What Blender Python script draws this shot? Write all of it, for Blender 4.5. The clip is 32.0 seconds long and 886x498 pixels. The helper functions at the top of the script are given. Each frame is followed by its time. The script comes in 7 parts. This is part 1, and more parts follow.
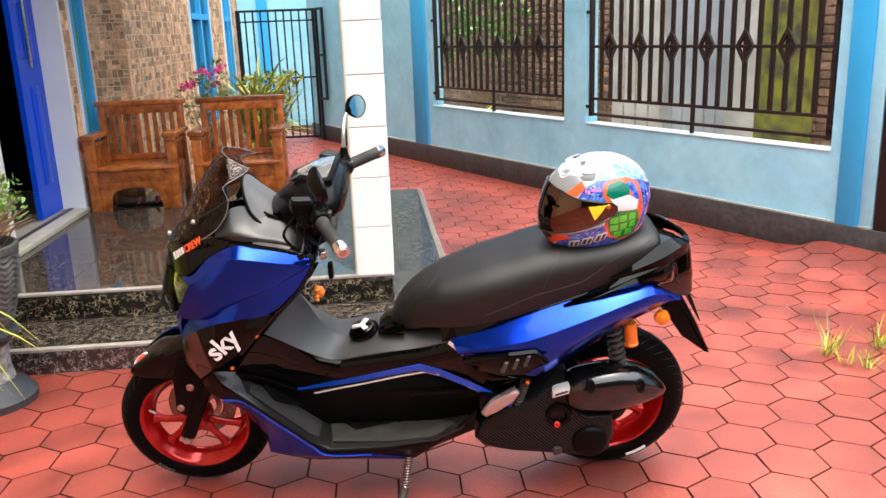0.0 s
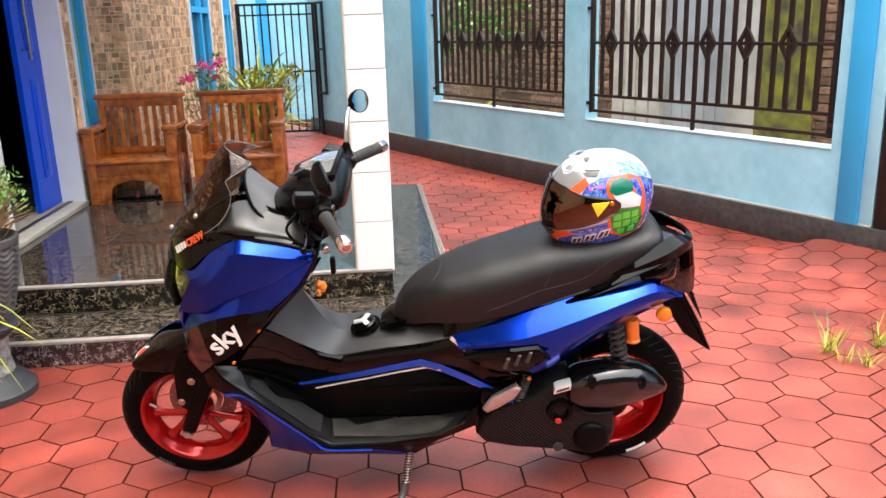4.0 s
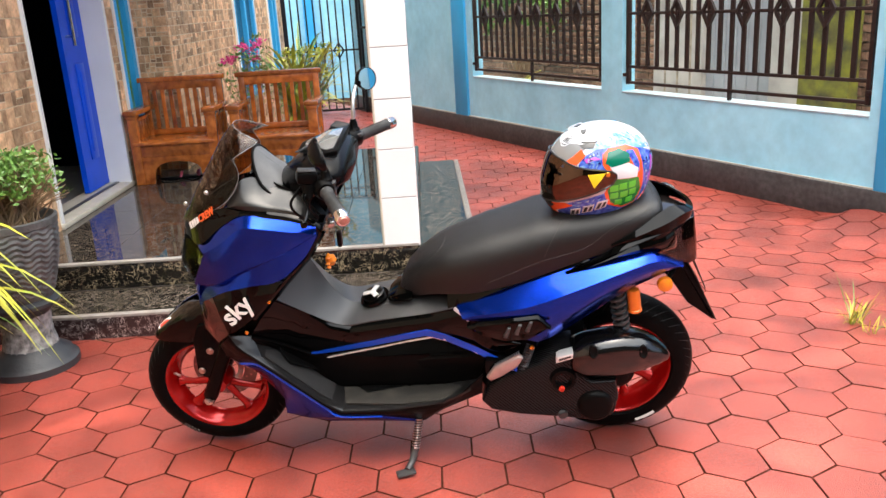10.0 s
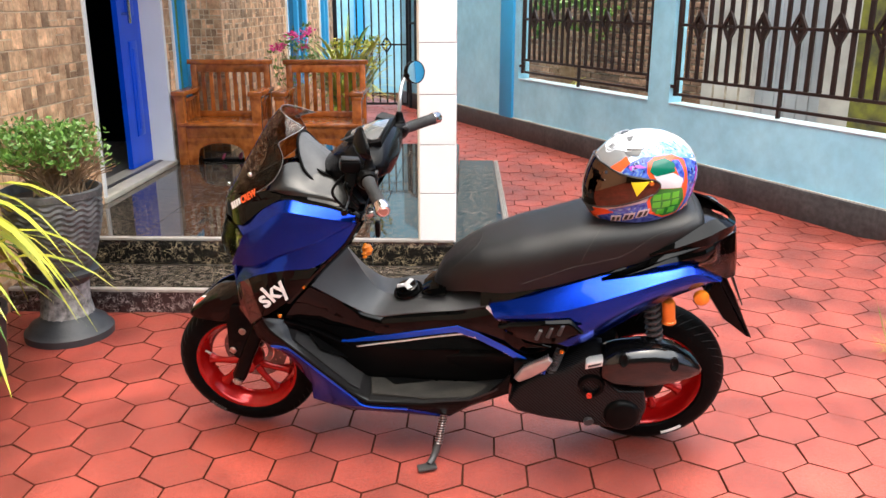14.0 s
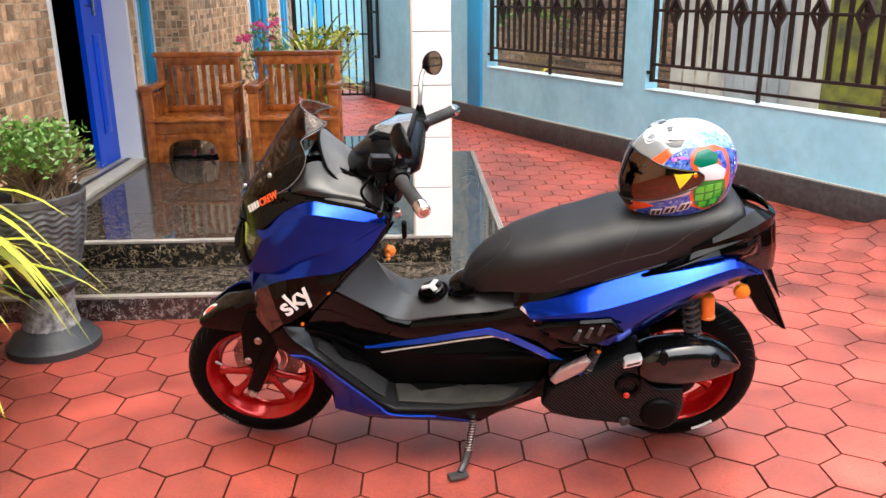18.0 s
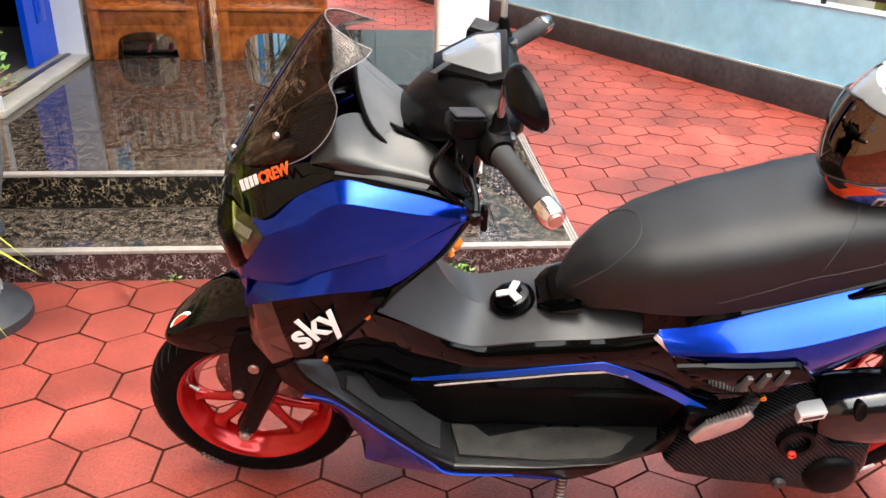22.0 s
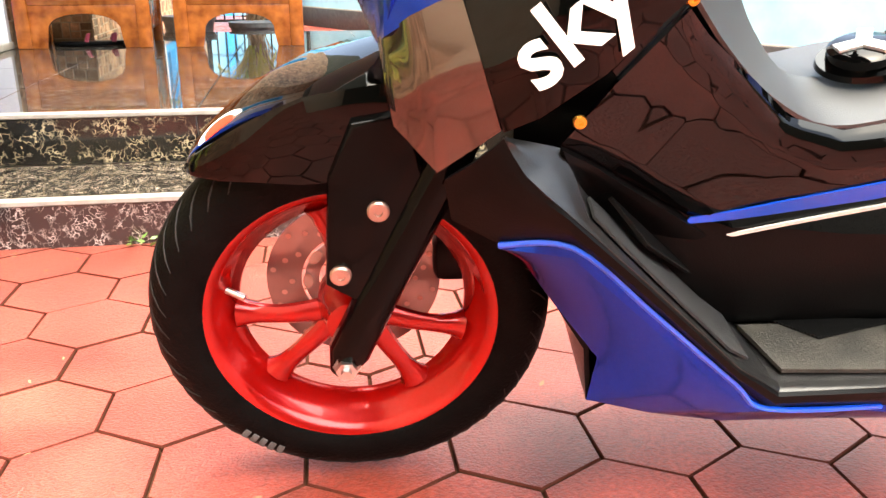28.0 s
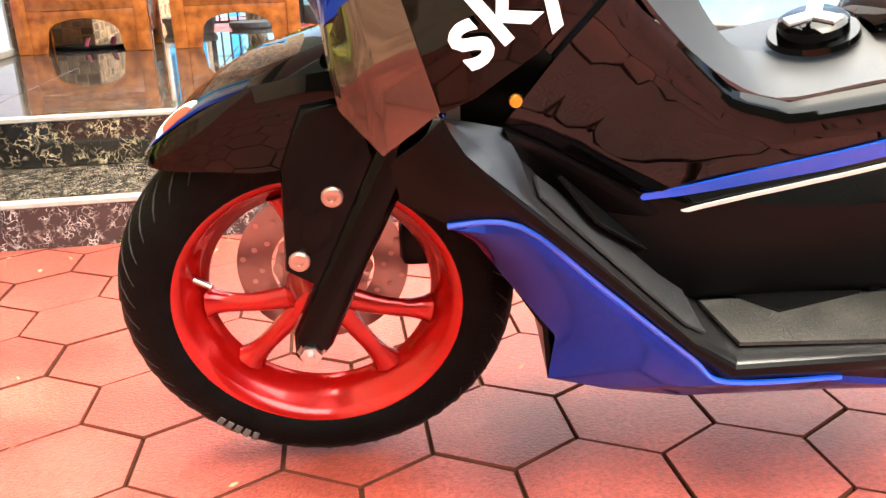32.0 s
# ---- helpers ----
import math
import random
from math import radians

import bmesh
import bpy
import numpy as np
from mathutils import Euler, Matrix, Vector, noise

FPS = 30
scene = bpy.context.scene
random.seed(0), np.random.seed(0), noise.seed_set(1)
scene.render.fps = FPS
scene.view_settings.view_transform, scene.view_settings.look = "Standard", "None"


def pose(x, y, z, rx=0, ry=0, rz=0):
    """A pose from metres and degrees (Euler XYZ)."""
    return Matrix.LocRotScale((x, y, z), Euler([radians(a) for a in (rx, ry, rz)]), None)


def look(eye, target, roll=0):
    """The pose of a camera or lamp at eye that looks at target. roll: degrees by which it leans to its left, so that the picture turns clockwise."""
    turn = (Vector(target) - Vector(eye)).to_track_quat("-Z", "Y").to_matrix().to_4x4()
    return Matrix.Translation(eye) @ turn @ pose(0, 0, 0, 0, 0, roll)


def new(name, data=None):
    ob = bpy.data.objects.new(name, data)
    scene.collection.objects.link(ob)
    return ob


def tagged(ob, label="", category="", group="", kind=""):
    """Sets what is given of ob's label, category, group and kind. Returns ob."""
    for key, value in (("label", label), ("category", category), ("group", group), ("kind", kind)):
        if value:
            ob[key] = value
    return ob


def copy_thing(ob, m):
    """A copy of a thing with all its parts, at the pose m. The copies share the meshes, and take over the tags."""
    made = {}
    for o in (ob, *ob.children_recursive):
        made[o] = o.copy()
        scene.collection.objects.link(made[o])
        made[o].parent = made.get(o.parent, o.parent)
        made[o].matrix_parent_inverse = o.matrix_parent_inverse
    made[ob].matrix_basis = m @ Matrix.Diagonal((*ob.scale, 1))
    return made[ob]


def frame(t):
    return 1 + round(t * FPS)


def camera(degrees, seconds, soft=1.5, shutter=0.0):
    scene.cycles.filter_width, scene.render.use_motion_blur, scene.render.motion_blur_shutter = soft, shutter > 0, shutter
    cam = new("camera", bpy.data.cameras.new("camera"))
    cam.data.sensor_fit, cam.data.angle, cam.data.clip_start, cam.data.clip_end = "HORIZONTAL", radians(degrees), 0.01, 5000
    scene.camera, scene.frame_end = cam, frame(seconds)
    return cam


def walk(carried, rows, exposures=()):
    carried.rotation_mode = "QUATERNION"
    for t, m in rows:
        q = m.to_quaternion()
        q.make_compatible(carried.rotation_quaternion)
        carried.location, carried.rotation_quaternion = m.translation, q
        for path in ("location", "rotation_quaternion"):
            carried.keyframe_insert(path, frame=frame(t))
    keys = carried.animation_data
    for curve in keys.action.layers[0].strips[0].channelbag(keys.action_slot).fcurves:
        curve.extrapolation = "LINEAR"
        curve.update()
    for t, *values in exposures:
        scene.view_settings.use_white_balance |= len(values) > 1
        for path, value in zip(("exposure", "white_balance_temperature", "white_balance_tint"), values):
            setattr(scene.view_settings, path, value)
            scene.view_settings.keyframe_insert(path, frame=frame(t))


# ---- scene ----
cam = camera(56.5, 32.0)
PATH = [
    (0, (0.858, -2.468, 1.415), (0.845, -0.536, 0.899), -2.1),
    (0.5, (0.851, -2.464, 1.416), (0.837, -0.532, 0.898), -2.3),
    (1, (0.852, -2.461, 1.413), (0.839, -0.53, 0.892), -2.0),
    (1.5, (0.847, -2.456, 1.409), (0.832, -0.526, 0.884), -1.8),
    (2, (0.84, -2.458, 1.413), (0.827, -0.528, 0.887), -1.5),
    (2.5, (0.837, -2.461, 1.413), (0.826, -0.531, 0.888), -1.4),
    (3, (0.839, -2.465, 1.414), (0.835, -0.535, 0.89), -1.5),
    (3.5, (0.841, -2.465, 1.415), (0.834, -0.536, 0.889), -1.7),
    (5.5, (0.856, -2.466, 1.416), (0.84, -0.537, 0.888), -1.4),
    (6, (0.858, -2.465, 1.413), (0.842, -0.537, 0.884), -1.0),
    (6.5, (0.848, -2.456, 1.412), (0.828, -0.529, 0.877), -0.8),
    (7, (0.846, -2.454, 1.41), (0.832, -0.529, 0.867), -0.6),
    (7.5, (0.846, -2.454, 1.411), (0.828, -0.534, 0.849), -1.1),
    (8, (0.846, -2.464, 1.407), (0.83, -0.551, 0.822), -1.2),
    (8.5, (0.899, -2.476, 1.415), (0.874, -0.564, 0.829), -2.5),
    (9, (0.998, -2.508, 1.41), (0.962, -0.595, 0.826), -2.7),
    (9.5, (1.017, -2.525, 1.416), (0.873, -0.616, 0.837), -3.8),
    (10, (0.998, -2.524, 1.415), (0.854, -0.614, 0.839), -3.4),
    (10.5, (0.996, -2.519, 1.409), (0.852, -0.61, 0.832), -1.8),
    (11, (0.992, -2.516, 1.407), (0.843, -0.606, 0.835), -0.7),
    (11.5, (0.993, -2.517, 1.406), (0.835, -0.607, 0.834), -0.3),
    (12, (0.992, -2.521, 1.403), (0.833, -0.612, 0.828), 0.5),
    (12.5, (0.988, -2.522, 1.403), (0.81, -0.615, 0.827), 0.2),
    (13, (0.992, -2.524, 1.402), (0.804, -0.618, 0.826), 0.0),
    (13.5, (0.989, -2.527, 1.406), (0.782, -0.622, 0.831), -0.1),
    (14, (0.984, -2.529, 1.406), (0.763, -0.626, 0.832), -0.0),
    (14.5, (0.987, -2.53, 1.406), (0.761, -0.628, 0.833), -0.3),
    (16.5, (0.979, -2.523, 1.404), (0.73, -0.62, 0.843), -0.5),
    (17, (0.954, -2.506, 1.396), (0.707, -0.604, 0.831), 0.0),
    (17.5, (0.875, -2.478, 1.395), (0.645, -0.576, 0.82), -0.1),
    (18, (0.751, -2.432, 1.404), (0.647, -0.527, 0.804), -0.6),
    (18.5, (0.659, -2.396, 1.413), (0.621, -0.492, 0.802), -1.9),
    (19, (0.623, -2.371, 1.41), (0.743, -0.483, 0.763), -1.5),
    (19.5, (0.617, -2.344, 1.405), (0.743, -0.46, 0.748), -1.7),
    (20, (0.607, -2.294, 1.397), (0.735, -0.413, 0.729), -1.5),
    (20.5, (0.618, -2.135, 1.38), (0.719, -0.265, 0.679), -0.9),
    (21, (0.617, -1.945, 1.37), (0.657, -0.099, 0.601), 0.3),
    (21.5, (0.587, -1.787, 1.346), (0.633, 0.035, 0.522), 1.5),
    (22, (0.458, -1.593, 1.346), (0.447, 0.217, 0.494), 1.2),
    (22.5, (0.366, -1.468, 1.314), (0.23, 0.326, 0.441), 1.0),
    (23, (0.328, -1.3, 1.252), (0.221, 0.468, 0.323), 1.7),
    (23.5, (0.341, -1.153, 1.216), (0.283, 0.598, 0.25), -0.5),
    (24, (0.343, -1.103, 1.195), (0.329, 0.604, 0.154), -0.7),
    (24.5, (0.25, -1.034, 1.137), (0.269, 0.65, 0.059), -0.6),
    (25, (0.082, -0.952, 1.036), (0.175, 0.717, -0.062), -0.7),
    (25.5, (0.06, -0.949, 0.88), (0.211, 0.867, 0.056), 2.8),
    (26, (0.039, -0.942, 0.709), (0.158, 0.902, -0.054), 1.2),
    (26.5, (0.04, -0.967, 0.651), (0.188, 0.908, -0.03), 0.5),
    (28.5, (0.08, -0.977, 0.633), (0.225, 0.912, -0.01), -0.1),
    (29, (0.083, -0.976, 0.632), (0.171, 0.919, 0.001), -0.7),
    (29.5, (0.083, -0.979, 0.632), (0.165, 0.919, 0.007), -0.8),
    (30, (0.087, -0.985, 0.628), (0.18, 0.91, -0.005), -0.7),
    (30.5, (0.1, -0.993, 0.63), (0.202, 0.905, 0.007), -0.9),
    (31, (0.107, -0.996, 0.629), (0.212, 0.903, 0.013), -1.1),
    (31.5, (0.116, -0.998, 0.624), (0.228, 0.904, 0.015), -1.4),
    (32, (0.131, -0.997, 0.625), (0.245, 0.888, -0.035), -1.9),
]
walk(cam, [(t, look(eye, target, roll)) for t, eye, target, roll in PATH], [(0, 1.6, 6450, 5), (20, 1.6, 6450, 5), (21.5, 1.7, 6450, 5), (23, 2.2, 6450, 4), (24.5, 2.4, 6450, 3), (27, 3.05, 6950, 2), (32, 3.05, 6950, 2)])
# light: an overcast noon sky, with a wide soft sun behind thin cloud
world = bpy.data.worlds.new("sky")
scene.world = world
world.use_nodes = True
wn = world.node_tree
sky = wn.nodes.new("ShaderNodeTexSky")
sky.sky_type = "NISHITA"
sky.sun_disc = False
sky.sun_elevation = radians(80)
sky.sun_rotation = radians(165)
sky.air_density, sky.dust_density, sky.ozone_density = 0.7, 6.0, 0.6
wn.links.new(sky.outputs["Color"], wn.nodes["Background"].inputs["Color"])
wn.nodes["Background"].inputs["Strength"].default_value = 0.15
sun = bpy.data.lights.new("sun", "SUN")
sun.energy, sun.angle, sun.color = 2.3, radians(110), (1.0, 0.97, 0.93)
new("sun", sun).matrix_world = look((0.8, -1.4, 8.0), (0.4, 0.0, 0.0))


# ---- materials ----
def mat(name, base, rough=0.5, metal=0.0, base2=None, scale=8.0, bump=0.0, bump_scale=60.0, coat=0.0, vary=0.0, spec=0.5, rough2=None, detail=4.0, space="Object", speck=0.0, speck_scale=110.0, shift=False, stain=0.0, stain_scale=1.2):
    """A surface with grain at two scales: base to base2 by a soft noise, a fine relief, and a change from piece to piece."""
    m = bpy.data.materials.new(name)
    m.use_nodes = True
    nt = m.node_tree
    b = nt.nodes["Principled BSDF"]
    b.inputs["Roughness"].default_value = rough
    b.inputs["Metallic"].default_value = metal
    b.inputs["Coat Weight"].default_value = coat
    b.inputs["Coat Roughness"].default_value = 0.03
    b.inputs["Specular IOR Level"].default_value = spec
    tc = nt.nodes.new("ShaderNodeTexCoord")
    where = tc.outputs[space]
    if shift:
        oi = nt.nodes.new("ShaderNodeObjectInfo")
        ad = nt.nodes.new("ShaderNodeVectorMath")
        ad.operation = "ADD"
        nt.links.new(where, ad.inputs[0])
        nt.links.new(oi.outputs["Location"], ad.inputs[1])
        where = ad.outputs["Vector"]
    col = nt.nodes.new("ShaderNodeMix")
    col.data_type = "RGBA"
    col.inputs["A"].default_value = (*base, 1)
    col.inputs["B"].default_value = (*(base2 or [c * 0.8 for c in base]), 1)
    n1 = nt.nodes.new("ShaderNodeTexNoise")
    n1.inputs["Scale"].default_value = scale
    n1.inputs["Detail"].default_value = detail
    nt.links.new(where, n1.inputs["Vector"])
    ramp = nt.nodes.new("ShaderNodeMapRange")
    ramp.inputs["From Min"].default_value, ramp.inputs["From Max"].default_value = 0.3, 0.7
    nt.links.new(n1.outputs["Fac"], ramp.inputs["Value"])
    nt.links.new(ramp.outputs["Result"], col.inputs["Factor"])
    last = col.outputs["Result"]
    if vary:
        info = nt.nodes.new("ShaderNodeObjectInfo")
        hsv = nt.nodes.new("ShaderNodeHueSaturation")
        mr = nt.nodes.new("ShaderNodeMapRange")
        mr.inputs["To Min"].default_value, mr.inputs["To Max"].default_value = 1 - vary, 1 + vary
        nt.links.new(info.outputs["Random"], mr.inputs["Value"])
        nt.links.new(mr.outputs["Result"], hsv.inputs["Value"])
        nt.links.new(last, hsv.inputs["Color"])
        last = hsv.outputs["Color"]
    if speck:
        n4 = nt.nodes.new("ShaderNodeTexNoise")
        n4.inputs["Scale"].default_value = speck_scale
        n4.inputs["Detail"].default_value = 5
        nt.links.new(where, n4.inputs["Vector"])
        m4 = nt.nodes.new("ShaderNodeMapRange")
        m4.inputs["From Min"].default_value, m4.inputs["From Max"].default_value = 0.3, 0.7
        m4.inputs["To Min"].default_value, m4.inputs["To Max"].default_value = 1 - speck, 1 + speck
        h4 = nt.nodes.new("ShaderNodeHueSaturation")
        nt.links.new(n4.outputs["Fac"], m4.inputs["Value"])
        nt.links.new(m4.outputs["Result"], h4.inputs["Value"])
        nt.links.new(last, h4.inputs["Color"])
        last = h4.outputs["Color"]
    if stain:
        geo = nt.nodes.new("ShaderNodeNewGeometry")
        n5 = nt.nodes.new("ShaderNodeTexNoise")
        n5.inputs["Scale"].default_value = stain_scale
        n5.inputs["Detail"].default_value = 6
        m5 = nt.nodes.new("ShaderNodeMapRange")
        m5.inputs["From Min"].default_value, m5.inputs["From Max"].default_value = 0.32, 0.68
        m5.inputs["To Min"].default_value, m5.inputs["To Max"].default_value = 1 - stain, 1 + stain
        h5 = nt.nodes.new("ShaderNodeHueSaturation")
        nt.links.new(geo.outputs["Position"], n5.inputs["Vector"])
        nt.links.new(n5.outputs["Fac"], m5.inputs["Value"])
        nt.links.new(m5.outputs["Result"], h5.inputs["Value"])
        nt.links.new(last, h5.inputs["Color"])
        last = h5.outputs["Color"]
    nt.links.new(last, b.inputs["Base Color"])
    if rough2 is not None:
        rr = nt.nodes.new("ShaderNodeMapRange")
        rr.inputs["To Min"].default_value, rr.inputs["To Max"].default_value = rough, rough2
        nt.links.new(ramp.outputs["Result"], rr.inputs["Value"])
        nt.links.new(rr.outputs["Result"], b.inputs["Roughness"])
    if bump:
        n2 = nt.nodes.new("ShaderNodeTexNoise")
        n2.inputs["Scale"].default_value = bump_scale
        n2.inputs["Detail"].default_value = 3
        bp = nt.nodes.new("ShaderNodeBump")
        bp.inputs["Strength"].default_value = bump
        bp.inputs["Distance"].default_value = 0.004
        nt.links.new(where, n2.inputs["Vector"])
        nt.links.new(n2.outputs["Fac"], bp.inputs["Height"])
        nt.links.new(bp.outputs["Normal"], b.inputs["Normal"])
    return m


M = {}
M["paver"] = mat("red_paver", (0.325, 0.058, 0.039), 0.42, 0, (0.165, 0.027, 0.018), 5.0, 0.8, 230, vary=0.16, rough2=0.3, detail=10, speck=0.34, speck_scale=130, spec=0.75, shift=True, stain=0.34, stain_scale=1.7)
M["paver_edge"] = mat("dirty_paver_edge", (0.1, 0.022, 0.014), 0.8, 0, (0.05, 0.013, 0.008), 18, 0.6, 120, spec=0.1)
M["joint"] = mat("dark_joint", (0.045, 0.017, 0.01), 0.95, 0, (0.09, 0.045, 0.025), 14, 0.6, 120, spec=0.02)
M["nosing"] = mat("grey_nosing", (0.32, 0.3, 0.27), 0.4, 0, (0.22, 0.2, 0.18), 30)
M["blue_wall"] = mat("pale_blue_paint", (0.35, 0.69, 0.84), 0.55, 0, (0.26, 0.57, 0.73), 2.5, 0.25, 40, detail=9, speck=0.06, speck_scale=14)
M["blue_pil"] = mat("bright_blue_paint", (0.04, 0.4, 0.78), 0.5, 0, (0.035, 0.36, 0.7), 3, 0.2, 40)
M["skirt"] = mat("dark_skirting_paint", (0.026, 0.026, 0.028), 0.55, 0, (0.05, 0.05, 0.05), 6, 0.4, 60, speck=0.4, speck_scale=25)
M["white"] = mat("white_tile", (0.8, 0.8, 0.8), 0.18, 0, (0.76, 0.76, 0.76), 3, coat=0.3)
M["grout"] = mat("grout", (0.3, 0.3, 0.29), 0.9)
M["white_paint"] = mat("white_paint", (0.78, 0.78, 0.76), 0.45, 0, (0.72, 0.72, 0.7), 4)
M["wood"] = mat("brown_teak", (0.52, 0.155, 0.027), 0.26, 0, (0.21, 0.05, 0.009), 16, 0.1, 90, coat=0.4, vary=0.3, detail=7)
M["stone"] = mat("brown_stone_tile", (0.68, 0.45, 0.26), 0.6, 0, (0.36, 0.2, 0.105), 16, 0.6, 50, vary=0.5, spec=0.3, speck=0.18, speck_scale=60, shift=True)
M["stone_joint"] = mat("stone_joint", (0.72, 0.58, 0.4), 0.8, 0, (0.55, 0.42, 0.26), 12)
M["blue_door"] = mat("deep_blue_paint", (0.004, 0.075, 0.66), 0.3, 0, (0.004, 0.06, 0.54), 4, spec=0.2)
M["black_iron"] = mat("black_iron", (0.008, 0.008, 0.01), 0.45, 0, (0.012, 0.012, 0.013), 20, 0.2, 80, spec=0.25)
# near-black colour that carries the shade of the unlit room
M["dark"] = mat("shaded_room", (0.003, 0.004, 0.007), 0.95, spec=0.02)
M["rubber"] = mat("tyre_rubber", (0.0015, 0.0015, 0.0015), 0.5, 0, (0.003, 0.003, 0.003), 30, 0.3, 200, spec=0.05)
M["red"] = mat("red_wheel_paint", (0.4, 0.004, 0.004), 0.2, 0.5, (0.33, 0.003, 0.003), 20, coat=0.35)
M["blue"] = mat("candy_blue", (0.003, 0.038, 0.45), 0.18, 0.93, (0.003, 0.031, 0.38), 2, coat=0.25)
M["gloss"] = mat("gloss_black", (0.0005, 0.0005, 0.0005), 0.03, 0, (0.0009, 0.0009, 0.0009), 4, spec=0.2)
M["matte"] = mat("matte_black_plastic", (0.0018, 0.0017, 0.0017), 0.32, 0, (0.003, 0.0029, 0.0029), 10, 0.12, 500, spec=0.07)
M["seat"] = mat("black_vinyl", (0.004, 0.004, 0.0042), 0.42, 0, (0.0058, 0.0058, 0.0062), 6, 0.25, 700, spec=0.42)
M["steel"] = mat("steel", (0.55, 0.55, 0.54), 0.28, 1.0, (0.45, 0.45, 0.44), 40)


# ---- mesh helpers ----
def part(name, bm, material, parent=None, label="", angle=42):
    me = bpy.data.meshes.new(name)
    bmesh.ops.recalc_face_normals(bm, faces=bm.faces)
    bm.to_mesh(me)
    bm.free()
    me.shade_smooth()
    me.set_sharp_from_angle(angle=radians(angle))
    me.materials.append(M[material])
    ob = new(name, me)
    ob.parent = parent
    if label:
        ob["label"] = label
    return ob


def thing(name, label, category, m=None, group="", kind=""):
    ob = new(name)
    if m is not None:
        ob.matrix_basis = m
    return tagged(ob, label, category, group, kind)


def box(x0, x1, y0, y1, z0, z1, bevel=0.0, bm=None, seg=2):
    bm = bm or bmesh.new()
    r = bmesh.ops.create_cube(bm, size=1)
    for v in r["verts"]:
        v.co = ((x0 + x1) / 2 + v.co.x * (x1 - x0), (y0 + y1) / 2 + v.co.y * (y1 - y0), (z0 + z1) / 2 + v.co.z * (z1 - z0))
    if bevel:
        es = {e for v in r["verts"] for e in v.link_edges}
        bmesh.ops.bevel(bm, geom=list(es), offset=bevel, segments=seg, affect="EDGES", profile=0.5)
    return bm


def smooth_line(pts, n=6):
    """Catmull-Rom points along a line."""
    pts = [Vector(p) for p in pts]
    out = []
    for i in range(len(pts) - 1):
        a, b, c, d = pts[max(i - 1, 0)], pts[i], pts[i + 1], pts[min(i + 2, len(pts) - 1)]
        for k in range(n):
            t = k / n
            out.append(0.5 * ((2 * b) + (c - a) * t + (2 * a - 5 * b + 4 * c - d) * t * t + (3 * b - a - 3 * c + d) * t ** 3))
    return out + [pts[-1]]


def tube(pts, r, seg=10, bm=None, cap=True, flat=1.0):
    """A round bar along points; r is one radius or one for each point."""
    bm = bm or bmesh.new()
    pts = [Vector(p) for p in pts]
    rs = r if isinstance(r, (list, tuple)) else [r] * len(pts)
    rings, up = [], None
    for i, p in enumerate(pts):
        d = (pts[min(i + 1, len(pts) - 1)] - pts[max(i - 1, 0)]).normalized()
        if up is None:
            up = Vector((0, 0, 1)) if abs(d.z) < 0.9 else Vector((0, 1, 0))
        s = d.cross(up).normalized()
        up = s.cross(d).normalized()
        rings.append([bm.verts.new(p + (s * math.cos(a) + up * math.sin(a) * flat) * rs[i]) for a in (2 * math.pi * k / seg for k in range(seg))])
    for a, b in zip(rings, rings[1:]):
        for k in range(seg):
            bm.faces.new((a[k], a[(k + 1) % seg], b[(k + 1) % seg], b[k]))
    if cap:
        bm.faces.new(rings[0])
        bm.faces.new(rings[-1])
    return bm


def lathe(profile, seg=48, axis="z", bm=None, closed=False):
    """Turns (radius, height) pairs round an axis through the origin."""
    bm = bm or bmesh.new()
    rings = []
    for k in range(seg):
        c, s = math.cos(2 * math.pi * k / seg), math.sin(2 * math.pi * k / seg)
        rings.append([bm.verts.new((r * c, r * s, h) if axis == "z" else (r * c, h, r * s)) for r, h in profile])
    n = len(profile)
    for k in range(seg):
        a, b = rings[k], rings[(k + 1) % seg]
        for i in range(n if closed else n - 1):
            j = (i + 1) % n
            bm.faces.new((a[i], a[j], b[j], b[i]))
    if not closed:
        for i in (0, n - 1):
            if profile[i][0] > 1e-6:
                bm.faces.new([g[i] for g in rings])
    bmesh.ops.remove_doubles(bm, verts=bm.verts, dist=1e-6)
    return bm


def prism(outline, d0, d1, axis="y", bevel=0.0, bm=None, seg=2):
    """A flat outline drawn out from d0 to d1 along an axis."""
    bm = bm or bmesh.new()

    def place(a, b, d):
        return {"y": (a, d, b), "x": (d, a, b), "z": (a, b, d)}[axis]
    lo = [bm.verts.new(place(a, b, d0)) for a, b in outline]
    hi = [bm.verts.new(place(a, b, d1)) for a, b in outline]
    n = len(outline)
    fs = [bm.faces.new(lo), bm.faces.new(hi)]
    fs += [bm.faces.new((lo[i], lo[(i + 1) % n], hi[(i + 1) % n], hi[i])) for i in range(n)]
    if bevel:
        es = {e for f in fs[:2] for e in f.edges}
        bmesh.ops.recalc_face_normals(bm, faces=fs)
        bmesh.ops.bevel(bm, geom=list(es), offset=bevel, segments=seg, affect="EDGES", profile=0.5)
    return bm
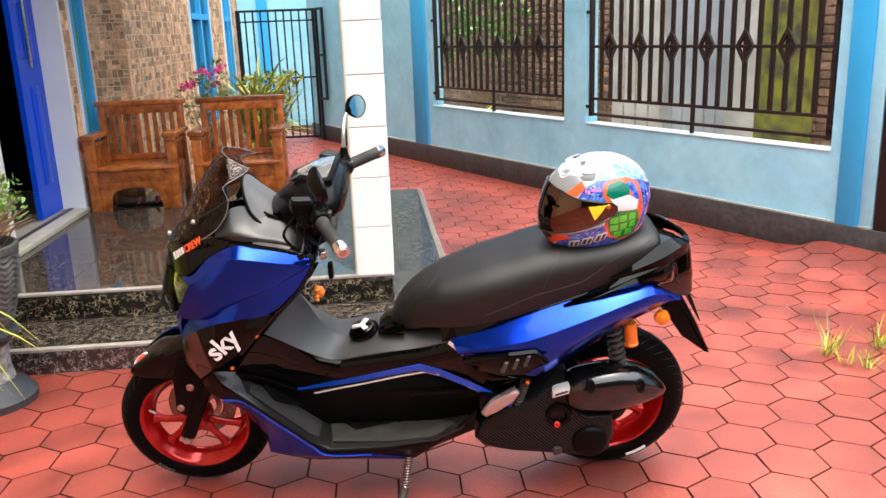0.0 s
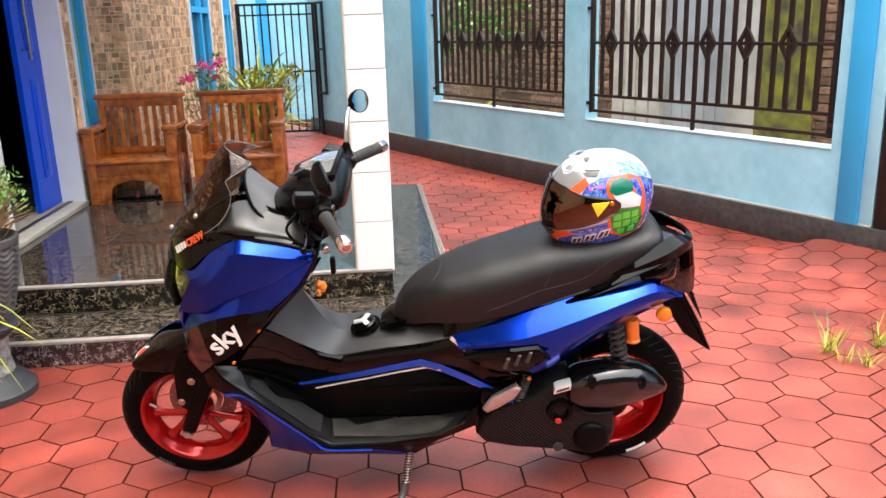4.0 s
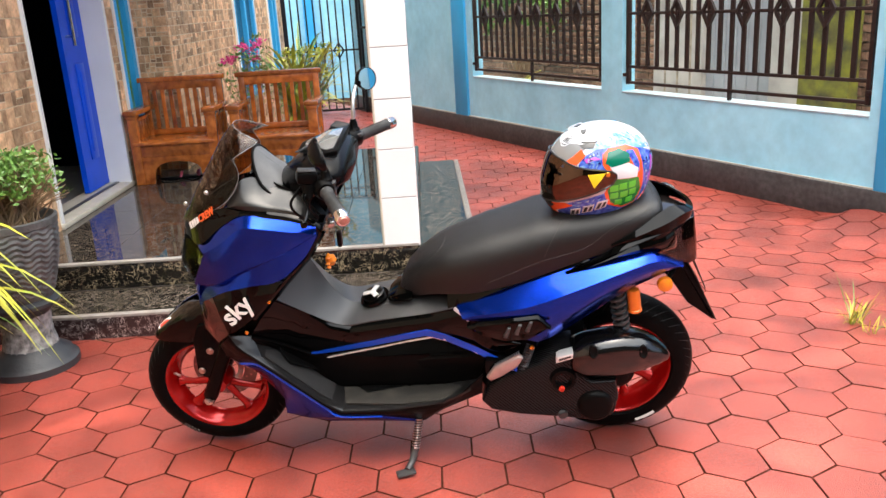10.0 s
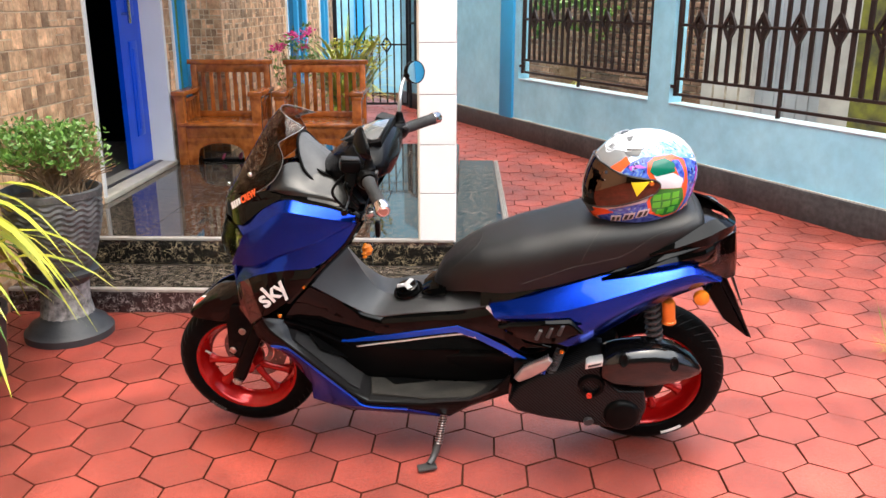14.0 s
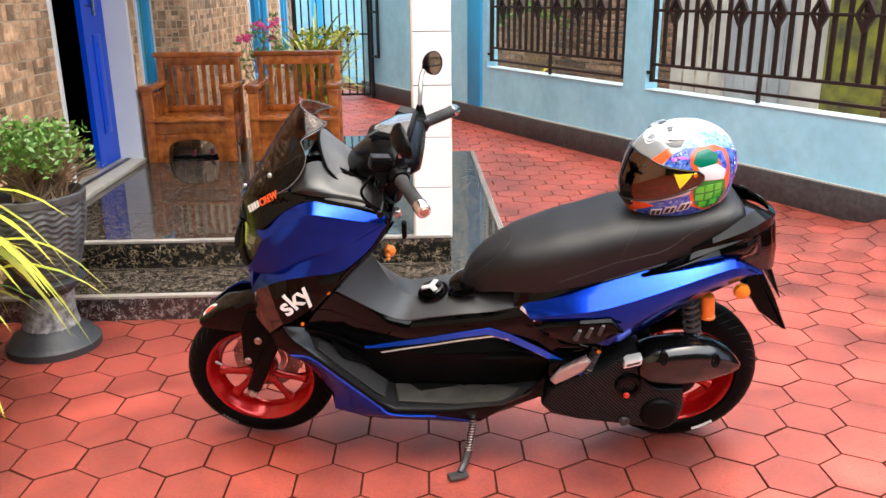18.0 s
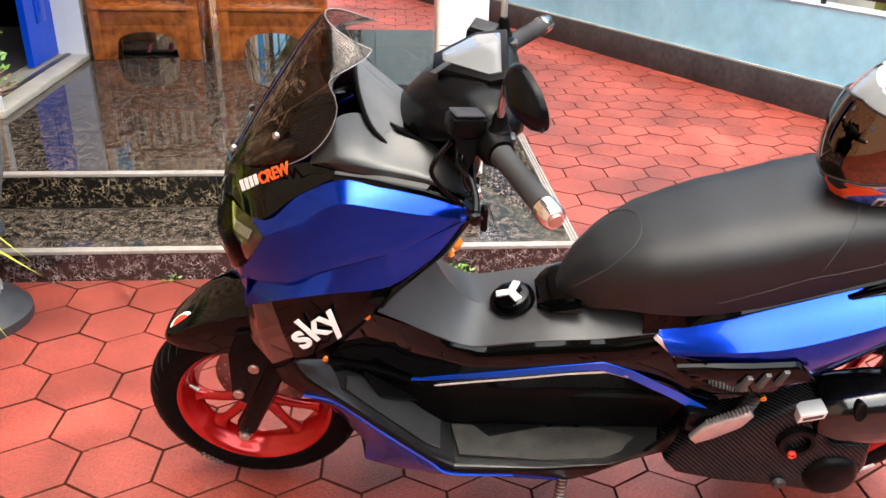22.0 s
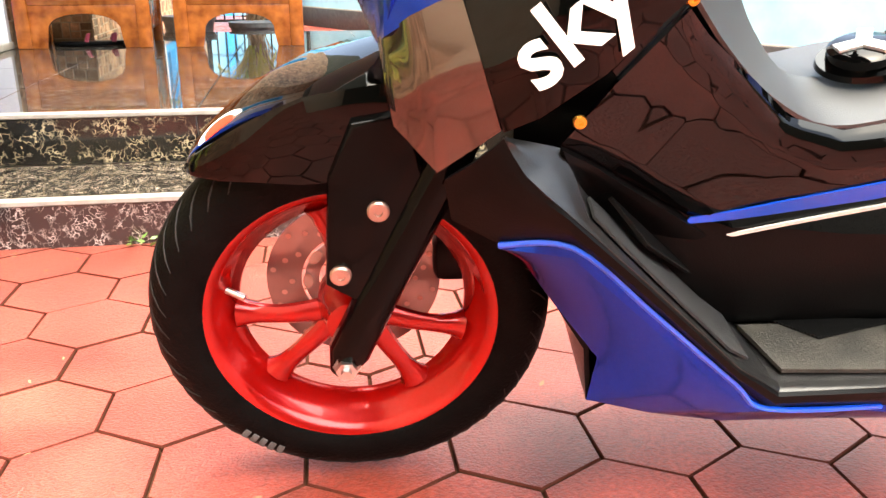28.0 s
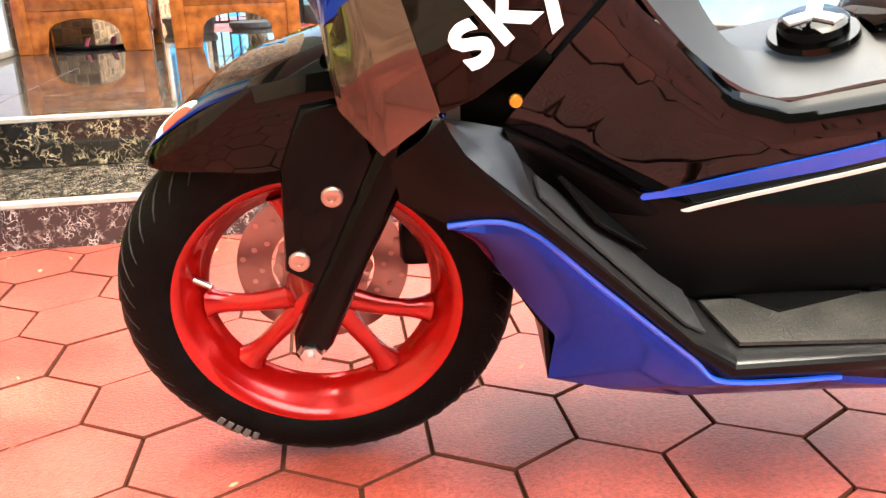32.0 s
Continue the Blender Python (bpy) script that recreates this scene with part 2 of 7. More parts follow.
# ---- more materials ----
def glassy(name, color, rough=0.02, ior=1.45):
    """A clear or tinted sheet: a see-through tint under a glossy skin."""
    m = bpy.data.materials.new(name)
    m.use_nodes = True
    nt = m.node_tree
    nt.nodes.remove(nt.nodes["Principled BSDF"])
    gl = nt.nodes.new("ShaderNodeBsdfGlossy")
    gl.inputs["Color"].default_value = (0.9, 0.9, 0.9, 1)
    gl.inputs["Roughness"].default_value = rough
    tr = nt.nodes.new("ShaderNodeBsdfTransparent")
    tr.inputs["Color"].default_value = (*color, 1)
    fr = nt.nodes.new("ShaderNodeFresnel")
    fr.inputs["IOR"].default_value = ior
    mix = nt.nodes.new("ShaderNodeMixShader")
    nt.links.new(fr.outputs["Fac"], mix.inputs["Fac"])
    nt.links.new(tr.outputs["BSDF"], mix.inputs[1])
    nt.links.new(gl.outputs["BSDF"], mix.inputs[2])
    nt.links.new(mix.outputs["Shader"], nt.nodes["Material Output"].inputs["Surface"])
    return m


def veined(name, base, vein, scale=9.0, width=0.05, rough=0.07, fleck=None, coat=0.4, cover=(0.42, 0.62), spec=0.5):
    """Polished stone: dark ground with crooked thin veins and flecks."""
    m = bpy.data.materials.new(name)
    m.use_nodes = True
    nt = m.node_tree
    b = nt.nodes["Principled BSDF"]
    b.inputs["Roughness"].default_value = rough
    b.inputs["Coat Weight"].default_value = coat
    b.inputs["Coat Roughness"].default_value = 0.03
    b.inputs["Specular IOR Level"].default_value = spec
    tc = nt.nodes.new("ShaderNodeTexCoord")
    nz = nt.nodes.new("ShaderNodeTexNoise")
    nz.inputs["Scale"].default_value = scale * 0.7
    nz.inputs["Detail"].default_value = 5
    add = nt.nodes.new("ShaderNodeMix")
    add.data_type = "VECTOR"
    add.inputs["Factor"].default_value = 0.16
    nt.links.new(tc.outputs["Object"], nz.inputs["Vector"])
    nt.links.new(tc.outputs["Object"], add.inputs["A"])
    nt.links.new(nz.outputs["Color"], add.inputs["B"])
    vo = nt.nodes.new("ShaderNodeTexVoronoi")
    vo.feature = "DISTANCE_TO_EDGE"
    vo.inputs["Scale"].default_value = scale * 1.3
    nt.links.new(add.outputs["Result"], vo.inputs["Vector"])
    mr = nt.nodes.new("ShaderNodeMapRange")
    mr.inputs["From Max"].default_value = width
    mr.inputs["To Min"].default_value, mr.inputs["To Max"].default_value = 1, 0
    nt.links.new(vo.outputs["Distance"], mr.inputs["Value"])
    n2 = nt.nodes.new("ShaderNodeTexNoise")
    n2.inputs["Scale"].default_value = scale * 0.8
    n2.inputs["Detail"].default_value = 3
    nt.links.new(tc.outputs["Object"], n2.inputs["Vector"])
    m2 = nt.nodes.new("ShaderNodeMapRange")
    m2.inputs["From Min"].default_value, m2.inputs["From Max"].default_value = cover
    nt.links.new(n2.outputs["Fac"], m2.inputs["Value"])
    mul = nt.nodes.new("ShaderNodeMath")
    mul.operation = "MULTIPLY"
    nt.links.new(mr.outputs["Result"], mul.inputs[0])
    nt.links.new(m2.outputs["Result"], mul.inputs[1])
    col = nt.nodes.new("ShaderNodeMix")
    col.data_type = "RGBA"
    col.inputs["A"].default_value = (*base, 1)
    col.inputs["B"].default_value = (*vein, 1)
    nt.links.new(mul.outputs["Value"], col.inputs["Factor"])
    last = col.outputs["Result"]
    if fleck:
        n3 = nt.nodes.new("ShaderNodeTexNoise")
        n3.inputs["Scale"].default_value = scale * 7
        n3.inputs["Detail"].default_value = 2
        nt.links.new(tc.outputs["Object"], n3.inputs["Vector"])
        m3 = nt.nodes.new("ShaderNodeMapRange")
        m3.inputs["From Min"].default_value, m3.inputs["From Max"].default_value = 0.52, 0.7
        nt.links.new(n3.outputs["Fac"], m3.inputs["Value"])
        c2 = nt.nodes.new("ShaderNodeMix")
        c2.data_type = "RGBA"
        c2.inputs["B"].default_value = (*fleck, 1)
        nt.links.new(m3.outputs["Result"], c2.inputs["Factor"])
        nt.links.new(last, c2.inputs["A"])
        last = c2.outputs["Result"]
    nt.links.new(last, b.inputs["Base Color"])
    return m


def island(m):
    """Lets each joined piece of a mesh vary, in place of each object."""
    c = m.copy()
    nt = c.node_tree
    for n in list(nt.nodes):
        if n.bl_idname == "ShaderNodeObjectInfo" and n.outputs["Random"].links:
            g = nt.nodes.new("ShaderNodeNewGeometry")
            for l in list(n.outputs["Random"].links):
                nt.links.new(g.outputs["Random Per Island"], l.to_socket)
            nt.nodes.remove(n)
    return c


def carbon(name, rough=0.25):
    m = mat(name, (0.012, 0.012, 0.013), rough, 0, (0.02, 0.02, 0.021), 40, coat=0.0, spec=0.15)
    nt = m.node_tree
    b = nt.nodes["Principled BSDF"]
    tc = nt.nodes.new("ShaderNodeTexCoord")
    w = nt.nodes.new("ShaderNodeTexWave")
    w.bands_direction = "DIAGONAL"
    w.inputs["Scale"].default_value = 55
    nt.links.new(tc.outputs["Object"], w.inputs["Vector"])
    mx = nt.nodes.new("ShaderNodeMix")
    mx.data_type = "RGBA"
    mx.inputs["A"].default_value = (0.002, 0.002, 0.0025, 1)
    mx.inputs["B"].default_value = (0.016, 0.016, 0.017, 1)
    nt.links.new(w.outputs["Fac"], mx.inputs["Factor"])
    nt.links.new(mx.outputs["Result"], b.inputs["Base Color"])
    return m


M["paver_far"] = island(M["paver"])
M["stone_far"] = island(M["stone"])
M["granite"] = veined("polished_black_granite", (0.01, 0.008, 0.007), (0.48, 0.4, 0.32), 40, 0.06, 0.04, (0.05, 0.038, 0.027), coat=0.0, cover=(0.36, 0.56), spec=0.3)
M["granite_gold"] = veined("black_granite_gold_veins", (0.008, 0.007, 0.006), (0.42, 0.34, 0.22), 26, 0.07, 0.07, coat=0.1)
M["granite_pale"] = veined("dark_granite_white_veins", (0.028, 0.017, 0.017), (0.5, 0.44, 0.42), 30, 0.075, 0.09)
M["tread"] = mat("tyre_groove", (0.006, 0.006, 0.006), 0.75)
# pale fill painted as the brightly lit pavers seen through the disc
M["hole"] = mat("bright_floor_in_hole", (0.7, 0.42, 0.36), 0.8)
M["disc"] = mat("brake_disc_steel", (0.33, 0.24, 0.22), 0.32, 0.9, (0.26, 0.19, 0.18), 30)
M["grey_mark"] = mat("grey_rubber_mark", (0.07, 0.07, 0.07), 0.6)
M["fork_black"] = mat("fork_gloss_black", (0.0012, 0.0012, 0.0012), 0.12, 0, (0.002, 0.002, 0.002), 20, spec=0.08)
M["copper"] = mat("rose_alloy", (0.45, 0.3, 0.26), 0.32, 0.85, (0.36, 0.24, 0.2), 30)
M["sticker_red"] = mat("sticker_red", (0.7, 0.04, 0.02), 0.35)
M["sticker_orange"] = mat("sticker_orange", (0.85, 0.11, 0.02), 0.35)
M["clear"] = glassy("clear_lens", (0.96, 0.96, 0.96), 0.02, 1.12)
M["lamp_dark"] = mat("lamp_bowl_chrome", (0.055, 0.042, 0.038), 0.25, 0.4, (0.035, 0.025, 0.022), 22)
M["lamp_white"] = mat("lamp_white_reflector", (0.8, 0.76, 0.7), 0.25, 0.2, (0.66, 0.62, 0.56), 60)
M["lamp_shadow"] = mat("lamp_dark_ring", (0.015, 0.018, 0.02), 0.25)
M["lamp_glass"] = mat("lamp_projector_glass", (0.1, 0.09, 0.085), 0.06, 0.3, coat=0.6)
M["chrome_dull"] = mat("dull_chrome", (0.55, 0.53, 0.5), 0.22, 0.9, (0.4, 0.38, 0.36), 20)
M["carbon_gloss"] = mat("smoky_gloss_grey", (0.12, 0.1, 0.09), 0.08, 0.85, (0.08, 0.065, 0.06), 6, coat=0.4)
M["carbon"] = carbon("carbon_weave")
M["matte_grey"] = mat("matte_grey_plastic", (0.03, 0.03, 0.031), 0.42, 0, (0.04, 0.04, 0.041), 8, 0.12, 500, spec=0.5)
M["satin"] = mat("satin_black", (0.0018, 0.0018, 0.002), 0.2, 0, (0.003, 0.003, 0.0034), 12, 0.06, 300, spec=0.1)
M["satin_sheen"] = mat("shiny_satin_black", (0.002, 0.002, 0.0022), 0.12, 0, (0.003, 0.003, 0.0034), 12, 0.05, 300, spec=0.7)
M["smoked"] = glassy("smoked_plastic", (0.32, 0.24, 0.2), 0.02)
M["smoked_lens"] = glassy("smoked_lens", (0.62, 0.52, 0.47), 0.03)
M["screen_edge"] = mat("polished_screen_edge", (0.3, 0.3, 0.3), 0.2)
M["foot_rubber"] = mat("ribbed_rubber", (0.008, 0.008, 0.008), 0.55, 0, (0.014, 0.014, 0.014), 20, 0.5, 400, spec=0.2)
M["foot_rubber_worn"] = mat("scuffed_rubber", (0.014, 0.014, 0.014), 0.4, 0, (0.06, 0.056, 0.048), 14, 0.5, 300, detail=9, spec=0.3)
M["matte_worn"] = mat("scuffed_matte_plastic", (0.006, 0.006, 0.006), 0.3, 0, (0.011, 0.011, 0.011), 60, 0.08, 600, detail=8, spec=0.5)
M["foot_rubber_ramp"] = mat("grained_rubber", (0.016, 0.016, 0.0165), 0.42, 0, (0.024, 0.024, 0.024), 60, 0.8, 600, spec=0.35)
# matte plastic again, lightened in colour for the sky on the foot well
M["foot_plastic_lit"] = mat("sky_lit_matte_plastic", (0.009, 0.009, 0.0092), 0.36, 0, (0.013, 0.0128, 0.013), 20, 0.3, 500, spec=0.4)
M["rib_black"] = mat("rib_black", (0.002, 0.002, 0.002), 0.5, spec=0.1)
M["lamp_pale"] = mat("lamp_reflector", (0.5, 0.45, 0.42), 0.2, 0.7, (0.12, 0.06, 0.05), 24)
M["silver"] = mat("silver_paint", (0.7, 0.7, 0.69), 0.3, 0.4, (0.62, 0.62, 0.61), 20)
M["bright_blue"] = mat("bright_blue_line", (0.004, 0.09, 0.75), 0.3, 0, coat=0.5)
M["blue_gloss"] = mat("blue_gloss_paint", (0.002, 0.07, 0.6), 0.25, 0, (0.002, 0.06, 0.52), 4, coat=0.15)
M["thread"] = mat("grey_thread", (0.045, 0.043, 0.04), 0.8)
M["rail"] = mat("gloss_black_rail", (0.006, 0.005, 0.005), 0.05, 0, coat=0.6)
M["plate_black"] = mat("plate_black", (0.02, 0.02, 0.02), 0.5)
M["amber"] = mat("amber_plastic", (0.85, 0.25, 0.015), 0.2, 0, (0.75, 0.2, 0.01), 60, 0.5, 260, coat=0.6)
M["orange"] = mat("orange_paint", (0.8, 0.2, 0.02), 0.3, 0.3, coat=0.5)
M["gold"] = mat("orange_anodised", (0.85, 0.38, 0.06), 0.25, 0.9)
M["alloy"] = mat("cast_aluminium", (0.5, 0.46, 0.44), 0.4, 0.85, (0.4, 0.36, 0.35), 30, 0.2, 120)
M["dark_grey"] = mat("dark_grey_metal", (0.04, 0.04, 0.042), 0.4, 0.3, (0.06, 0.06, 0.06), 30)
M["grip"] = mat("grip_rubber", (0.02, 0.02, 0.02), 0.65, 0, (0.028, 0.028, 0.028), 40, 0.4, 500)
M["bar_end"] = mat("polished_alloy", (0.75, 0.73, 0.71), 0.16, 1.0)
M["lid_grey"] = mat("reservoir_lid", (0.018, 0.018, 0.019), 0.4, 0, (0.03, 0.03, 0.03), 120, spec=0.2)
M["hood_grey"] = mat("grey_hood_plastic", (0.09, 0.09, 0.092), 0.45, 0, (0.07, 0.07, 0.072), 30, 0.15, 500, spec=0.4)
M["sill_paint"] = mat("pale_sill_paint", (0.52, 0.66, 0.72), 0.6, 0, (0.4, 0.52, 0.58), 9, 0.3, 50)
M["satin_silver"] = mat("satin_silver", (0.55, 0.55, 0.54), 0.3, 0.9)
M["stalk_pink"] = mat("rose_stalk", (0.5, 0.36, 0.33), 0.25, 0.85)
M["mirror"] = mat("mirror_glass", (0.85, 0.88, 0.9), 0.02, 1.0)
M["lcd"] = mat("grey_screen", (0.12, 0.125, 0.125), 0.08, 0, (0.15, 0.155, 0.155), 3, coat=0.6)
M["leaf"] = mat("green_leaf", (0.08, 0.18, 0.03), 0.4, 0, (0.13, 0.25, 0.04), 12)
M["leaf_dry"] = mat("dry_twig", (0.3, 0.2, 0.11), 0.8, 0, (0.22, 0.15, 0.09), 20)
M["leaf_yellow"] = mat("yellow_green_blade", (0.58, 0.52, 0.05), 0.35, 0, (0.27, 0.34, 0.04), 9)
M["petal"] = mat("magenta_petal", (0.7, 0.03, 0.24), 0.5, 0, (0.78, 0.08, 0.33), 20)
M["pot"] = mat("dark_grey_pot", (0.045, 0.045, 0.045), 0.55, 0, (0.12, 0.12, 0.116), 18, 0.6, 60)
M["pot_black"] = mat("black_pot_paint", (0.02, 0.022, 0.026), 0.5, 0, (0.035, 0.037, 0.04), 12, 0.3, 50)
M["bark"] = mat("white_streaked_bark", (0.05, 0.05, 0.05), 0.7, 0, (0.42, 0.42, 0.41), 30, 0.5, 60)
M["soil"] = mat("soil", (0.05, 0.035, 0.025), 0.9)
M["brick"] = mat("old_brick", (0.3, 0.18, 0.11), 0.9, 0, (0.14, 0.08, 0.055), 22, 0.9, 60, vary=0.4)
M["mortar"] = mat("grey_mortar", (0.4, 0.34, 0.26), 0.95, 0, (0.2, 0.17, 0.13), 12, 0.5, 40)
M["concrete"] = mat("weathered_concrete", (0.46, 0.44, 0.4), 0.9, 0, (0.3, 0.28, 0.25), 4, 0.5, 40)
M["zinc"] = mat("grey_zinc_sheet", (0.36, 0.38, 0.4), 0.5, 0.2, (0.26, 0.27, 0.28), 3, 0.2, 40)
M["moss"] = mat("mossy_plaster", (0.2, 0.2, 0.015), 0.95, 0, (0.05, 0.045, 0.025), 6, 0.6, 40, detail=8)
M["gate_brown"] = mat("dark_brown_gate", (0.024, 0.014, 0.012), 0.45, 0, (0.016, 0.01, 0.009), 10, 0.2, 60, spec=0.3)
M["cream"] = mat("cream_threshold", (0.55, 0.5, 0.4), 0.4, 0, (0.45, 0.41, 0.33), 10)
# dull plaster for the added walls out of view
M["cream_wall"] = mat("unseen_wall_plaster", (0.1, 0.09, 0.06), 0.9, 0, (0.05, 0.06, 0.03), 1.5, 0.4, 30)
M["grey_floor"] = mat("grey_indoor_tile", (0.2, 0.19, 0.18), 0.3)
M["window_glass"] = mat("dark_window_glass", (0.02, 0.035, 0.05), 0.05, 0, coat=0.6)
M["stained"] = mat("teal_painted_glass", (0.03, 0.26, 0.3), 0.12, 0, (0.12, 0.36, 0.3), 6, coat=0.5)
M["pink_strap"] = mat("pink_sandal", (0.5, 0.08, 0.13), 0.6)
M["helmet_white"] = mat("pearl_white", (0.68, 0.69, 0.7), 0.16, 0, (0.5, 0.53, 0.58), 14, coat=0.7)
M["helmet_blue"] = mat("helmet_blue_graphic", (0.006, 0.015, 0.28), 0.2, 0, (0.1, 0.2, 0.7), 75, coat=0.8, detail=2)
M["helmet_pale"] = mat("helmet_pale_blue", (0.06, 0.24, 0.55), 0.2, 0, (0.32, 0.42, 0.5), 60, coat=0.7, detail=2)
M["helmet_scribble"] = mat("helmet_light_blue", (0.12, 0.36, 0.62), 0.25, 0, coat=0.6)
M["helmet_navy"] = mat("helmet_navy", (0.003, 0.006, 0.09), 0.25, 0, coat=0.6)
M["helmet_green"] = mat("helmet_green", (0.01, 0.14, 0.015), 0.2, 0, (0.015, 0.2, 0.02), 20, coat=0.8)
M["helmet_teal"] = mat("helmet_dark_green", (0.0, 0.13, 0.075), 0.2, 0, coat=0.8)
M["helmet_bright_green"] = mat("helmet_bright_green", (0.09, 0.55, 0.03), 0.2, 0, coat=0.8)
M["helmet_orange"] = mat("helmet_orange", (0.85, 0.1, 0.02), 0.2, 0, coat=0.9)
M["helmet_black"] = mat("helmet_black", (0.01, 0.01, 0.011), 0.3, 0, coat=0.5)
M["helmet_grey"] = mat("helmet_grey", (0.28, 0.29, 0.3), 0.25, 0.3, coat=0.8)
M["visor"] = mat("gold_iridium_visor", (0.14, 0.095, 0.07), 0.03, 1.0, (0.1, 0.066, 0.05), 3)
M["yellow"] = mat("yellow_sticker", (0.85, 0.62, 0.02), 0.4)
M["helmet_pink"] = mat("helmet_violet", (0.45, 0.08, 0.5), 0.2, 0, coat=0.9)
def lerp(a, b, s):
    return a + (b - a) * s


def loft(sections, seg=20, power=2.4, bm=None):
    """Rounded sections along a line: centre, half sizes and the two axes across."""
    bm = bm or bmesh.new()
    rings = []
    for c, ra, rb, ax, bx in sections:
        c, ax, bx = Vector(c), Vector(ax), Vector(bx)
        ring = []
        for k in range(seg):
            t = 2 * math.pi * k / seg
            ct, st = math.cos(t), math.sin(t)
            ring.append(bm.verts.new(c + ax * ra * math.copysign(abs(ct) ** (2 / power), ct) + bx * rb * math.copysign(abs(st) ** (2 / power), st)))
        rings.append(ring)
    for a, b in zip(rings, rings[1:]):
        for k in range(seg):
            bm.faces.new((a[k], a[(k + 1) % seg], b[(k + 1) % seg], b[k]))
    bm.faces.new(rings[0])
    bm.faces.new(rings[-1])
    return bm


X, Y, Z = Vector((1, 0, 0)), Vector((0, 1, 0)), Vector((0, 0, 1))


def moved(bm, m):
    bmesh.ops.transform(bm, matrix=m, verts=bm.verts)
    return bm


def rod(a, b, r, seg=12, r2=None):
    return tube([a, b], [r, r2 if r2 is not None else r], seg)


def screw(name, at, r, material, parent, normal=(0, -1, 0), h=0.005, label=""):
    q = Vector(normal).to_track_quat("Z", "Y").to_matrix().to_4x4()
    bm = lathe([(0, h * 0.6), (r * 0.35, h * 0.6), (r * 0.4, h), (r * 0.85, h), (r, h * 0.7), (r, 0)], 14)
    return part(name, moved(bm, Matrix.Translation(at) @ q), material, parent, label)


# ---- the setting ----
# the house stands turned a little from the scooter: u along its front, v into the depth
HOUSE = pose(0, 0, 0, 0, 0, 5)
# the court wall runs off at a slant: s along it into the depth, n out into the court
FENCE = Matrix(((-0.521, -0.8535, 0, 3.06), (0.8535, -0.521, 0, 2.565), (0, 0, 1, 0), (0, 0, 0, 1)))


def set_part(name, bm, material, label="", category="", m=HOUSE):
    ob = part(name, bm, material)
    ob.matrix_basis = m
    return tagged(ob, label, category, kind="structure")


def piece_mesh(name, bm, material):
    me = bpy.data.meshes.new(name)
    bmesh.ops.recalc_face_normals(bm, faces=bm.faces)
    bm.to_mesh(me)
    bm.free()
    me.materials.append(M[material])
    return me


def boxes(list_of):
    bm = bmesh.new()
    for b in list_of:
        box(*b, bm=bm)
    return bm


ground = set_part("ground", box(-70, 70, -70, 70, -0.2, -0.009), "joint", "dark sandy bed under the red pavers", "ground", Matrix())
platform = set_part("porch_floor", box(-3.2, 0.69, 1.396, 4.33, -0.01, 0.24), "grout", "raised porch floor of polished black granite tiles", "porch")
step_front = set_part("step_1", box(-1.9, 1.017, 1.01, 1.39, -0.01, 0.1), "grout", "low granite step in front of the porch", "step")
step_side = set_part("step_2", box(0.69, 1.017, 1.39, 4.33, -0.01, 0.1), "grout", "low granite step beside the porch", "step")


def slab(parent, x0, x1, y0, y1, z0, z1, material, name="tile", bevel=0.0015):
    return part(name, box(x0 + 0.0008, x1 - 0.0008, y0 + 0.0008, y1 - 0.0008, z0, z1, bevel, seg=1), material, parent)


TU = [-3.2, -2.71, -2.11, -1.51, -0.91, -0.31, 0.29, 0.70]
TV = [1.386, 1.92, 2.52, 3.12, 3.72, 4.34]
for a, b in zip(TU, TU[1:]):
    for c, d in zip(TV, TV[1:]):
        slab(platform, a, b, c if c > 1.4 else c + 0.035, d, 0.235, 0.255, "granite")
for a, b in zip(TU, TU[1:]):
    slab(platform, a, b, 1.386, 1.4, 0.116, 0.244, "granite_gold", "riser_tile")
    slab(step_front, a + 0.04 if a > -3 else a, min(b + 0.04, 1.02), 1.035, 1.387, 0.095, 0.115, "granite")
    slab(step_front, a + 0.04 if a > -3 else a, min(b + 0.04, 1.02), 1.0, 1.014, -0.005, 0.104, "granite_pale", "riser_tile")
slab(step_front, 0.74, 1.0, 1.035, 1.387, 0.095, 0.115, "granite")
slab(step_front, 0.74, 1.027, 1.0, 1.014, -0.005, 0.104, "granite_pale", "riser_tile")
for c, d in zip(TV, TV[1:]):
    slab(step_side, 0.703, 0.99, c, d, 0.095, 0.115, "granite")
    slab(step_side, 1.013, 1.027, c, d, -0.005, 0.104, "granite_pale", "riser_tile")
    slab(platform, 0.688, 0.703, c, d, 0.116, 0.244, "granite_gold", "riser_tile")
for k, (h, off) in enumerate(((0.0, 0.0), (0.0, 0.012), (0.0, 0.024))):
    part("nosing_strip", box(-3.2, 0.703, 1.384 + off, 1.394 + off, 0.243, 0.2565, 0.002, seg=1), "nosing", platform)
    part("nosing_strip", box(-1.9, 1.03, 0.998 + off, 1.008 + off, 0.103, 0.1165, 0.002, seg=1), "nosing", step_front)
    part("nosing_strip", box(1.019 - off, 1.029 - off, 1.036, 4.34, 0.103, 0.1165, 0.002, seg=1), "nosing", step_side)
for k, off in enumerate((0.011, 0.023)):
    part("nosing_groove", box(-3.2, 0.70, 1.383 + off, 1.387 + off, 0.24, 0.2545), "dark_grey", platform)
    part("nosing_groove", box(-1.9, 1.02, 0.997 + off, 1.001 + off, 0.1, 0.1145), "dark_grey", step_front)

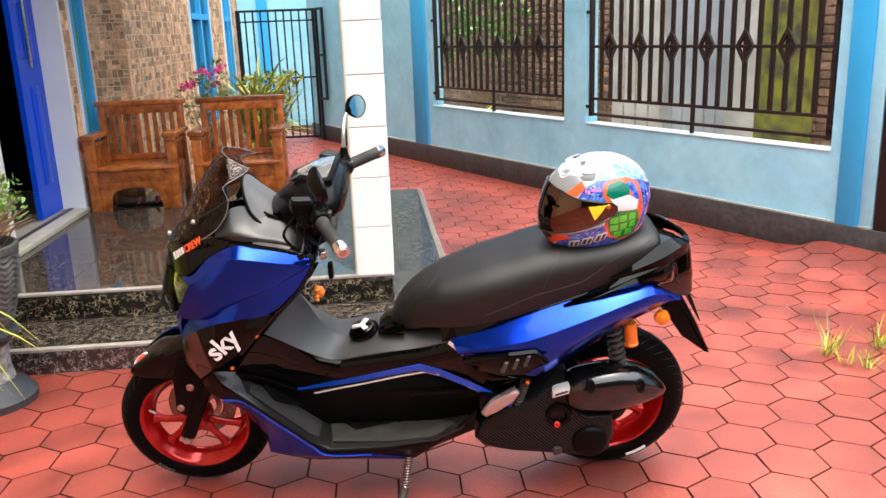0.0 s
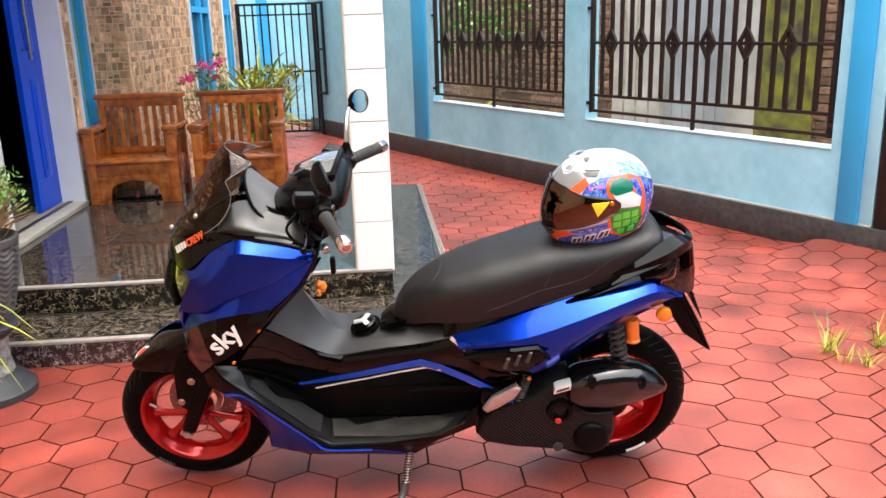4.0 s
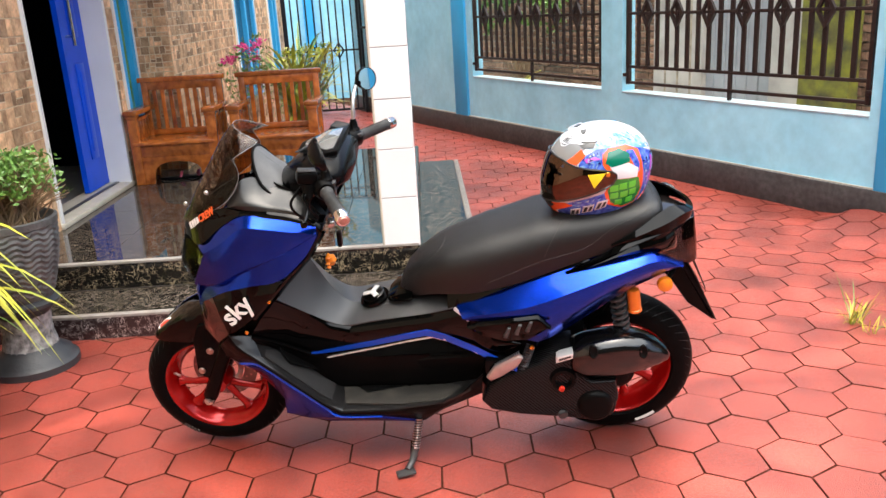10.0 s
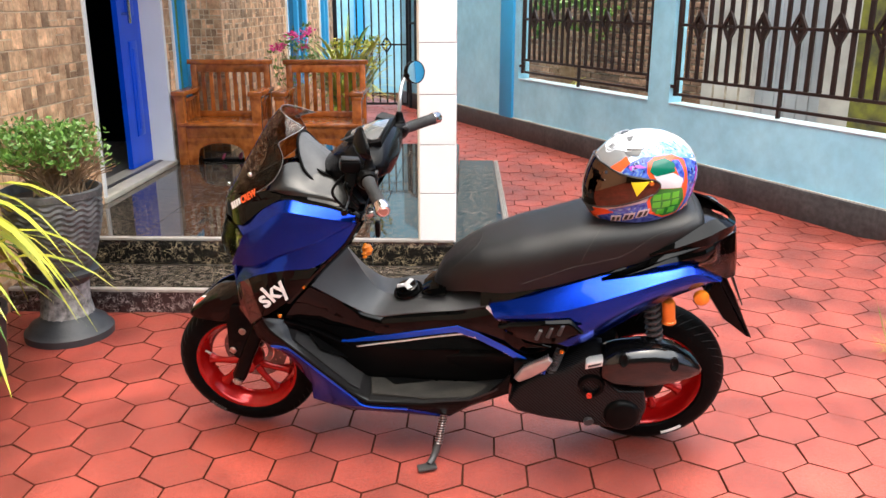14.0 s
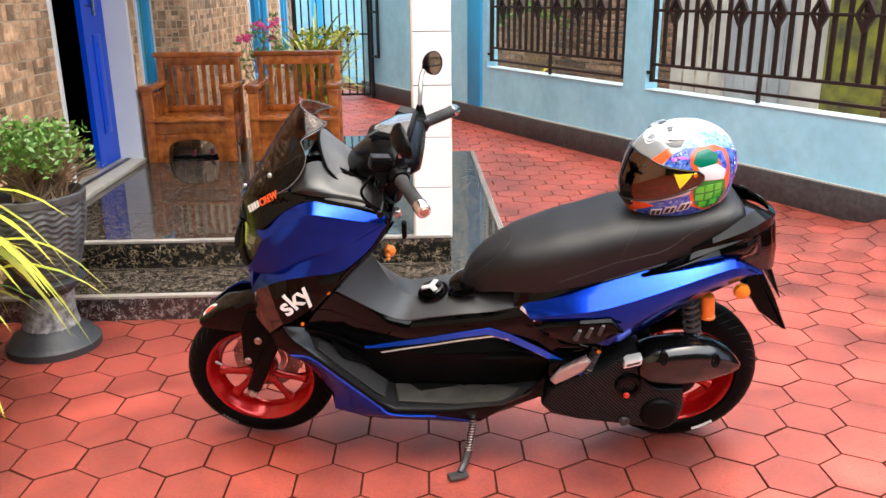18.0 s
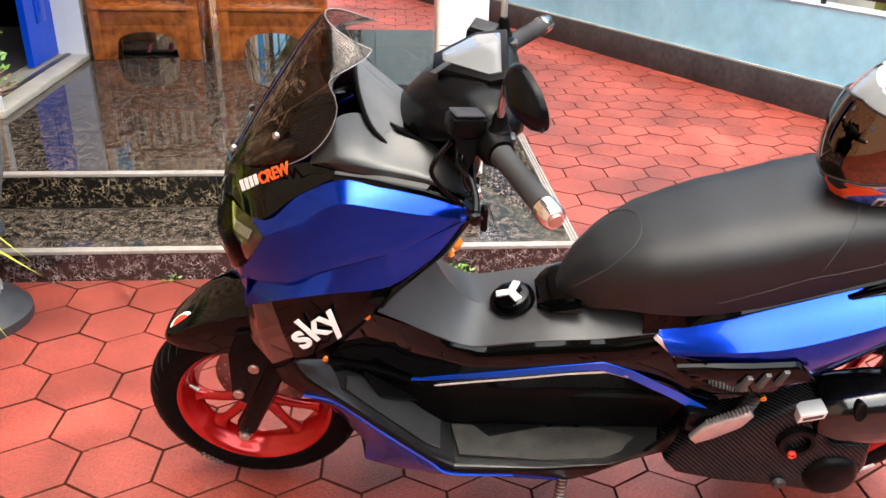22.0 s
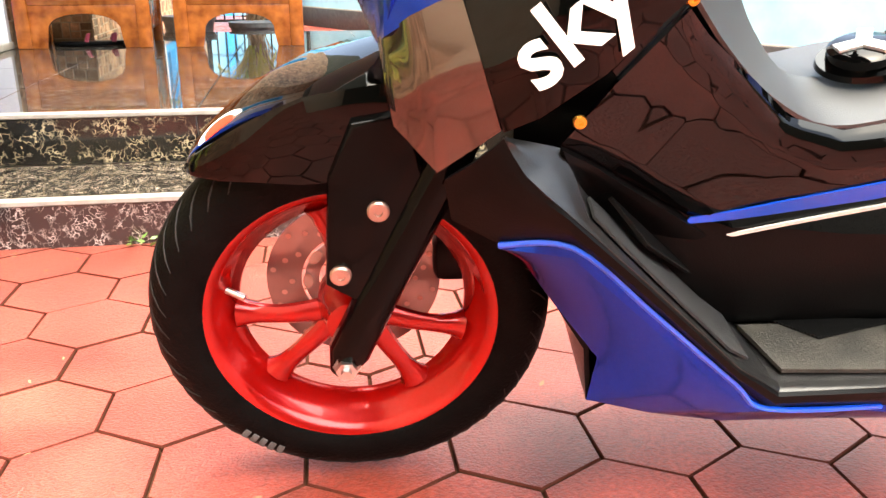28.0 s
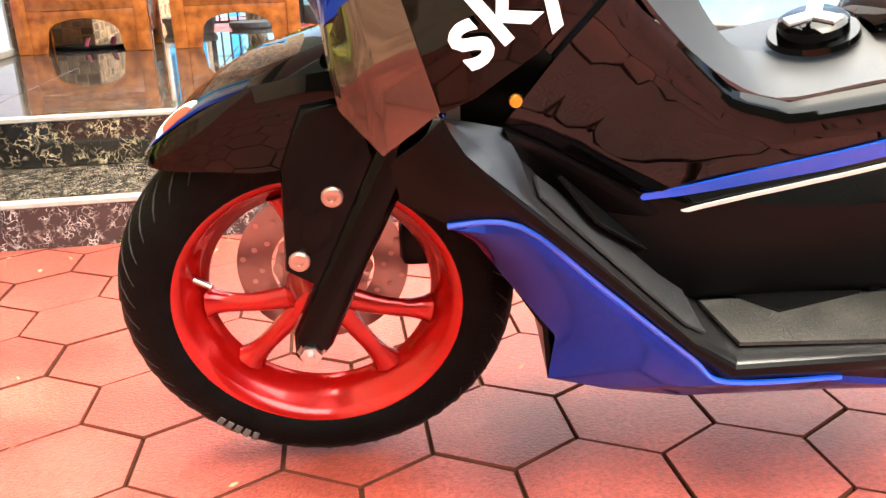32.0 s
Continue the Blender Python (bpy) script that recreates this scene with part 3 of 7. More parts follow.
# pillar
pillar = set_part("pillar", box(0.535, 0.705, 1.392, 1.625, 0.255, 3.5), "grout", "square porch pillar clad in glossy white tiles", "pillar")
for k in range(14):
    z0, z1 = 0.255 + 0.2425 * k - 0.01 * (k == 0), min(0.255 + 0.2425 * (k + 1), 3.5)
    slab(pillar, 0.53, 0.71, 1.386, 1.395, z0, z1 - 0.004, "white")
    slab(pillar, 0.528, 0.537, 1.396, 1.63, z0, z1 - 0.004, "white")
    slab(pillar, 0.703, 0.712, 1.396, 1.63, z0, z1 - 0.004, "white")
part("corner_trim", rod((0.528, 1.388, 0.255), (0.528, 1.388, 3.5), 0.006, 8), "cream", pillar)
ceiling = set_part("ceiling", box(-3.2, 1.1, 1.25, 4.5, 3.5, 3.65), "white_paint", "white porch ceiling", "ceiling")

# house walls, with the door and its windows let through
wall_a = set_part("wall_door", boxes([(-1.66, -1.395, -8.0, 2.15, -0.01, 3.1), (-1.66, -1.395, 2.15, 3.36, 2.35, 3.1), (-1.66, -1.395, 3.36, 3.53, 0.2, 3.1), (-1.66, -1.395, 3.53, 3.895, 0.2, 0.6), (-1.66, -1.395, 3.53, 3.895, 2.3, 3.1)]), "stone_joint", "house wall clad in irregular brown stone tiles", "wall")
wall_b = set_part("wall_side", boxes([(-1.4, -1.125, 3.905, 6.25, -0.01, 3.1), (-1.4, -1.125, 6.25, 7.36, -0.01, 0.5), (-1.4, -1.125, 6.25, 7.36, 2.4, 3.1), (-1.4, -1.125, 7.36, 8.24, -0.01, 3.1), (-1.4, -1.125, 8.24, 8.9, -0.01, 0.5), (-1.4, -1.125, 8.24, 8.9, 2.4, 3.1), (-1.4, -1.125, 8.9, 9.62, -0.01, 3.1), (-1.66, -1.4, 3.905, 4.1, 0.2, 3.1)]), "stone_joint", "further house wall clad in brown stone tiles", "wall")
# room behind the door: its shade is put into the wall colour
room = set_part("wall_room", boxes([(-3.6, -3.5, 0.5, 4.5, 0, 3.1), (-3.5, -1.66, 0.5, 0.6, 0, 3.1), (-3.5, -1.66, 4.3, 4.4, 0, 3.1), (-3.5, -1.4, 0.5, 4.4, 2.7, 2.8)]), "dark", "room walls behind the door, blackened as the unlit inside", "wall")
room_floor = set_part("floor", box(-3.5, -1.4, 0.6, 4.3, 0.2, 0.268), "grey_floor", "grey tiled floor inside the door", "floor")

# unseen plain walls, added to close the court behind the camera from the sky
set_part("wall_front", box(-1.66, 12.0, -6.2, -6.0, -0.01, 3.2), "cream_wall", "unseen plain wall added to close the court", "wall")
set_part("wall_upper", boxes([(-1.66, -1.4, -8.0, 9.6, 3.105, 6.0)]), "cream_wall", "unseen plain upper storey added over the house wall", "wall")

# irregular stones: courses of changing height, cut into changing lengths
rs = random.Random(5)


def stones(a0, a1, z0, z1, holes=(), small=1.0):
    out = []
    z = z0
    while z < z1 - 0.02:
        band = small * rs.choice((0.1, 0.12, 0.14))
        x = a0
        while x < a1 - 0.01:
            w = min(small * rs.uniform(0.05, 0.125), a1 - x)
            if a1 - x - w < 0.04:
                w = a1 - x
            if rs.random() < 0.36:
                cut = band * rs.uniform(0.38, 0.62)
                rects = [(x, x + w, z, z + cut), (x, x + w, z + cut, z + band)]
            else:
                rects = [(x, x + w, z, z + band)]
            for r in rects:
                top = min(r[3], z1)
                if top - r[2] < 0.015 or any(r[0] < h[1] and r[1] > h[0] and r[2] < h[3] and top > h[2] for h in holes):
                    continue
                out.append((r[0], r[1], r[2], top))
            x += w
        z += band
    return out


def stone_at(r, face, normal):
    """One stone block on a wall face: normal 'u' faces along u, 'v' faces the camera side."""
    g, t = 0.0035, rs.uniform(0.002, 0.0045)
    a0, a1, z0, z1 = r[0] + g, r[1] - g, r[2] + g, r[3] - g
    i = 0.0015
    q = []
    for d, k in ((0.0, 0.0), (t * 0.6, 0.0), (t, i)):
        for a, z in ((a0 + k, z0 + k), (a1 - k, z0 + k), (a1 - k, z1 - k), (a0 + k, z1 - k)):
            q.append((face + d, a, z) if normal == "u" else (a, face - d, z))
    fs = [(0, 1, 5, 4), (1, 2, 6, 5), (2, 3, 7, 6), (3, 0, 4, 7), (4, 5, 9, 8), (5, 6, 10, 9), (6, 7, 11, 10), (7, 4, 8, 11), (8, 9, 10, 11)]
    return q, fs


def clad(parent, rects, face, normal, singles):
    verts, faces = [], []
    for r in rects:
        q, fs = stone_at(r, face, normal)
        if singles(r):
            me = bpy.data.meshes.new("stone_tile")
            me.from_pydata(q, [], fs)
            me.materials.append(M["stone"])
            new("stone_tile", me).parent = parent
        else:
            n = len(verts)
            verts += q
            faces += [tuple(n + k for k in f) for f in fs]
    if verts:
        me = bpy.data.meshes.new("stone_tiles")
        me.from_pydata(verts, [], faces)
        me.materials.append(M["stone_far"])
        ob = new("stone_tiles", me)
        ob.parent = parent
        ob["kind"] = "stuff"


# the door: white lining, threshold, one shut leaf and one pushed open
door = thing("door_1", "blue panelled double door, one leaf shut and one open inward", "door", HOUSE, kind="structure")
part("door_frame", boxes([(-1.55, -1.382, 2.13, 2.16, 0.255, 2.36), (-1.55, -1.382, 3.335, 3.375, 0.255, 2.36), (-1.55, -1.382, 2.16, 3.335, 2.32, 2.36)]), "white_paint", door, "white door lining")
part("threshold", box(-1.62, -1.372, 2.12, 3.38, 0.2555, 0.288, 0.004), "cream", door, "cream stone threshold")
part("threshold_bar", box(-1.5, -1.47, 2.16, 3.335, 0.288, 0.295, 0.002), "dark_grey", door)


def leaf(v0, v1, m=None):
    bm = boxes([(-1.575, -1.54, v0, v1, 0.295, 2.31)])
    lf = part("door_leaf", bm, "blue_door", door)
    for z0, z1 in ((0.5, 1.15), (1.32, 2.15)):
        part("panel", box(-1.542, -1.532, v0 + 0.13, v1 - 0.11, z0, z1, 0.006), "blue_door", lf)
        part("panel_field", box(-1.534, -1.528, v0 + 0.17, v1 - 0.15, z0 + 0.05, z1 - 0.05, 0.005), "blue_door", lf)
    h = part("door_handle", rod((-1.49, v0 + 0.07, 1.27), (-1.49, v0 + 0.07, 1.72), 0.012), "bar_end", lf, "long chrome pull handle")
    for z in (1.33, 1.66):
        part("handle_post", rod((-1.545, v0 + 0.07, z), (-1.49, v0 + 0.07, z), 0.009), "bar_end", lf)
    if m is not None:
        lf.matrix_basis = m


leaf(2.965, 3.34)
leaf(2.16, 2.955, Matrix.Translation((-1.555, 2.16, 0)) @ pose(0, 0, 0, 0, 0, 78) @ Matrix.Translation((1.555, -2.16, 0)))


def tall_window(name, u, v0, v1, z0, z1, label, glass):
    w = thing(name, label, "window", HOUSE, kind="structure")
    part("white_edge", boxes([(u - 0.02, u + 0.012, v0 - 0.012, v0 + 0.012, z0, z1), (u - 0.02, u + 0.012, v1 - 0.012, v1 + 0.012, z0, z1)]), "white_paint", w)
    part("window_frame", boxes([(u - 0.05, u + 0.006, v0 + 0.013, v0 + 0.085, z0, z1), (u - 0.05, u + 0.006, v1 - 0.085, v1 - 0.013, z0, z1), (u - 0.05, u + 0.006, v0 + 0.085, v1 - 0.085, z0, z0 + 0.06), (u - 0.05, u + 0.006, v0 + 0.085, v1 - 0.085, z1 - 0.06, z1)]), "blue_pil", w, "blue wooden window frame")
    part("pane", box(u - 0.04, u - 0.032, v0 + 0.085, v1 - 0.085, z0 + 0.06, z1 - 0.06), glass, w)
    return w


w1 = tall_window("window_1", -1.39, 3.545, 3.88, 0.6, 2.3, "narrow blue window with painted leaf glass", "stained")
rl = random.Random(3)
for k in range(7):
    v0 = 3.66 + rl.uniform(0, 0.1)
    pts = smooth_line([(-1.43, v0, 0.68), (-1.43, v0 + rl.uniform(-0.03, 0.03), 1.1 + rl.uniform(0, 0.3)), (-1.43, v0 + rl.uniform(-0.06, 0.06), 1.6 + rl.uniform(0, 0.4))], 5)
    part("painted_leaf", tube(pts, [0.003 + 0.012 * math.sin(math.pi * min(1, (i + 1) / 11)) for i in range(len(pts))], 6, flat=1.0), "leaf_yellow" if k % 2 else "leaf", w1)
for nm, v0, v1 in (("window_2", 6.26, 7.35), ("window_3", 8.25, 8.89)):
    w = tall_window(nm, -1.12, v0, v1, 0.5, 2.4, "tall blue window beside the side path", "window_glass")
    part("mullion", boxes([(-1.16, -1.108, (v0 + v1) / 2 - 0.04, (v0 + v1) / 2 + 0.04, 0.56, 2.34), (-1.16, -1.11, v0 + 0.09, v1 - 0.09, 1.6, 1.66)]), "blue_pil", w)

# ---- the court wall ----
court = set_part("wall_court", boxes([(-0.46, 7.75, -0.16, -0.03, -0.01, 0.62), (-0.46, 7.75, -0.16, -0.03, 1.95, 2.25), (-0.46, -0.155, -0.16, -0.03, 0.62, 1.95), (2.055, 2.32, -0.16, -0.03, 0.62, 1.95), (4.48, 7.75, -0.16, -0.03, 0.62, 1.95)]), "blue_wall", "pale blue painted court wall with two barred openings", "wall", FENCE)
set_part("baseboard", box(-0.6, 7.8, -0.17, 0.0, -0.01, 0.2, 0.006), "skirt", "dark grey painted skirting with a worn top edge", "skirting", FENCE)
set_part("trim", box(-0.46, 7.75, -0.028, -0.012, 0.2005, 0.209), "concrete", "thin pale ledge over the skirting", "trim", FENCE)
for k, (s0, s1) in enumerate(((-0.375, -0.235), (4.575, 4.85))):
    set_part(f"pilaster_{k + 1}", box(s0, s1, -0.17, -0.004, 0.2, 2.25, 0.004), "blue_pil", "bright blue painted pilaster", "pilaster", FENCE)
set_part("wall_end", box(-0.46, -0.376, -0.17, -0.02, 0.2, 2.25, 0.004), "blue_wall", "pale blue end of the court wall", "wall", FENCE)
set_part("window_sill_1", box(-0.15, 2.05, -0.17, -0.024, 0.6205, 0.631, 0.003), "sill_paint", "pale plastered sill", "sill", FENCE)
set_part("window_sill_2", box(2.325, 4.475, -0.17, -0.024, 0.6205, 0.631, 0.003), "sill_paint", "pale plastered sill", "sill", FENCE)
set_part("wall_back", boxes([(-4.0, 3.5, 10.9, 11.05, 0, 3.2)]), "blue_wall", "pale blue wall beyond the side gate", "wall")
set_part("pilaster_3", box(-1.02, -0.86, 10.82, 10.895, 0, 3.2), "blue_pil", "bright blue pilaster beyond the gate", "pilaster")
set_part("pilaster_4", box(0.12, 0.3, 9.4, 9.58, -0.01, 2.25), "blue_wall", "pale blue gate post", "post")


def grille(name, s0, s1, label):
    g = thing(name, label, "window grille", FENCE, "window grilles")
    iron = "gate_brown"
    z0, z1 = 0.685, 1.9
    for z in (0.7, 0.825, 1.235, 1.78, 1.885):
        part("rail", box(s0 + 0.03, s1 - 0.03, -0.075, -0.05, z - 0.011, z + 0.011, 0.002), iron, g)
    for s in (s0 + 0.04, s1 - 0.04):
        part("post", box(s - 0.014, s + 0.014, -0.082, -0.045, z0, z1 + 0.01, 0.002), iron, g)
        for z in (0.76, 1.5):
            d = -0.05 if s < (s0 + s1) / 2 else 0.05
            part("wall_fixing", box(min(s, s + d), max(s, s + d), -0.06, -0.035, z - 0.013, z + 0.013, 0.002), iron, g)
    for s in ((s0 + s1) / 2,):
        part("foot", box(s - 0.012, s + 0.012, -0.075, -0.05, 0.634, 0.82, 0.002), iron, g)
    n = int(round((s1 - s0 - 0.1) / 0.1035))
    me = None
    for k in range(1, n):
        s = s0 + 0.05 + (s1 - s0 - 0.1) * k / n
        if me is None:
            me = piece_mesh("bar", box(-0.0165, 0.0165, -0.009, 0.009, 0.826, 1.885, 0.0015, seg=1), iron)
        b = new("bar", me)
        b.parent, b.location = g, (s, -0.0625, 0)
        if k % 3 == 0:
            bm = bmesh.new()
            o, i = 0.088, 0.056
            for side_ in range(4):
                a, c = side_ * math.pi / 2, (side_ + 1) * math.pi / 2
                q = []
                for yy in (-0.043, -0.065):
                    for rr, ang in ((o, a), (o, c), (i, c), (i, a)):
                        q.append(bm.verts.new((s + rr * 0.8 * math.cos(ang), yy, 1.235 + rr * 1.35 * math.sin(ang))))
                for f in ((0, 1, 2, 3), (4, 5, 6, 7), (0, 1, 5, 4), (2, 3, 7, 6)):
                    bm.faces.new([q[j] for j in f])
            part("diamond", bm, iron, g)
    return g


grille("window_grille", -0.155, 2.055, "dark brown iron grille with diamond ornaments")
grille("window_grille", 2.32, 4.48, "dark brown iron grille with diamond ornaments")


def gate(name, label, m, w, h, extra):
    g = thing(name, label, "gate", m)
    part("gate_frame", boxes([(-0.02, 0.035, -0.015, 0.015, 0.03, h), (w - 0.035, w + 0.02, -0.015, 0.015, 0.03, h), (0.035, w - 0.035, -0.015, 0.015, h - 0.03, h), (0.035, w - 0.035, -0.015, 0.015, 0.03, 0.06)]), "black_iron", g)
    part("rail", box(0.035, w - 0.035, -0.012, 0.012, h * 0.48, h * 0.48 + 0.022), "black_iron", g)
    part("rail", box(0.035, w - 0.035, -0.012, 0.012, h - 0.16, h - 0.14), "black_iron", g)
    for k in range(1, 10):
        part("bar", box(w * k / 10 - 0.01, w * k / 10 + 0.01, -0.01, 0.01, 0.06, h - 0.03), "black_iron", g)
    for c in (0.34, 0.7):
        bm = bmesh.new()
        for side_ in range(4):
            a, b = side_ * math.pi / 2, (side_ + 1) * math.pi / 2
            tube([(w * c + 0.07 * math.cos(a), -0.012, h * 0.486 + 0.1 * math.sin(a)), (w * c + 0.07 * math.cos(b), -0.012, h * 0.486 + 0.1 * math.sin(b))], 0.01, 4, bm)
        part("diamond", bm, "black_iron", g)
    return g


iron_gate = gate("iron_gate", "black iron side gate with diamond ornaments", HOUSE @ pose(-1.05, 9.0, 0), 1.01, 1.74, True)

latch = thing("gate_side_frame", "black iron frame fixed to the wall beside the side gate", "gate frame", FENCE)
part("latch_frame", boxes([(7.13, 7.165, 0.005, 0.035, 0.55, 1.74), (7.33, 7.365, 0.005, 0.035, 0.0, 1.74), (7.165, 7.33, 0.005, 0.035, 1.71, 1.74), (7.165, 7.33, 0.005, 0.035, 0.55, 0.58), (7.165, 7.33, 0.005, 0.035, 1.12, 1.15)]), "black_iron", latch)

# brown driveway gate past the end of the court wall
dg = thing("driveway_gate", "dark brown metal driveway gate beside the court wall", "gate", FENCE @ pose(-0.49, -0.02, 0.03))
part("gate_post", box(-0.055, 0.02, -0.12, 0.0, 0.0, 2.1, 0.004), "gate_brown", dg)
part("gate_frame", boxes([(-0.14, -0.065, -0.08, -0.03, 0.07, 2.0), (-2.6, -2.53, -0.08, -0.03, 0.07, 2.0), (-2.53, -0.14, -0.08, -0.03, 0.07, 0.14), (-2.53, -0.14, -0.08, -0.03, 0.83, 0.89), (-2.53, -0.14, -0.08, -0.03, 1.0, 1.025), (-2.53, -0.14, -0.08, -0.03, 1.94, 2.0)]), "gate_brown", dg)
part("gate_panel", box(-2.53, -0.14, -0.065, -0.055, 0.14, 0.83), "gate_brown", dg, "dark brown sheet panel")
for k in range(18):
    part("bar", box(-2.45 + 0.13 * k, -2.43 + 0.13 * k, -0.065, -0.045, 0.89, 1.94), "gate_brown", dg)
for z in (0.42, 1.5):
    part("hinge", rod((-0.06, -0.012, z), (-0.06, -0.012, z + 0.09), 0.014, 10), "gate_brown", dg)
set_part("kerb", box(-3.2, -0.53, -0.16, -0.0, -0.01, 0.075, 0.006), "concrete", "pale concrete strip under the driveway gate", "kerb", FENCE)
set_part("wall_street", box(-3.4, -0.3, -2.1, -2.0, 0, 2.4), "blue_wall", "pale blue wall across the lane", "wall", FENCE)

# ---- beyond the court wall: a neighbour's yard ----
yard_wall = set_part("wall_brick", box(-2.5, 7.5, -1.75, -1.6, 0, 2.6), "mortar", "old rough brick wall of the neighbouring yard", "wall", FENCE)
BL, BH = 0.19, 0.07
verts, faces = [], []
me = piece_mesh("brick", box(-BL / 2 + 0.007, BL / 2 - 0.007, -1.61, -1.58, 0.007, BH - 0.007, 0.008, seg=1), "brick")
count = 0
for r in range(36):
    for c in range(52):
        s = -2.4 + BL * (c + 0.5 * (r % 2)) + rs.uniform(-0.012, 0.012)
        if s > 7.4 or 1.2 < s < 3.1:
            continue
        z = 0.01 + r * BH
        if 3.1 < s < 5.9 and 0.55 < z < 1.75 and count < 290:
            b = new("brick", me)
            b.parent, b.location = yard_wall, (s, rs.uniform(-0.008, 0.006), z + rs.uniform(-0.003, 0.003))
            b.rotation_euler = (0, rs.uniform(-0.03, 0.03), 0)
            count += 1
        else:
            n = len(verts)
            verts += [(s + dx * (BL / 2 - 0.006), y, z + dz) for y in (-1.61, -1.585) for dx, dz in ((-1, 0.006), (1, 0.006), (1, BH - 0.006), (-1, BH - 0.006))]
            faces += [tuple(n + k for k in f) for f in ((4, 5, 6, 7), (0, 1, 5, 4), (1, 2, 6, 5), (2, 3, 7, 6), (3, 0, 4, 7))]
me = bpy.data.meshes.new("bricks")
me.from_pydata(verts, [], faces)
M["brick_far"] = island(M["brick"])
me.materials.append(M["brick_far"])
ob = new("bricks", me)
ob.parent = yard_wall
ob["kind"] = "stuff"
panels = set_part("wall_concrete", boxes([(2.58, 3.24, -1.5, -1.42, 0, 2.6)]), "concrete", "pale weathered concrete panels in the yard", "wall", FENCE)
for k in range(3):
    part("groove", box(2.72 + 0.17 * k, 2.745 + 0.17 * k, -1.421, -1.417, 0.0, 2.6), "mortar", panels)
set_part("wall_post", box(1.47, 1.78, -1.48, -1.4, 0, 2.6), "concrete", "stained concrete post in the yard", "post", FENCE)
zinc = set_part("wall_sheet", box(1.785, 2.575, -1.5, -1.47, 0, 2.5), "zinc", "grey zinc sheet leaning in the yard", "sheet", FENCE)
for k in range(6):
    part("rib", box(1.82 + 0.13 * k, 1.836 + 0.13 * k, -1.47, -1.458, 0, 2.5, 0.004, seg=1), "zinc", zinc)
set_part("wall_moss", boxes([(1.0, 1.465, -1.5, -1.38, 0, 2.6)]), "moss", "mossy yellow-green plaster in the neighbouring yard", "wall", FENCE)
set_part("yard", box(-3.0, 7.5, -1.6, -0.2, -0.009, 0.3), "concrete", "raised pale concrete ground of the yard", "ground", FENCE)
# ---- the scooter ----
# its own axes: x from the front wheel to the rear, y across (minus is its left side), z up; it leans on the stand
LEAN = pose(0, 0, 0.003, 11, 0, 0)
scooter = thing("scooter", "glossy blue and black scooter with red wheels on its side stand", "scooter", LEAN)


def skin_bm(top, bottom, profile=((0, 0), (1, 0)), cols=4, rows=3, thick=0.004, fade=None, curved=False, flip=1):
    """A body panel between two edges of equal point counts. profile: (share of the way down, metres it stands out); fade: how much of it, per point."""
    bm = bmesh.new()
    n = len(top)
    if curved:
        T, B = smooth_line(top, cols), smooth_line(bottom, cols)
    else:
        T = [Vector(top[i]).lerp(Vector(top[i + 1]), k / cols) for i in range(n - 1) for k in range(cols)] + [Vector(top[-1])]
        B = [Vector(bottom[i]).lerp(Vector(bottom[i + 1]), k / cols) for i in range(n - 1) for k in range(cols)] + [Vector(bottom[-1])]
    shares = []
    for (s0, o0), (s1, o1) in zip(profile, profile[1:]):
        shares += [(lerp(s0, s1, k / rows), lerp(o0, o1, k / rows)) for k in range(rows)]
    shares.append(profile[-1])
    grid = []
    for i, (a, b) in enumerate(zip(T, B)):
        f = 1.0
        if fade:
            q = i / cols
            j = min(int(q), n - 2)
            f = lerp(fade[j], fade[j + 1], q - j)
        grid.append([])
        for s, o in shares:
            p = a.lerp(b, s)
            p.y -= o * f
            p.y *= flip
            grid[-1].append(bm.verts.new(p))
    for a, b in zip(grid, grid[1:]):
        for k in range(len(shares) - 1):
            bm.faces.new((a[k], a[k + 1], b[k + 1], b[k]))
    bmesh.ops.recalc_face_normals(bm, faces=bm.faces)
    if thick:
        fs = list(bm.faces)
        if sum(f.normal.y * f.calc_area() for f in fs) * flip > 0:
            bmesh.ops.reverse_faces(bm, faces=fs)
        bmesh.ops.solidify(bm, geom=fs, thickness=thick)
    return bm


def skin(name, top, bottom, material, parent=scooter, label="", both=True, angle=58, **kw):
    """The panel on the left side, and its mirror image on the right."""
    ob = part(name, skin_bm(top, bottom, **kw), material, parent, label, angle)
    if both:
        part(name, skin_bm(top, bottom, flip=-1, **kw), material, parent, label, angle)
    return ob


def sheet(name, curves, material, parent=scooter, label="", thick=0.003, n=6, angle=50):
    """A rounded panel through three or more curves across it, and its mirror image."""
    for flip in (1, -1):
        bm = bmesh.new()
        lines = [smooth_line(c, n) for c in curves]
        cols = [smooth_line([l[i] for l in lines], n) for i in range(len(lines[0]))]
        grid = [[bm.verts.new((p.x, p.y * flip, p.z)) for p in c] for c in cols]
        for a, b in zip(grid, grid[1:]):
            for k in range(len(a) - 1):
                bm.faces.new((a[k], a[k + 1], b[k + 1], b[k]))
        bmesh.ops.recalc_face_normals(bm, faces=bm.faces)
        if sum(f.normal.x * f.calc_area() for f in bm.faces) > 0:
            bmesh.ops.reverse_faces(bm, faces=list(bm.faces))
        bmesh.ops.solidify(bm, geom=list(bm.faces), thickness=thick)
        part(name, bm, material, parent, label, angle)


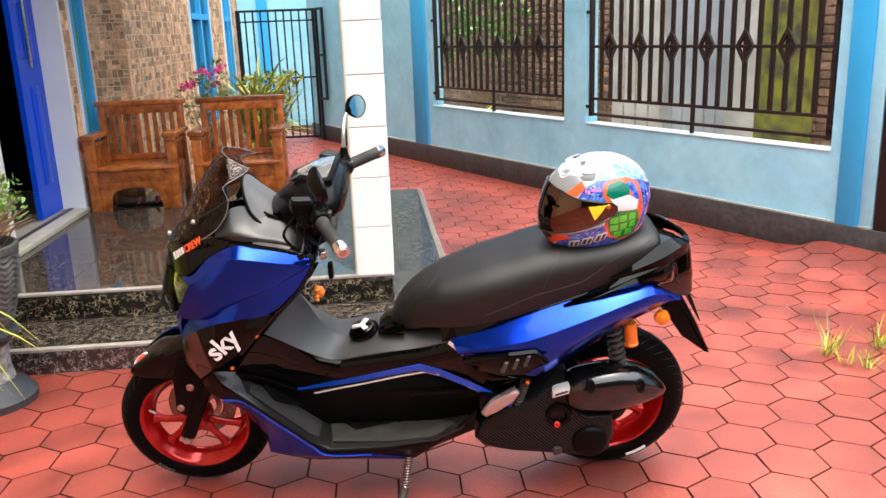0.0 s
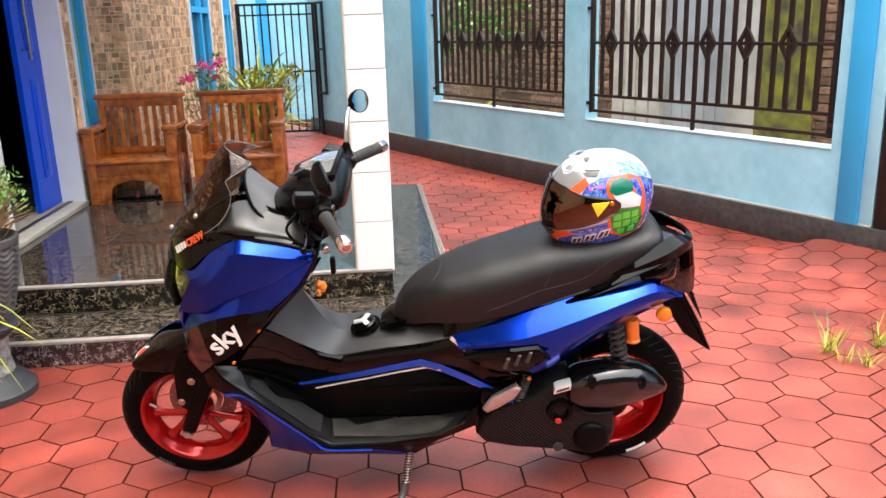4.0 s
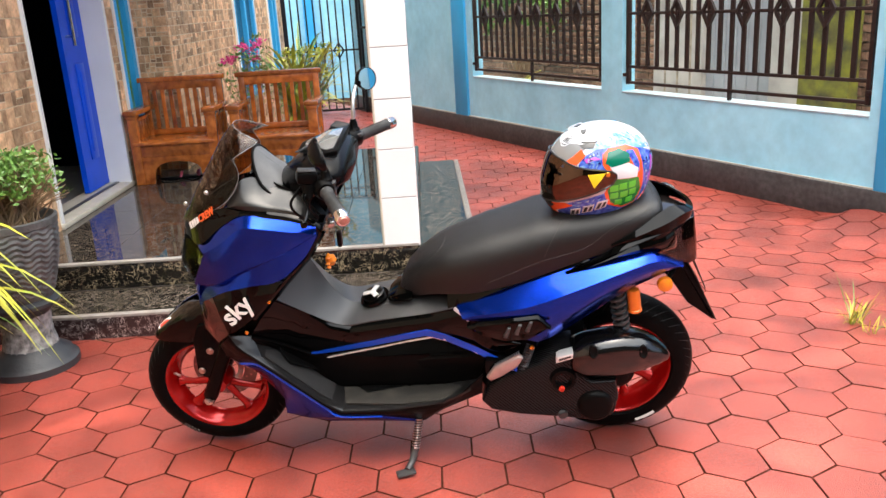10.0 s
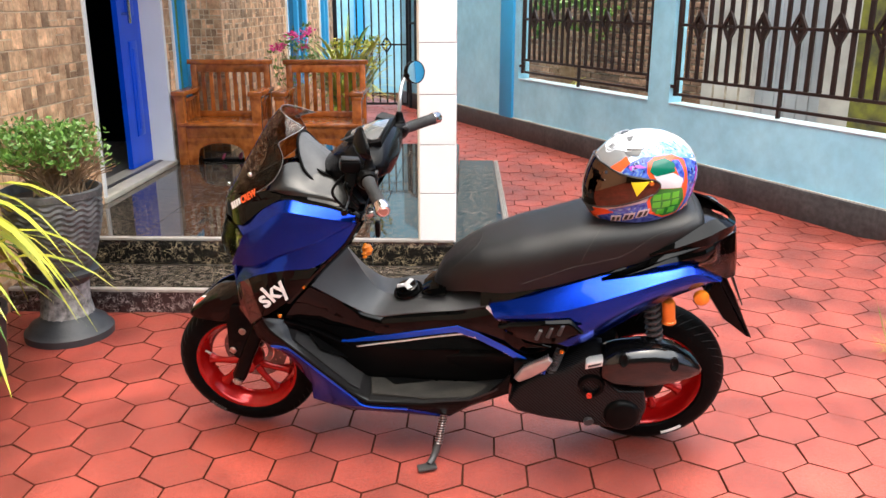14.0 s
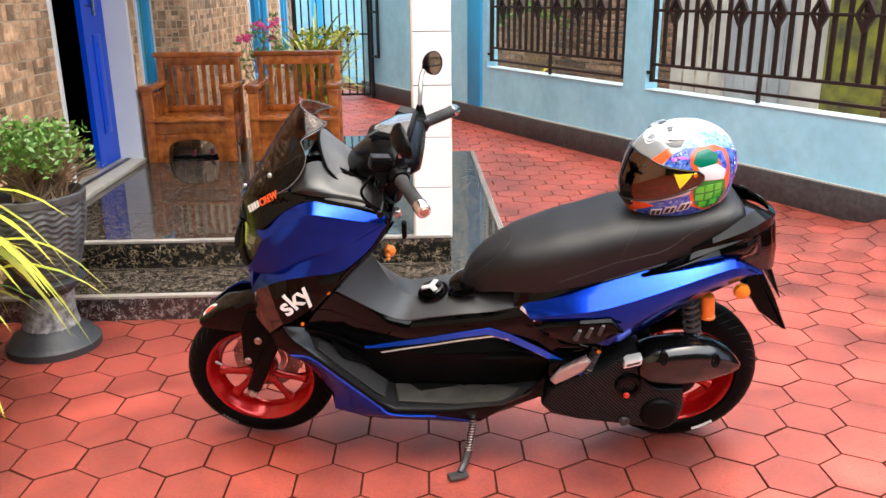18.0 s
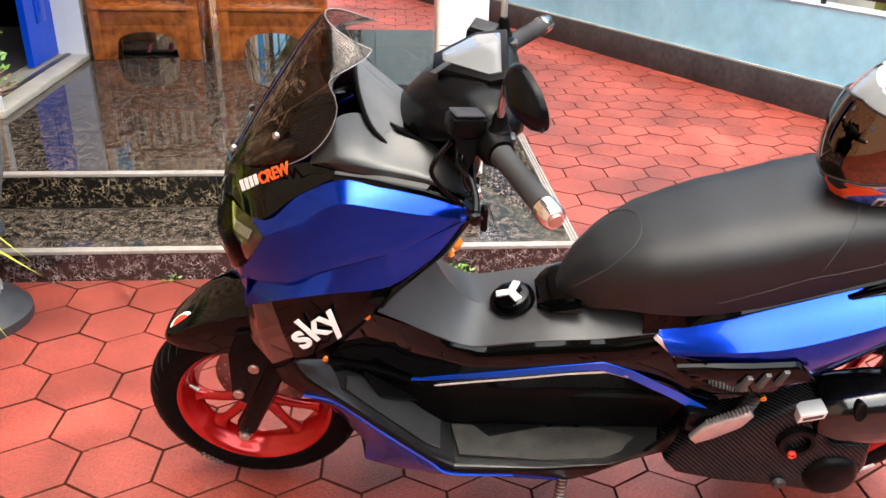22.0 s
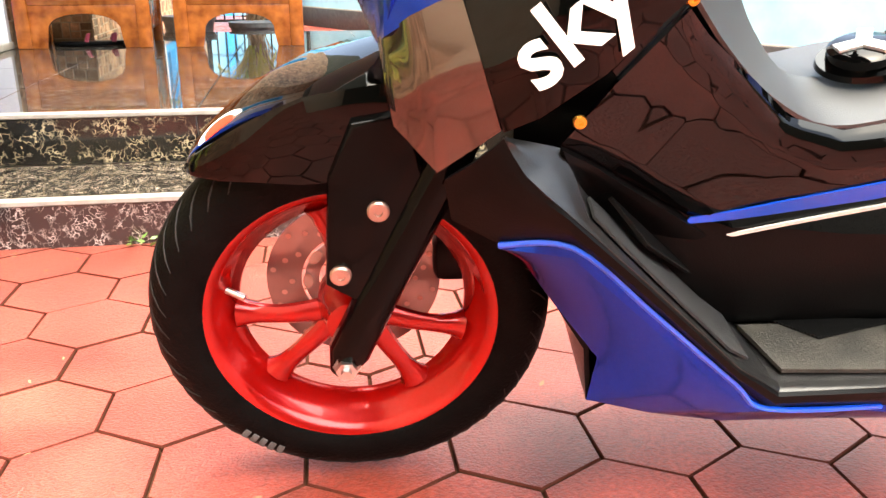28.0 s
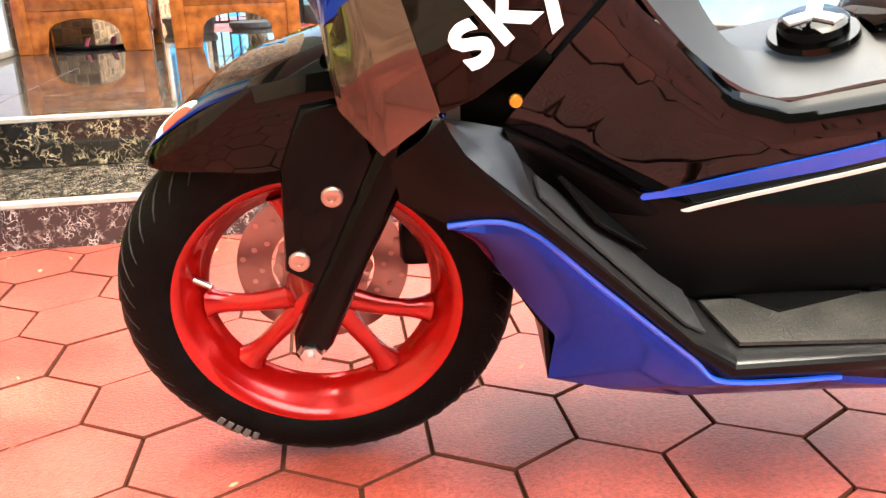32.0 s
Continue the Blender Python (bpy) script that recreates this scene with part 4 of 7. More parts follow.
def facets(name, curves, material, parent=scooter, label="", thick=0.003, n=5, m=4, bulge=0.0, angle=14, both=True):
    """A panel of flat facets with hard creases: straight across from curve to curve, rounded along them."""
    for flip in ((1, -1) if both else (1,)):
        bm = bmesh.new()
        lines = [smooth_line(c, n) for c in curves]
        rows = []
        for a, b in zip(lines, lines[1:]):
            for k in range(m):
                rows.append([p.lerp(q, k / m) + Vector((0, -bulge * math.sin(math.pi * k / m), 0)) for p, q in zip(a, b)])
        rows.append(lines[-1])
        grid = [[bm.verts.new((p.x, p.y * flip, p.z)) for p in r] for r in rows]
        for a, b in zip(grid, grid[1:]):
            for k in range(len(a) - 1):
                bm.faces.new((a[k], a[k + 1], b[k + 1], b[k]))
        bmesh.ops.recalc_face_normals(bm, faces=bm.faces)
        if sum(f.normal.y * f.calc_area() for f in bm.faces) * flip > 0:
            bmesh.ops.reverse_faces(bm, faces=list(bm.faces))
        bmesh.ops.solidify(bm, geom=list(bm.faces), thickness=thick)
        part(name, bm, material, parent, label, angle)


# ---- wheels ----
def wheel(cx, r, width, rim_r, spokes, turn, label):
    root = part("wheel", lathe([(0.016, -0.045), (0.03, -0.04), (0.036, -0.016), (0.044, 0.0), (0.044, 0.03), (0.04, 0.04), (0.02, 0.045)], 24, "y", closed=True), "red", scooter, label)
    root.location = (cx, 0, r)
    w = width / 2
    prof = []
    for k in range(15):
        a = math.pi * (k / 14) - math.pi / 2
        prof.append((rim_r + 0.006 + (r - rim_r - 0.006) * math.cos(a) ** 0.82, w * math.sin(a) * (1.0 - 0.1 * (1 - math.cos(a)))))
    prof += [(rim_r - 0.004, w * 0.72), (rim_r - 0.004, -w * 0.72)]
    part("tyre", lathe(prof, 96, "y", closed=True), "rubber", root, "black road tyre with a grooved tread")
    # tread grooves, too many to count, cut slanting over the shoulders
    bm = bmesh.new()
    for k in range(44):
        for side in (-1, 1):
            a0 = 2 * math.pi * (k + (0.5 if side > 0 else 0)) / 44
            pts = []
            for q in range(5):
                f = 0.16 + 0.5 * q / 4
                aa = f * math.pi / 2
                rr = rim_r + 0.006 + (r - rim_r - 0.006) * math.cos(aa) ** 0.82 - 0.0005
                pts.append((rr * math.cos(a0 + 0.05 * q), side * w * math.sin(aa) * (1 - 0.1 * (1 - math.cos(aa))), rr * math.sin(a0 + 0.05 * q)))
            tube(pts, [0.0006, 0.0015, 0.0016, 0.0015, 0.0006], 4, bm)
    part("tread", bm, "tread", root)["kind"] = "stuff"
    rim = [(rim_r + 0.008, -w * 0.74), (rim_r + 0.001, -w * 0.8), (rim_r - 0.008, -w * 0.72), (rim_r - 0.013, -w * 0.55), (rim_r - 0.02, -w * 0.36), (rim_r - 0.034, w * 0.0), (rim_r - 0.036, w * 0.3), (rim_r - 0.014, w * 0.55), (rim_r - 0.008, w * 0.72), (rim_r + 0.001, w * 0.8), (rim_r + 0.008, w * 0.74)]
    part("rim", lathe(rim, 96, "y", closed=True), "red", root, "red painted alloy rim")
    for k in range(spokes):
        a = 2 * math.pi * k / spokes + turn
        bm = bmesh.new()
        for da in (-0.03, 0.03):
            ra, rb = 0.034, rim_r - 0.034
            am, ae = a + da * 11, a + da * 12
            pts = [(ra * math.cos(a + da * 9), 0.004, ra * math.sin(a + da * 9)), (lerp(ra, rb, 0.5) * math.cos(am), 0.0, lerp(ra, rb, 0.5) * math.sin(am)), (rb * math.cos(ae), 0.008, rb * math.sin(ae))]
            tube(smooth_line(pts, 4), [0.013, 0.0122, 0.0112, 0.0104, 0.0098, 0.0098, 0.011, 0.0135, 0.018], 10, bm, flat=1.25)
        part("spoke", bm, "red", root)
    return root


front = wheel(0.036, 0.239, 0.096, 0.172, 3, radians(84), "front wheel with red alloy rim and black tyre")
bm = lathe([(0.044, 0.062), (0.062, 0.062), (0.062, 0.066), (0.044, 0.066)], 40, "y", closed=True)
part("disc_carrier", bm, "steel", front)
bm = bmesh.new()
lathe([(0.066, 0.062), (0.11, 0.062), (0.11, 0.066), (0.066, 0.066)], 64, "y", bm, closed=True)
front.location.z += 0.006
disc = part("brake_disc", bm, "disc", front, "drilled steel brake disc")
# flat discs for the drillings, coloured like the bright floor behind them
bm = bmesh.new()
for k in range(36):
    a = 2 * math.pi * k / 36
    rr = (0.078, 0.09, 0.102)[k % 3]
    m = Matrix.Translation((rr * math.cos(a), 0.0605, rr * math.sin(a))) @ pose(0, 0, 0, 90, 0, 0)
    bmesh.ops.create_circle(bm, cap_ends=True, radius=0.0038, segments=10, matrix=m)
for k in range(10):
    a = 2 * math.pi * k / 10
    m = Matrix.Translation((0.058 * math.cos(a), 0.0605, 0.058 * math.sin(a))) @ Matrix.Rotation(-a, 4, "Y") @ pose(0, 0, 0, 90, 0, 0) @ Matrix.Diagonal((0.8, 1.3, 1, 1))
    bmesh.ops.create_circle(bm, cap_ends=True, radius=0.0085, segments=12, matrix=m)
part("disc_hole", bm, "hole", disc)["kind"] = "stuff"
part("caliper", box(0.1, 0.155, 0.03, 0.085, 0.01, 0.07, 0.012), "matte", front, "black brake caliper")
va = radians(166)
bm = rod((0.152 * math.cos(va), -0.012, 0.152 * math.sin(va)), (0.128 * math.cos(va) + 0.0, -0.02, 0.128 * math.sin(va) - 0.002), 0.0042)
part("valve", bm, "steel", front, "metal tyre valve")
# raised maker's marks on the tyre wall stay as plain bars
for k in range(5):
    a = radians(228 + k * 3.4)
    bm = moved(box(-0.006, 0.006, -0.0012, 0.0012, -0.004, 0.004, 0.0008), Matrix.Translation((0.205 * math.cos(a), -0.0478, 0.207 * math.sin(a))) @ Matrix.Rotation(-a, 4, "Y"))
    part("tyre_mark", bm, "grey_mark", front)
rear = wheel(1.345, 0.256, 0.135, 0.178, 5, radians(20), "rear wheel with red alloy rim and black tyre")
rear.location.y, rear.location.z = 0.045, 0.2475
for k in range(4):
    a = radians(292 + k * 4.5)
    bm = moved(box(-0.005, 0.005, -0.0012, 0.0012, -0.009, 0.009, 0.0008), Matrix.Translation((0.215 * math.cos(a), -0.0635, 0.215 * math.sin(a))) @ Matrix.Rotation(-a, 4, "Y"))
    part("tyre_mark", bm, "white_paint", rear)

# ---- fork and front mudguard ----
for s in (-1, 1):
    bm = tube([(0.024, s * 0.094, 0.222), (0.034, s * 0.094, 0.25), (0.075, s * 0.093, 0.34), (0.135, s * 0.092, 0.47), (0.18, s * 0.09, 0.57)], [0.014, 0.024, 0.023, 0.024, 0.022], 16)
    leg = part("fork_leg", bm, "fork_black", scooter, "black fork leg")
    part("axle_nut", moved(lathe([(0.0, 0.016), (0.006, 0.016), (0.006, 0.01), (0.012, 0.01), (0.012, 0), (0.016, 0)], 6), Matrix.Translation((0.031, s * 0.112, 0.24)) @ pose(0, 0, 0, 90 if s < 0 else -90, 0, 0)), "steel", leg)
    out = [(0.012, 0.34), (0.02, 0.46), (0.045, 0.52), (0.1, 0.53), (0.118, 0.46), (0.085, 0.37), (0.05, 0.315)]
    bracket = part("fork_bracket", prism(out, s * 0.104, s * 0.066, "y", 0.006), "fork_black", scooter, "gloss black mudguard bracket")
    for bx, bz in ((0.0695, 0.428), (0.029, 0.354)):
        screw("bolt", (bx, s * 0.1035, bz), 0.0115, "copper", bracket, (0, s, 0), 0.006)

# mudguard stations from the nose back: x, height of the crown, of its lower edge, half width
GUARD = [(-0.134, 0.446, 0.44, 0.022), (-0.122, 0.463, 0.442, 0.044), (-0.09, 0.49, 0.445, 0.064), (-0.05, 0.517, 0.449, 0.078), (0.0, 0.541, 0.449, 0.085), (0.04, 0.557, 0.458, 0.088), (0.08, 0.569, 0.478, 0.088), (0.12, 0.575, 0.5, 0.085)]
bm = bmesh.new()
rows_ = []
for v in smooth_line([Vector(q) for q in GUARD], 4):
    gx, zt, zb, hw = v
    zs = min(zt - 0.006, 0.535)
    half = [(1.0, zb), (1.03, lerp(zb, zs, 0.4)), (1.0, lerp(zb, zs, 0.82)), (0.97, zs), (0.93, lerp(zs, zt, 0.5)), (0.75, lerp(zs, zt, 0.82)), (0.4, lerp(zs, zt, 0.96))]
    rows_.append([bm.verts.new((gx, -a * hw, z)) for a, z in half] + [bm.verts.new((gx, 0, zt))] + [bm.verts.new((gx, a * hw, z)) for a, z in reversed(half)])
for a, b in zip(rows_, rows_[1:]):
    for k in range(len(a) - 1):
        bm.faces.new((a[k], a[k + 1], b[k + 1], b[k]))
bm.faces.new(rows_[0])
bmesh.ops.recalc_face_normals(bm, faces=bm.faces)
bmesh.ops.solidify(bm, geom=list(bm.faces), thickness=0.003)
guard = part("front_mudguard", bm, "gloss", scooter, "gloss black front mudguard", angle=28)
en = Vector((-0.55, -0.36, 0.75)).normalized()
ex = (Vector((0.8, 0.02, 0.6)) - en * Vector((0.8, 0.02, 0.6)).dot(en)).normalized()
em = Matrix.Translation((-0.088, -0.03, 0.4865)) @ Matrix((ex, en.cross(ex), en)).transposed().to_4x4()
badge = part("badge", moved(lathe([(0, 0.004), (0.02, 0.003), (0.0215, -0.006)], 24), em @ Matrix.Diagonal((1.5, 0.8, 1, 1))), "white_paint", guard, "white oval sticker with a red middle")
part("badge_middle", moved(lathe([(0, 0.0055), (0.013, 0.005), (0.014, 0.003)], 20), em @ Matrix.Diagonal((1.5, 0.85, 1, 1))), "sticker_red", badge)

# ---- front body ----
BT = [(0.118, -0.128, 0.814), (0.2, -0.152, 0.878), (0.275, -0.158, 0.918), (0.345, -0.17, 0.914), (0.419, -0.18, 0.905), (0.486, -0.187, 0.888)]
BB = [(0.078, -0.118, 0.606), (0.176, -0.184, 0.682), (0.268, -0.196, 0.708), (0.357, -0.192, 0.722), (0.437, -0.19, 0.788), (0.488, -0.185, 0.858)]
facets("blue_fairing", [BT,
    [(0.143, -0.164, 0.803), (0.209, -0.186, 0.846), (0.276, -0.199, 0.894), (0.347, -0.203, 0.891), (0.42, -0.203, 0.88), (0.487, -0.193, 0.872)],
    [(0.108, -0.142, 0.738), (0.19, -0.186, 0.782), (0.262, -0.202, 0.824), (0.335, -0.206, 0.838), (0.405, -0.206, 0.846), (0.487, -0.193, 0.87)],
    [(0.076, -0.116, 0.676), (0.172, -0.175, 0.712), (0.25, -0.196, 0.757), (0.32, -0.202, 0.787), (0.39, -0.204, 0.816), (0.487, -0.192, 0.867)],
    [(0.079, -0.106, 0.663), (0.172, -0.162, 0.698), (0.25, -0.182, 0.743), (0.32, -0.193, 0.778), (0.39, -0.202, 0.813), (0.487, -0.191, 0.865)],
    BB], "blue", label="candy blue front fairing panel", n=6, bulge=0.0015)
skin("fairing_trim", [(0.262, -0.146, 0.93), (0.345, -0.158, 0.929), (0.419, -0.168, 0.92), (0.48, -0.176, 0.902), (0.498, -0.176, 0.885)], [(0.27, -0.158, 0.916), (0.345, -0.17, 0.913), (0.419, -0.18, 0.904), (0.48, -0.186, 0.888), (0.494, -0.184, 0.862)], "gloss", label="gloss black trim strip", profile=((0, 0), (0.5, 0.006), (1, 0.003)), thick=0.006)
skin("edge_trim", [(0.494, -0.186, 0.868), (0.446, -0.192, 0.792), (0.365, -0.195, 0.712), (0.318, -0.198, 0.664), (0.262, -0.2, 0.6)], [(0.508, -0.168, 0.862), (0.46, -0.172, 0.785), (0.38, -0.174, 0.702), (0.334, -0.176, 0.65), (0.275, -0.18, 0.585)], "gloss", label="gloss black edge of the leg shield", profile=((0, 0), (0.5, 0.004), (1, 0)), thick=0.006)
# nose with its lamps
skin("front_cowl", [(0.058, 0.0, 0.878), (0.075, -0.055, 0.888), (0.145, -0.122, 0.912), (0.228, -0.13, 0.932), (0.272, -0.144, 0.934)], [(0.034, 0.0, 0.802), (0.06, -0.055, 0.815), (0.134, -0.145, 0.826), (0.203, -0.154, 0.88), (0.268, -0.159, 0.919)], "gloss", label="gloss black nose cowl", profile=((0, 0), (0.5, 0.008), (1, 0.002)), curved=True)
sheet("headlamp_lens", [[(0.036, 0.0, 0.8), (0.057, -0.06, 0.816), (0.09, -0.103, 0.819), (0.144, -0.167, 0.806)], [(0.016, 0.0, 0.725), (0.022, -0.04, 0.73), (0.068, -0.105, 0.76), (0.143, -0.167, 0.801)], [(0.03, 0.0, 0.655), (0.036, -0.04, 0.66), (0.075, -0.112, 0.695), (0.14, -0.165, 0.794)]], "clear", label="clear headlamp lens")
BOWL = [[(0.048, 0.0, 0.797), (0.067, -0.052, 0.811), (0.1, -0.093, 0.813), (0.15, -0.157, 0.802)], [(0.03, 0.0, 0.725), (0.036, -0.034, 0.729), (0.08, -0.095, 0.757), (0.15, -0.157, 0.797)], [(0.042, 0.0, 0.658), (0.048, -0.034, 0.662), (0.087, -0.102, 0.696), (0.147, -0.155, 0.791)]]
sheet("lamp_bowl", BOWL, "lamp_dark", label="dark headlamp bowl")


def on_bowl(u, v, off, flip):
    """A point in front of the lamp bowl: u from the middle outwards, v from its top down."""
    i, j = min(int(u * 3), 2), min(int(v * 2), 1)
    f, g = u * 3 - i, v * 2 - j
    a, b = [Vector(BOWL[j + k][i]).lerp(Vector(BOWL[j + k][i + 1]), f) for k in (0, 1)]
    p = a.lerp(b, g) + Vector((-0.65, -0.75, 0.1)) * off
    return (p.x, p.y * flip, p.z)


def bowl_strip(name, upper, lower, material, off, label, flip, n=4):
    bm = bmesh.new()
    rows_ = []
    for k in range((len(upper) - 1) * n + 1):
        i = min(k // n, len(upper) - 2)
        f = k / n - i
        ends = [(lerp(e[i][0], e[i + 1][0], f), lerp(e[i][1], e[i + 1][1], f)) for e in (upper, lower)]
        rows_.append([bm.verts.new(on_bowl(lerp(ends[0][0], ends[1][0], q / 3), lerp(ends[0][1], ends[1][1], q / 3), off, flip)) for q in range(4)])
    for a, b in zip(rows_, rows_[1:]):
        for q in range(3):
            bm.faces.new((a[q], a[q + 1], b[q + 1], b[q]))
    bmesh.ops.solidify(bm, geom=list(bm.faces), thickness=0.001)
    return part(name, bm, material, scooter, label)


for s in (1, -1):
    TOP, LOW = [(0.1, 0.3), (0.458, 0.25), (0.683, 0.27), (0.83, 0.3)], [(0.08, 0.37), (0.475, 0.375), (0.683, 0.45), (0.8, 0.59)]
    bowl_strip("lamp_reflector", TOP, LOW, "lamp_white", 0.0045, "pale ribbed lamp reflector", s)
    for k in range(9):
        f = k / 8
        a, b = (lerp(0.6, 0.83, f), lerp(0.262, 0.3, f)), (lerp(0.56, 0.8, f), lerp(0.41, 0.58, f))
        part("lamp_rib", rod(on_bowl(*a, 0.0062, s), on_bowl(*b, 0.0062, s), 0.0006, 6), "dark_grey", scooter)
    bowl_strip("lamp_inset", [(0.4, 0.39), (0.6, 0.46), (0.742, 0.59)], [(0.47, 0.48), (0.62, 0.6), (0.675, 0.72)], "lamp_white", 0.005, "white lamp inset", s)
    bowl_strip("lamp_brow", [(0.08, 0.39), (0.475, 0.39), (0.683, 0.465), (0.79, 0.6)], [(0.08, 0.42), (0.46, 0.42), (0.66, 0.51), (0.76, 0.66)], "dark_grey", 0.005, "", s)
    c = Vector(on_bowl(0.36, 0.63, 0.001, s))
    turn = Vector((-0.75, s * -0.62, 0.0)).to_track_quat("Z", "Y").to_matrix().to_4x4()
    part("lamp_ring", moved(lathe([(0.021, 0.0), (0.025, 0.006), (0.028, 0.006), (0.029, 0.0)], 24), Matrix.Translation(c) @ turn), "lamp_shadow", scooter, "dark ring round the projector")
    part("lamp_projector", moved(lathe([(0, 0.006), (0.01, 0.005), (0.017, 0.002), (0.022, -0.003)], 24), Matrix.Translation(c) @ turn), "lamp_glass", scooter, "grey projector lens")
skin("nose_lower", [(0.034, 0.0, 0.654), (0.04, -0.04, 0.658), (0.078, -0.111, 0.692), (0.1, -0.13, 0.725)], [(0.07, 0.0, 0.578), (0.07, -0.05, 0.584), (0.072, -0.095, 0.594), (0.079, -0.116, 0.606)], "blue", label="blue panel below the lamps", profile=((0, 0), (0.4, 0.006), (1, 0)))
skin("chin", [(0.076, 0.0, 0.576), (0.077, -0.05, 0.582), (0.072, -0.1, 0.6), (0.1, -0.14, 0.63), (0.14, -0.16, 0.655)], [(0.13, 0.0, 0.47), (0.11, -0.05, 0.475), (0.085, -0.13, 0.528), (0.124, -0.152, 0.49), (0.176, -0.184, 0.543)], "carbon_gloss", label="smoky gloss chin panel", profile=((0, 0), (0.5, 0.008), (1, 0)))
sky_panel = skin("shield_panel", [(0.14, -0.158, 0.655), (0.2, -0.188, 0.695), (0.27, -0.194, 0.711), (0.362, -0.19, 0.718)], [(0.177, -0.187, 0.544), (0.205, -0.2, 0.562), (0.255, -0.204, 0.6), (0.325, -0.2, 0.668)], "gloss", label="gloss black lower shield panel", profile=((0, 0), (0.5, 0.008), (1, 0.004)))


def lettering(name, text, size, m, material, parent, depth=0.0008, bold=0.0, shear=0.0, label=""):
    cu = bpy.data.curves.new(name, "FONT")
    cu.body, cu.size, cu.extrude, cu.offset, cu.shear, cu.resolution_u = text, size, depth, bold, shear, 3
    me = bpy.data.meshes.new_from_object(bpy.data.objects.new(name, cu))
    me.materials.append(M[material])
    ob = new(name, me)
    ob.parent = parent
    ob.matrix_basis = m
    if label:
        ob["label"] = label
    return ob


side = pose(0, 0, 0, 90, 0, 0)
lettering("decal", "sky", 0.08, Matrix.Translation((0.2, -0.2125, 0.586)) @ Matrix.Rotation(radians(-41), 4, "Y") @ Matrix.Rotation(radians(-3), 4, "X") @ side, "white_paint", sky_panel, bold=0.0015, label="white word sticker")
for bx, by, bz in ((0.319, -0.197, 0.657), (0.238, -0.203, 0.558)):
    screw("bolt", (bx, by, bz), 0.006, "gold", scooter, (0, -1, 0.1), 0.005, "small orange anodised bolt")

# cockpit behind the screen
skin("inner_cowl", [(0.235, -0.128, 0.955), (0.27, -0.108, 1.0), (0.31, -0.085, 1.0), (0.352, -0.075, 0.972), (0.43, -0.105, 0.95), (0.49, -0.15, 0.905)], [(0.228, -0.126, 0.928), (0.265, -0.147, 0.93), (0.31, -0.158, 0.929), (0.36, -0.162, 0.927), (0.425, -0.17, 0.919), (0.49, -0.178, 0.9)], "matte_worn", label="matte black inner cowl", profile=((0, 0), (0.5, 0.004), (0.8, 0.012), (1, 0)), curved=True)
HOOD = [(0.296, 0.0, 1.06), (0.299, -0.04, 1.05), (0.308, -0.072, 1.022), (0.325, -0.095, 0.985), (0.352, -0.105, 0.955)]
skin("meter_hood", HOOD, [(0.372, 0.0, 0.988), (0.375, -0.035, 0.982), (0.378, -0.06, 0.97), (0.382, -0.078, 0.956), (0.388, -0.088, 0.942)], "hood_grey", label="grey hood round the meter", profile=((0, 0), (0.4, -0.004), (1, 0)), curved=True, thick=0.006)
part("hood_rim", tube(smooth_line([(x, -y, z) for x, y, z in reversed(HOOD[1:])] + HOOD, 5), 0.0042, 8), "matte", scooter, "black rim of the meter hood")
skin("dash", [(0.352, 0.0, 0.985), (0.356, -0.075, 0.975), (0.43, -0.105, 0.95), (0.492, -0.15, 0.905)], [(0.4, 0.0, 0.95), (0.42, -0.03, 0.93), (0.46, -0.06, 0.91), (0.5, -0.1, 0.88)], "matte", label="matte dashboard", curved=True)
screw("bolt", (0.342, -0.102, 0.956), 0.006, "steel", scooter, (0.1, -0.8, 0.5))
skin("leg_shield", [(0.5, 0.0, 0.89), (0.5, -0.1, 0.885), (0.498, -0.168, 0.872)], [(0.36, 0.0, 0.69), (0.355, -0.1, 0.69), (0.34, -0.176, 0.66)], "matte", label="matte black inside of the leg shield", profile=((0, 0), (1, 0)), rows=6)
part("steering_cover", loft([((0.44, 0, 0.86), 0.075, 0.07, X, Y), ((0.455, 0, 0.93), 0.06, 0.065, X, Y), ((0.475, 0, 0.99), 0.05, 0.06, X, Y)], 16), "matte", scooter)
part("key_switch", moved(lathe([(0, 0.018), (0.012, 0.018), (0.016, 0.01), (0.016, 0)], 18), Matrix.Translation((0.497, -0.07, 0.84)) @ pose(0, 0, 0, 0, 80, 0)), "chrome_dull", scooter, "round metal key switch")
part("key_tag", box(0.515, 0.53, -0.085, -0.06, 0.765, 0.815, 0.006), "matte", scooter, "black key tag")

# smoked screen
bm = bmesh.new()
rings = []
SCREEN = smooth_line([Vector(q) for q in ((0.862, 0.052, 0.075, 0.03), (0.9, 0.078, 0.118, 0.085), (0.945, 0.106, 0.138, 0.118), (0.985, 0.132, 0.136, 0.13), (1.03, 0.163, 0.124, 0.115), (1.075, 0.194, 0.114, 0.072), (1.105, 0.217, 0.1, 0.078), (1.125, 0.235, 0.082, 0.085), (1.138, 0.25, 0.062, 0.08))], 3)
for z, cx, w, back in SCREEN:
    ring = []
    for k in range(17):
        f = -1 + k / 8
        ring.append(bm.verts.new((cx + back * abs(f) ** 2.2, w * math.sin(f * 1.35) / math.sin(1.35), z - 0.038 * f * f * max(0.0, min(1.0, (z - 1.06) / 0.078)) + 0.012 * f * f * max(0.0, min(1.0, (0.95 - z) / 0.06)))))
    rings.append(ring)
for a, b in zip(rings, rings[1:]):
    for k in range(16):
        bm.faces.new((a[k], a[k + 1], b[k + 1], b[k]))
edge = [tuple(v.co) for v in [r[0] for r in rings] + rings[-1][1:-1] + [r[-1] for r in reversed(rings)]]
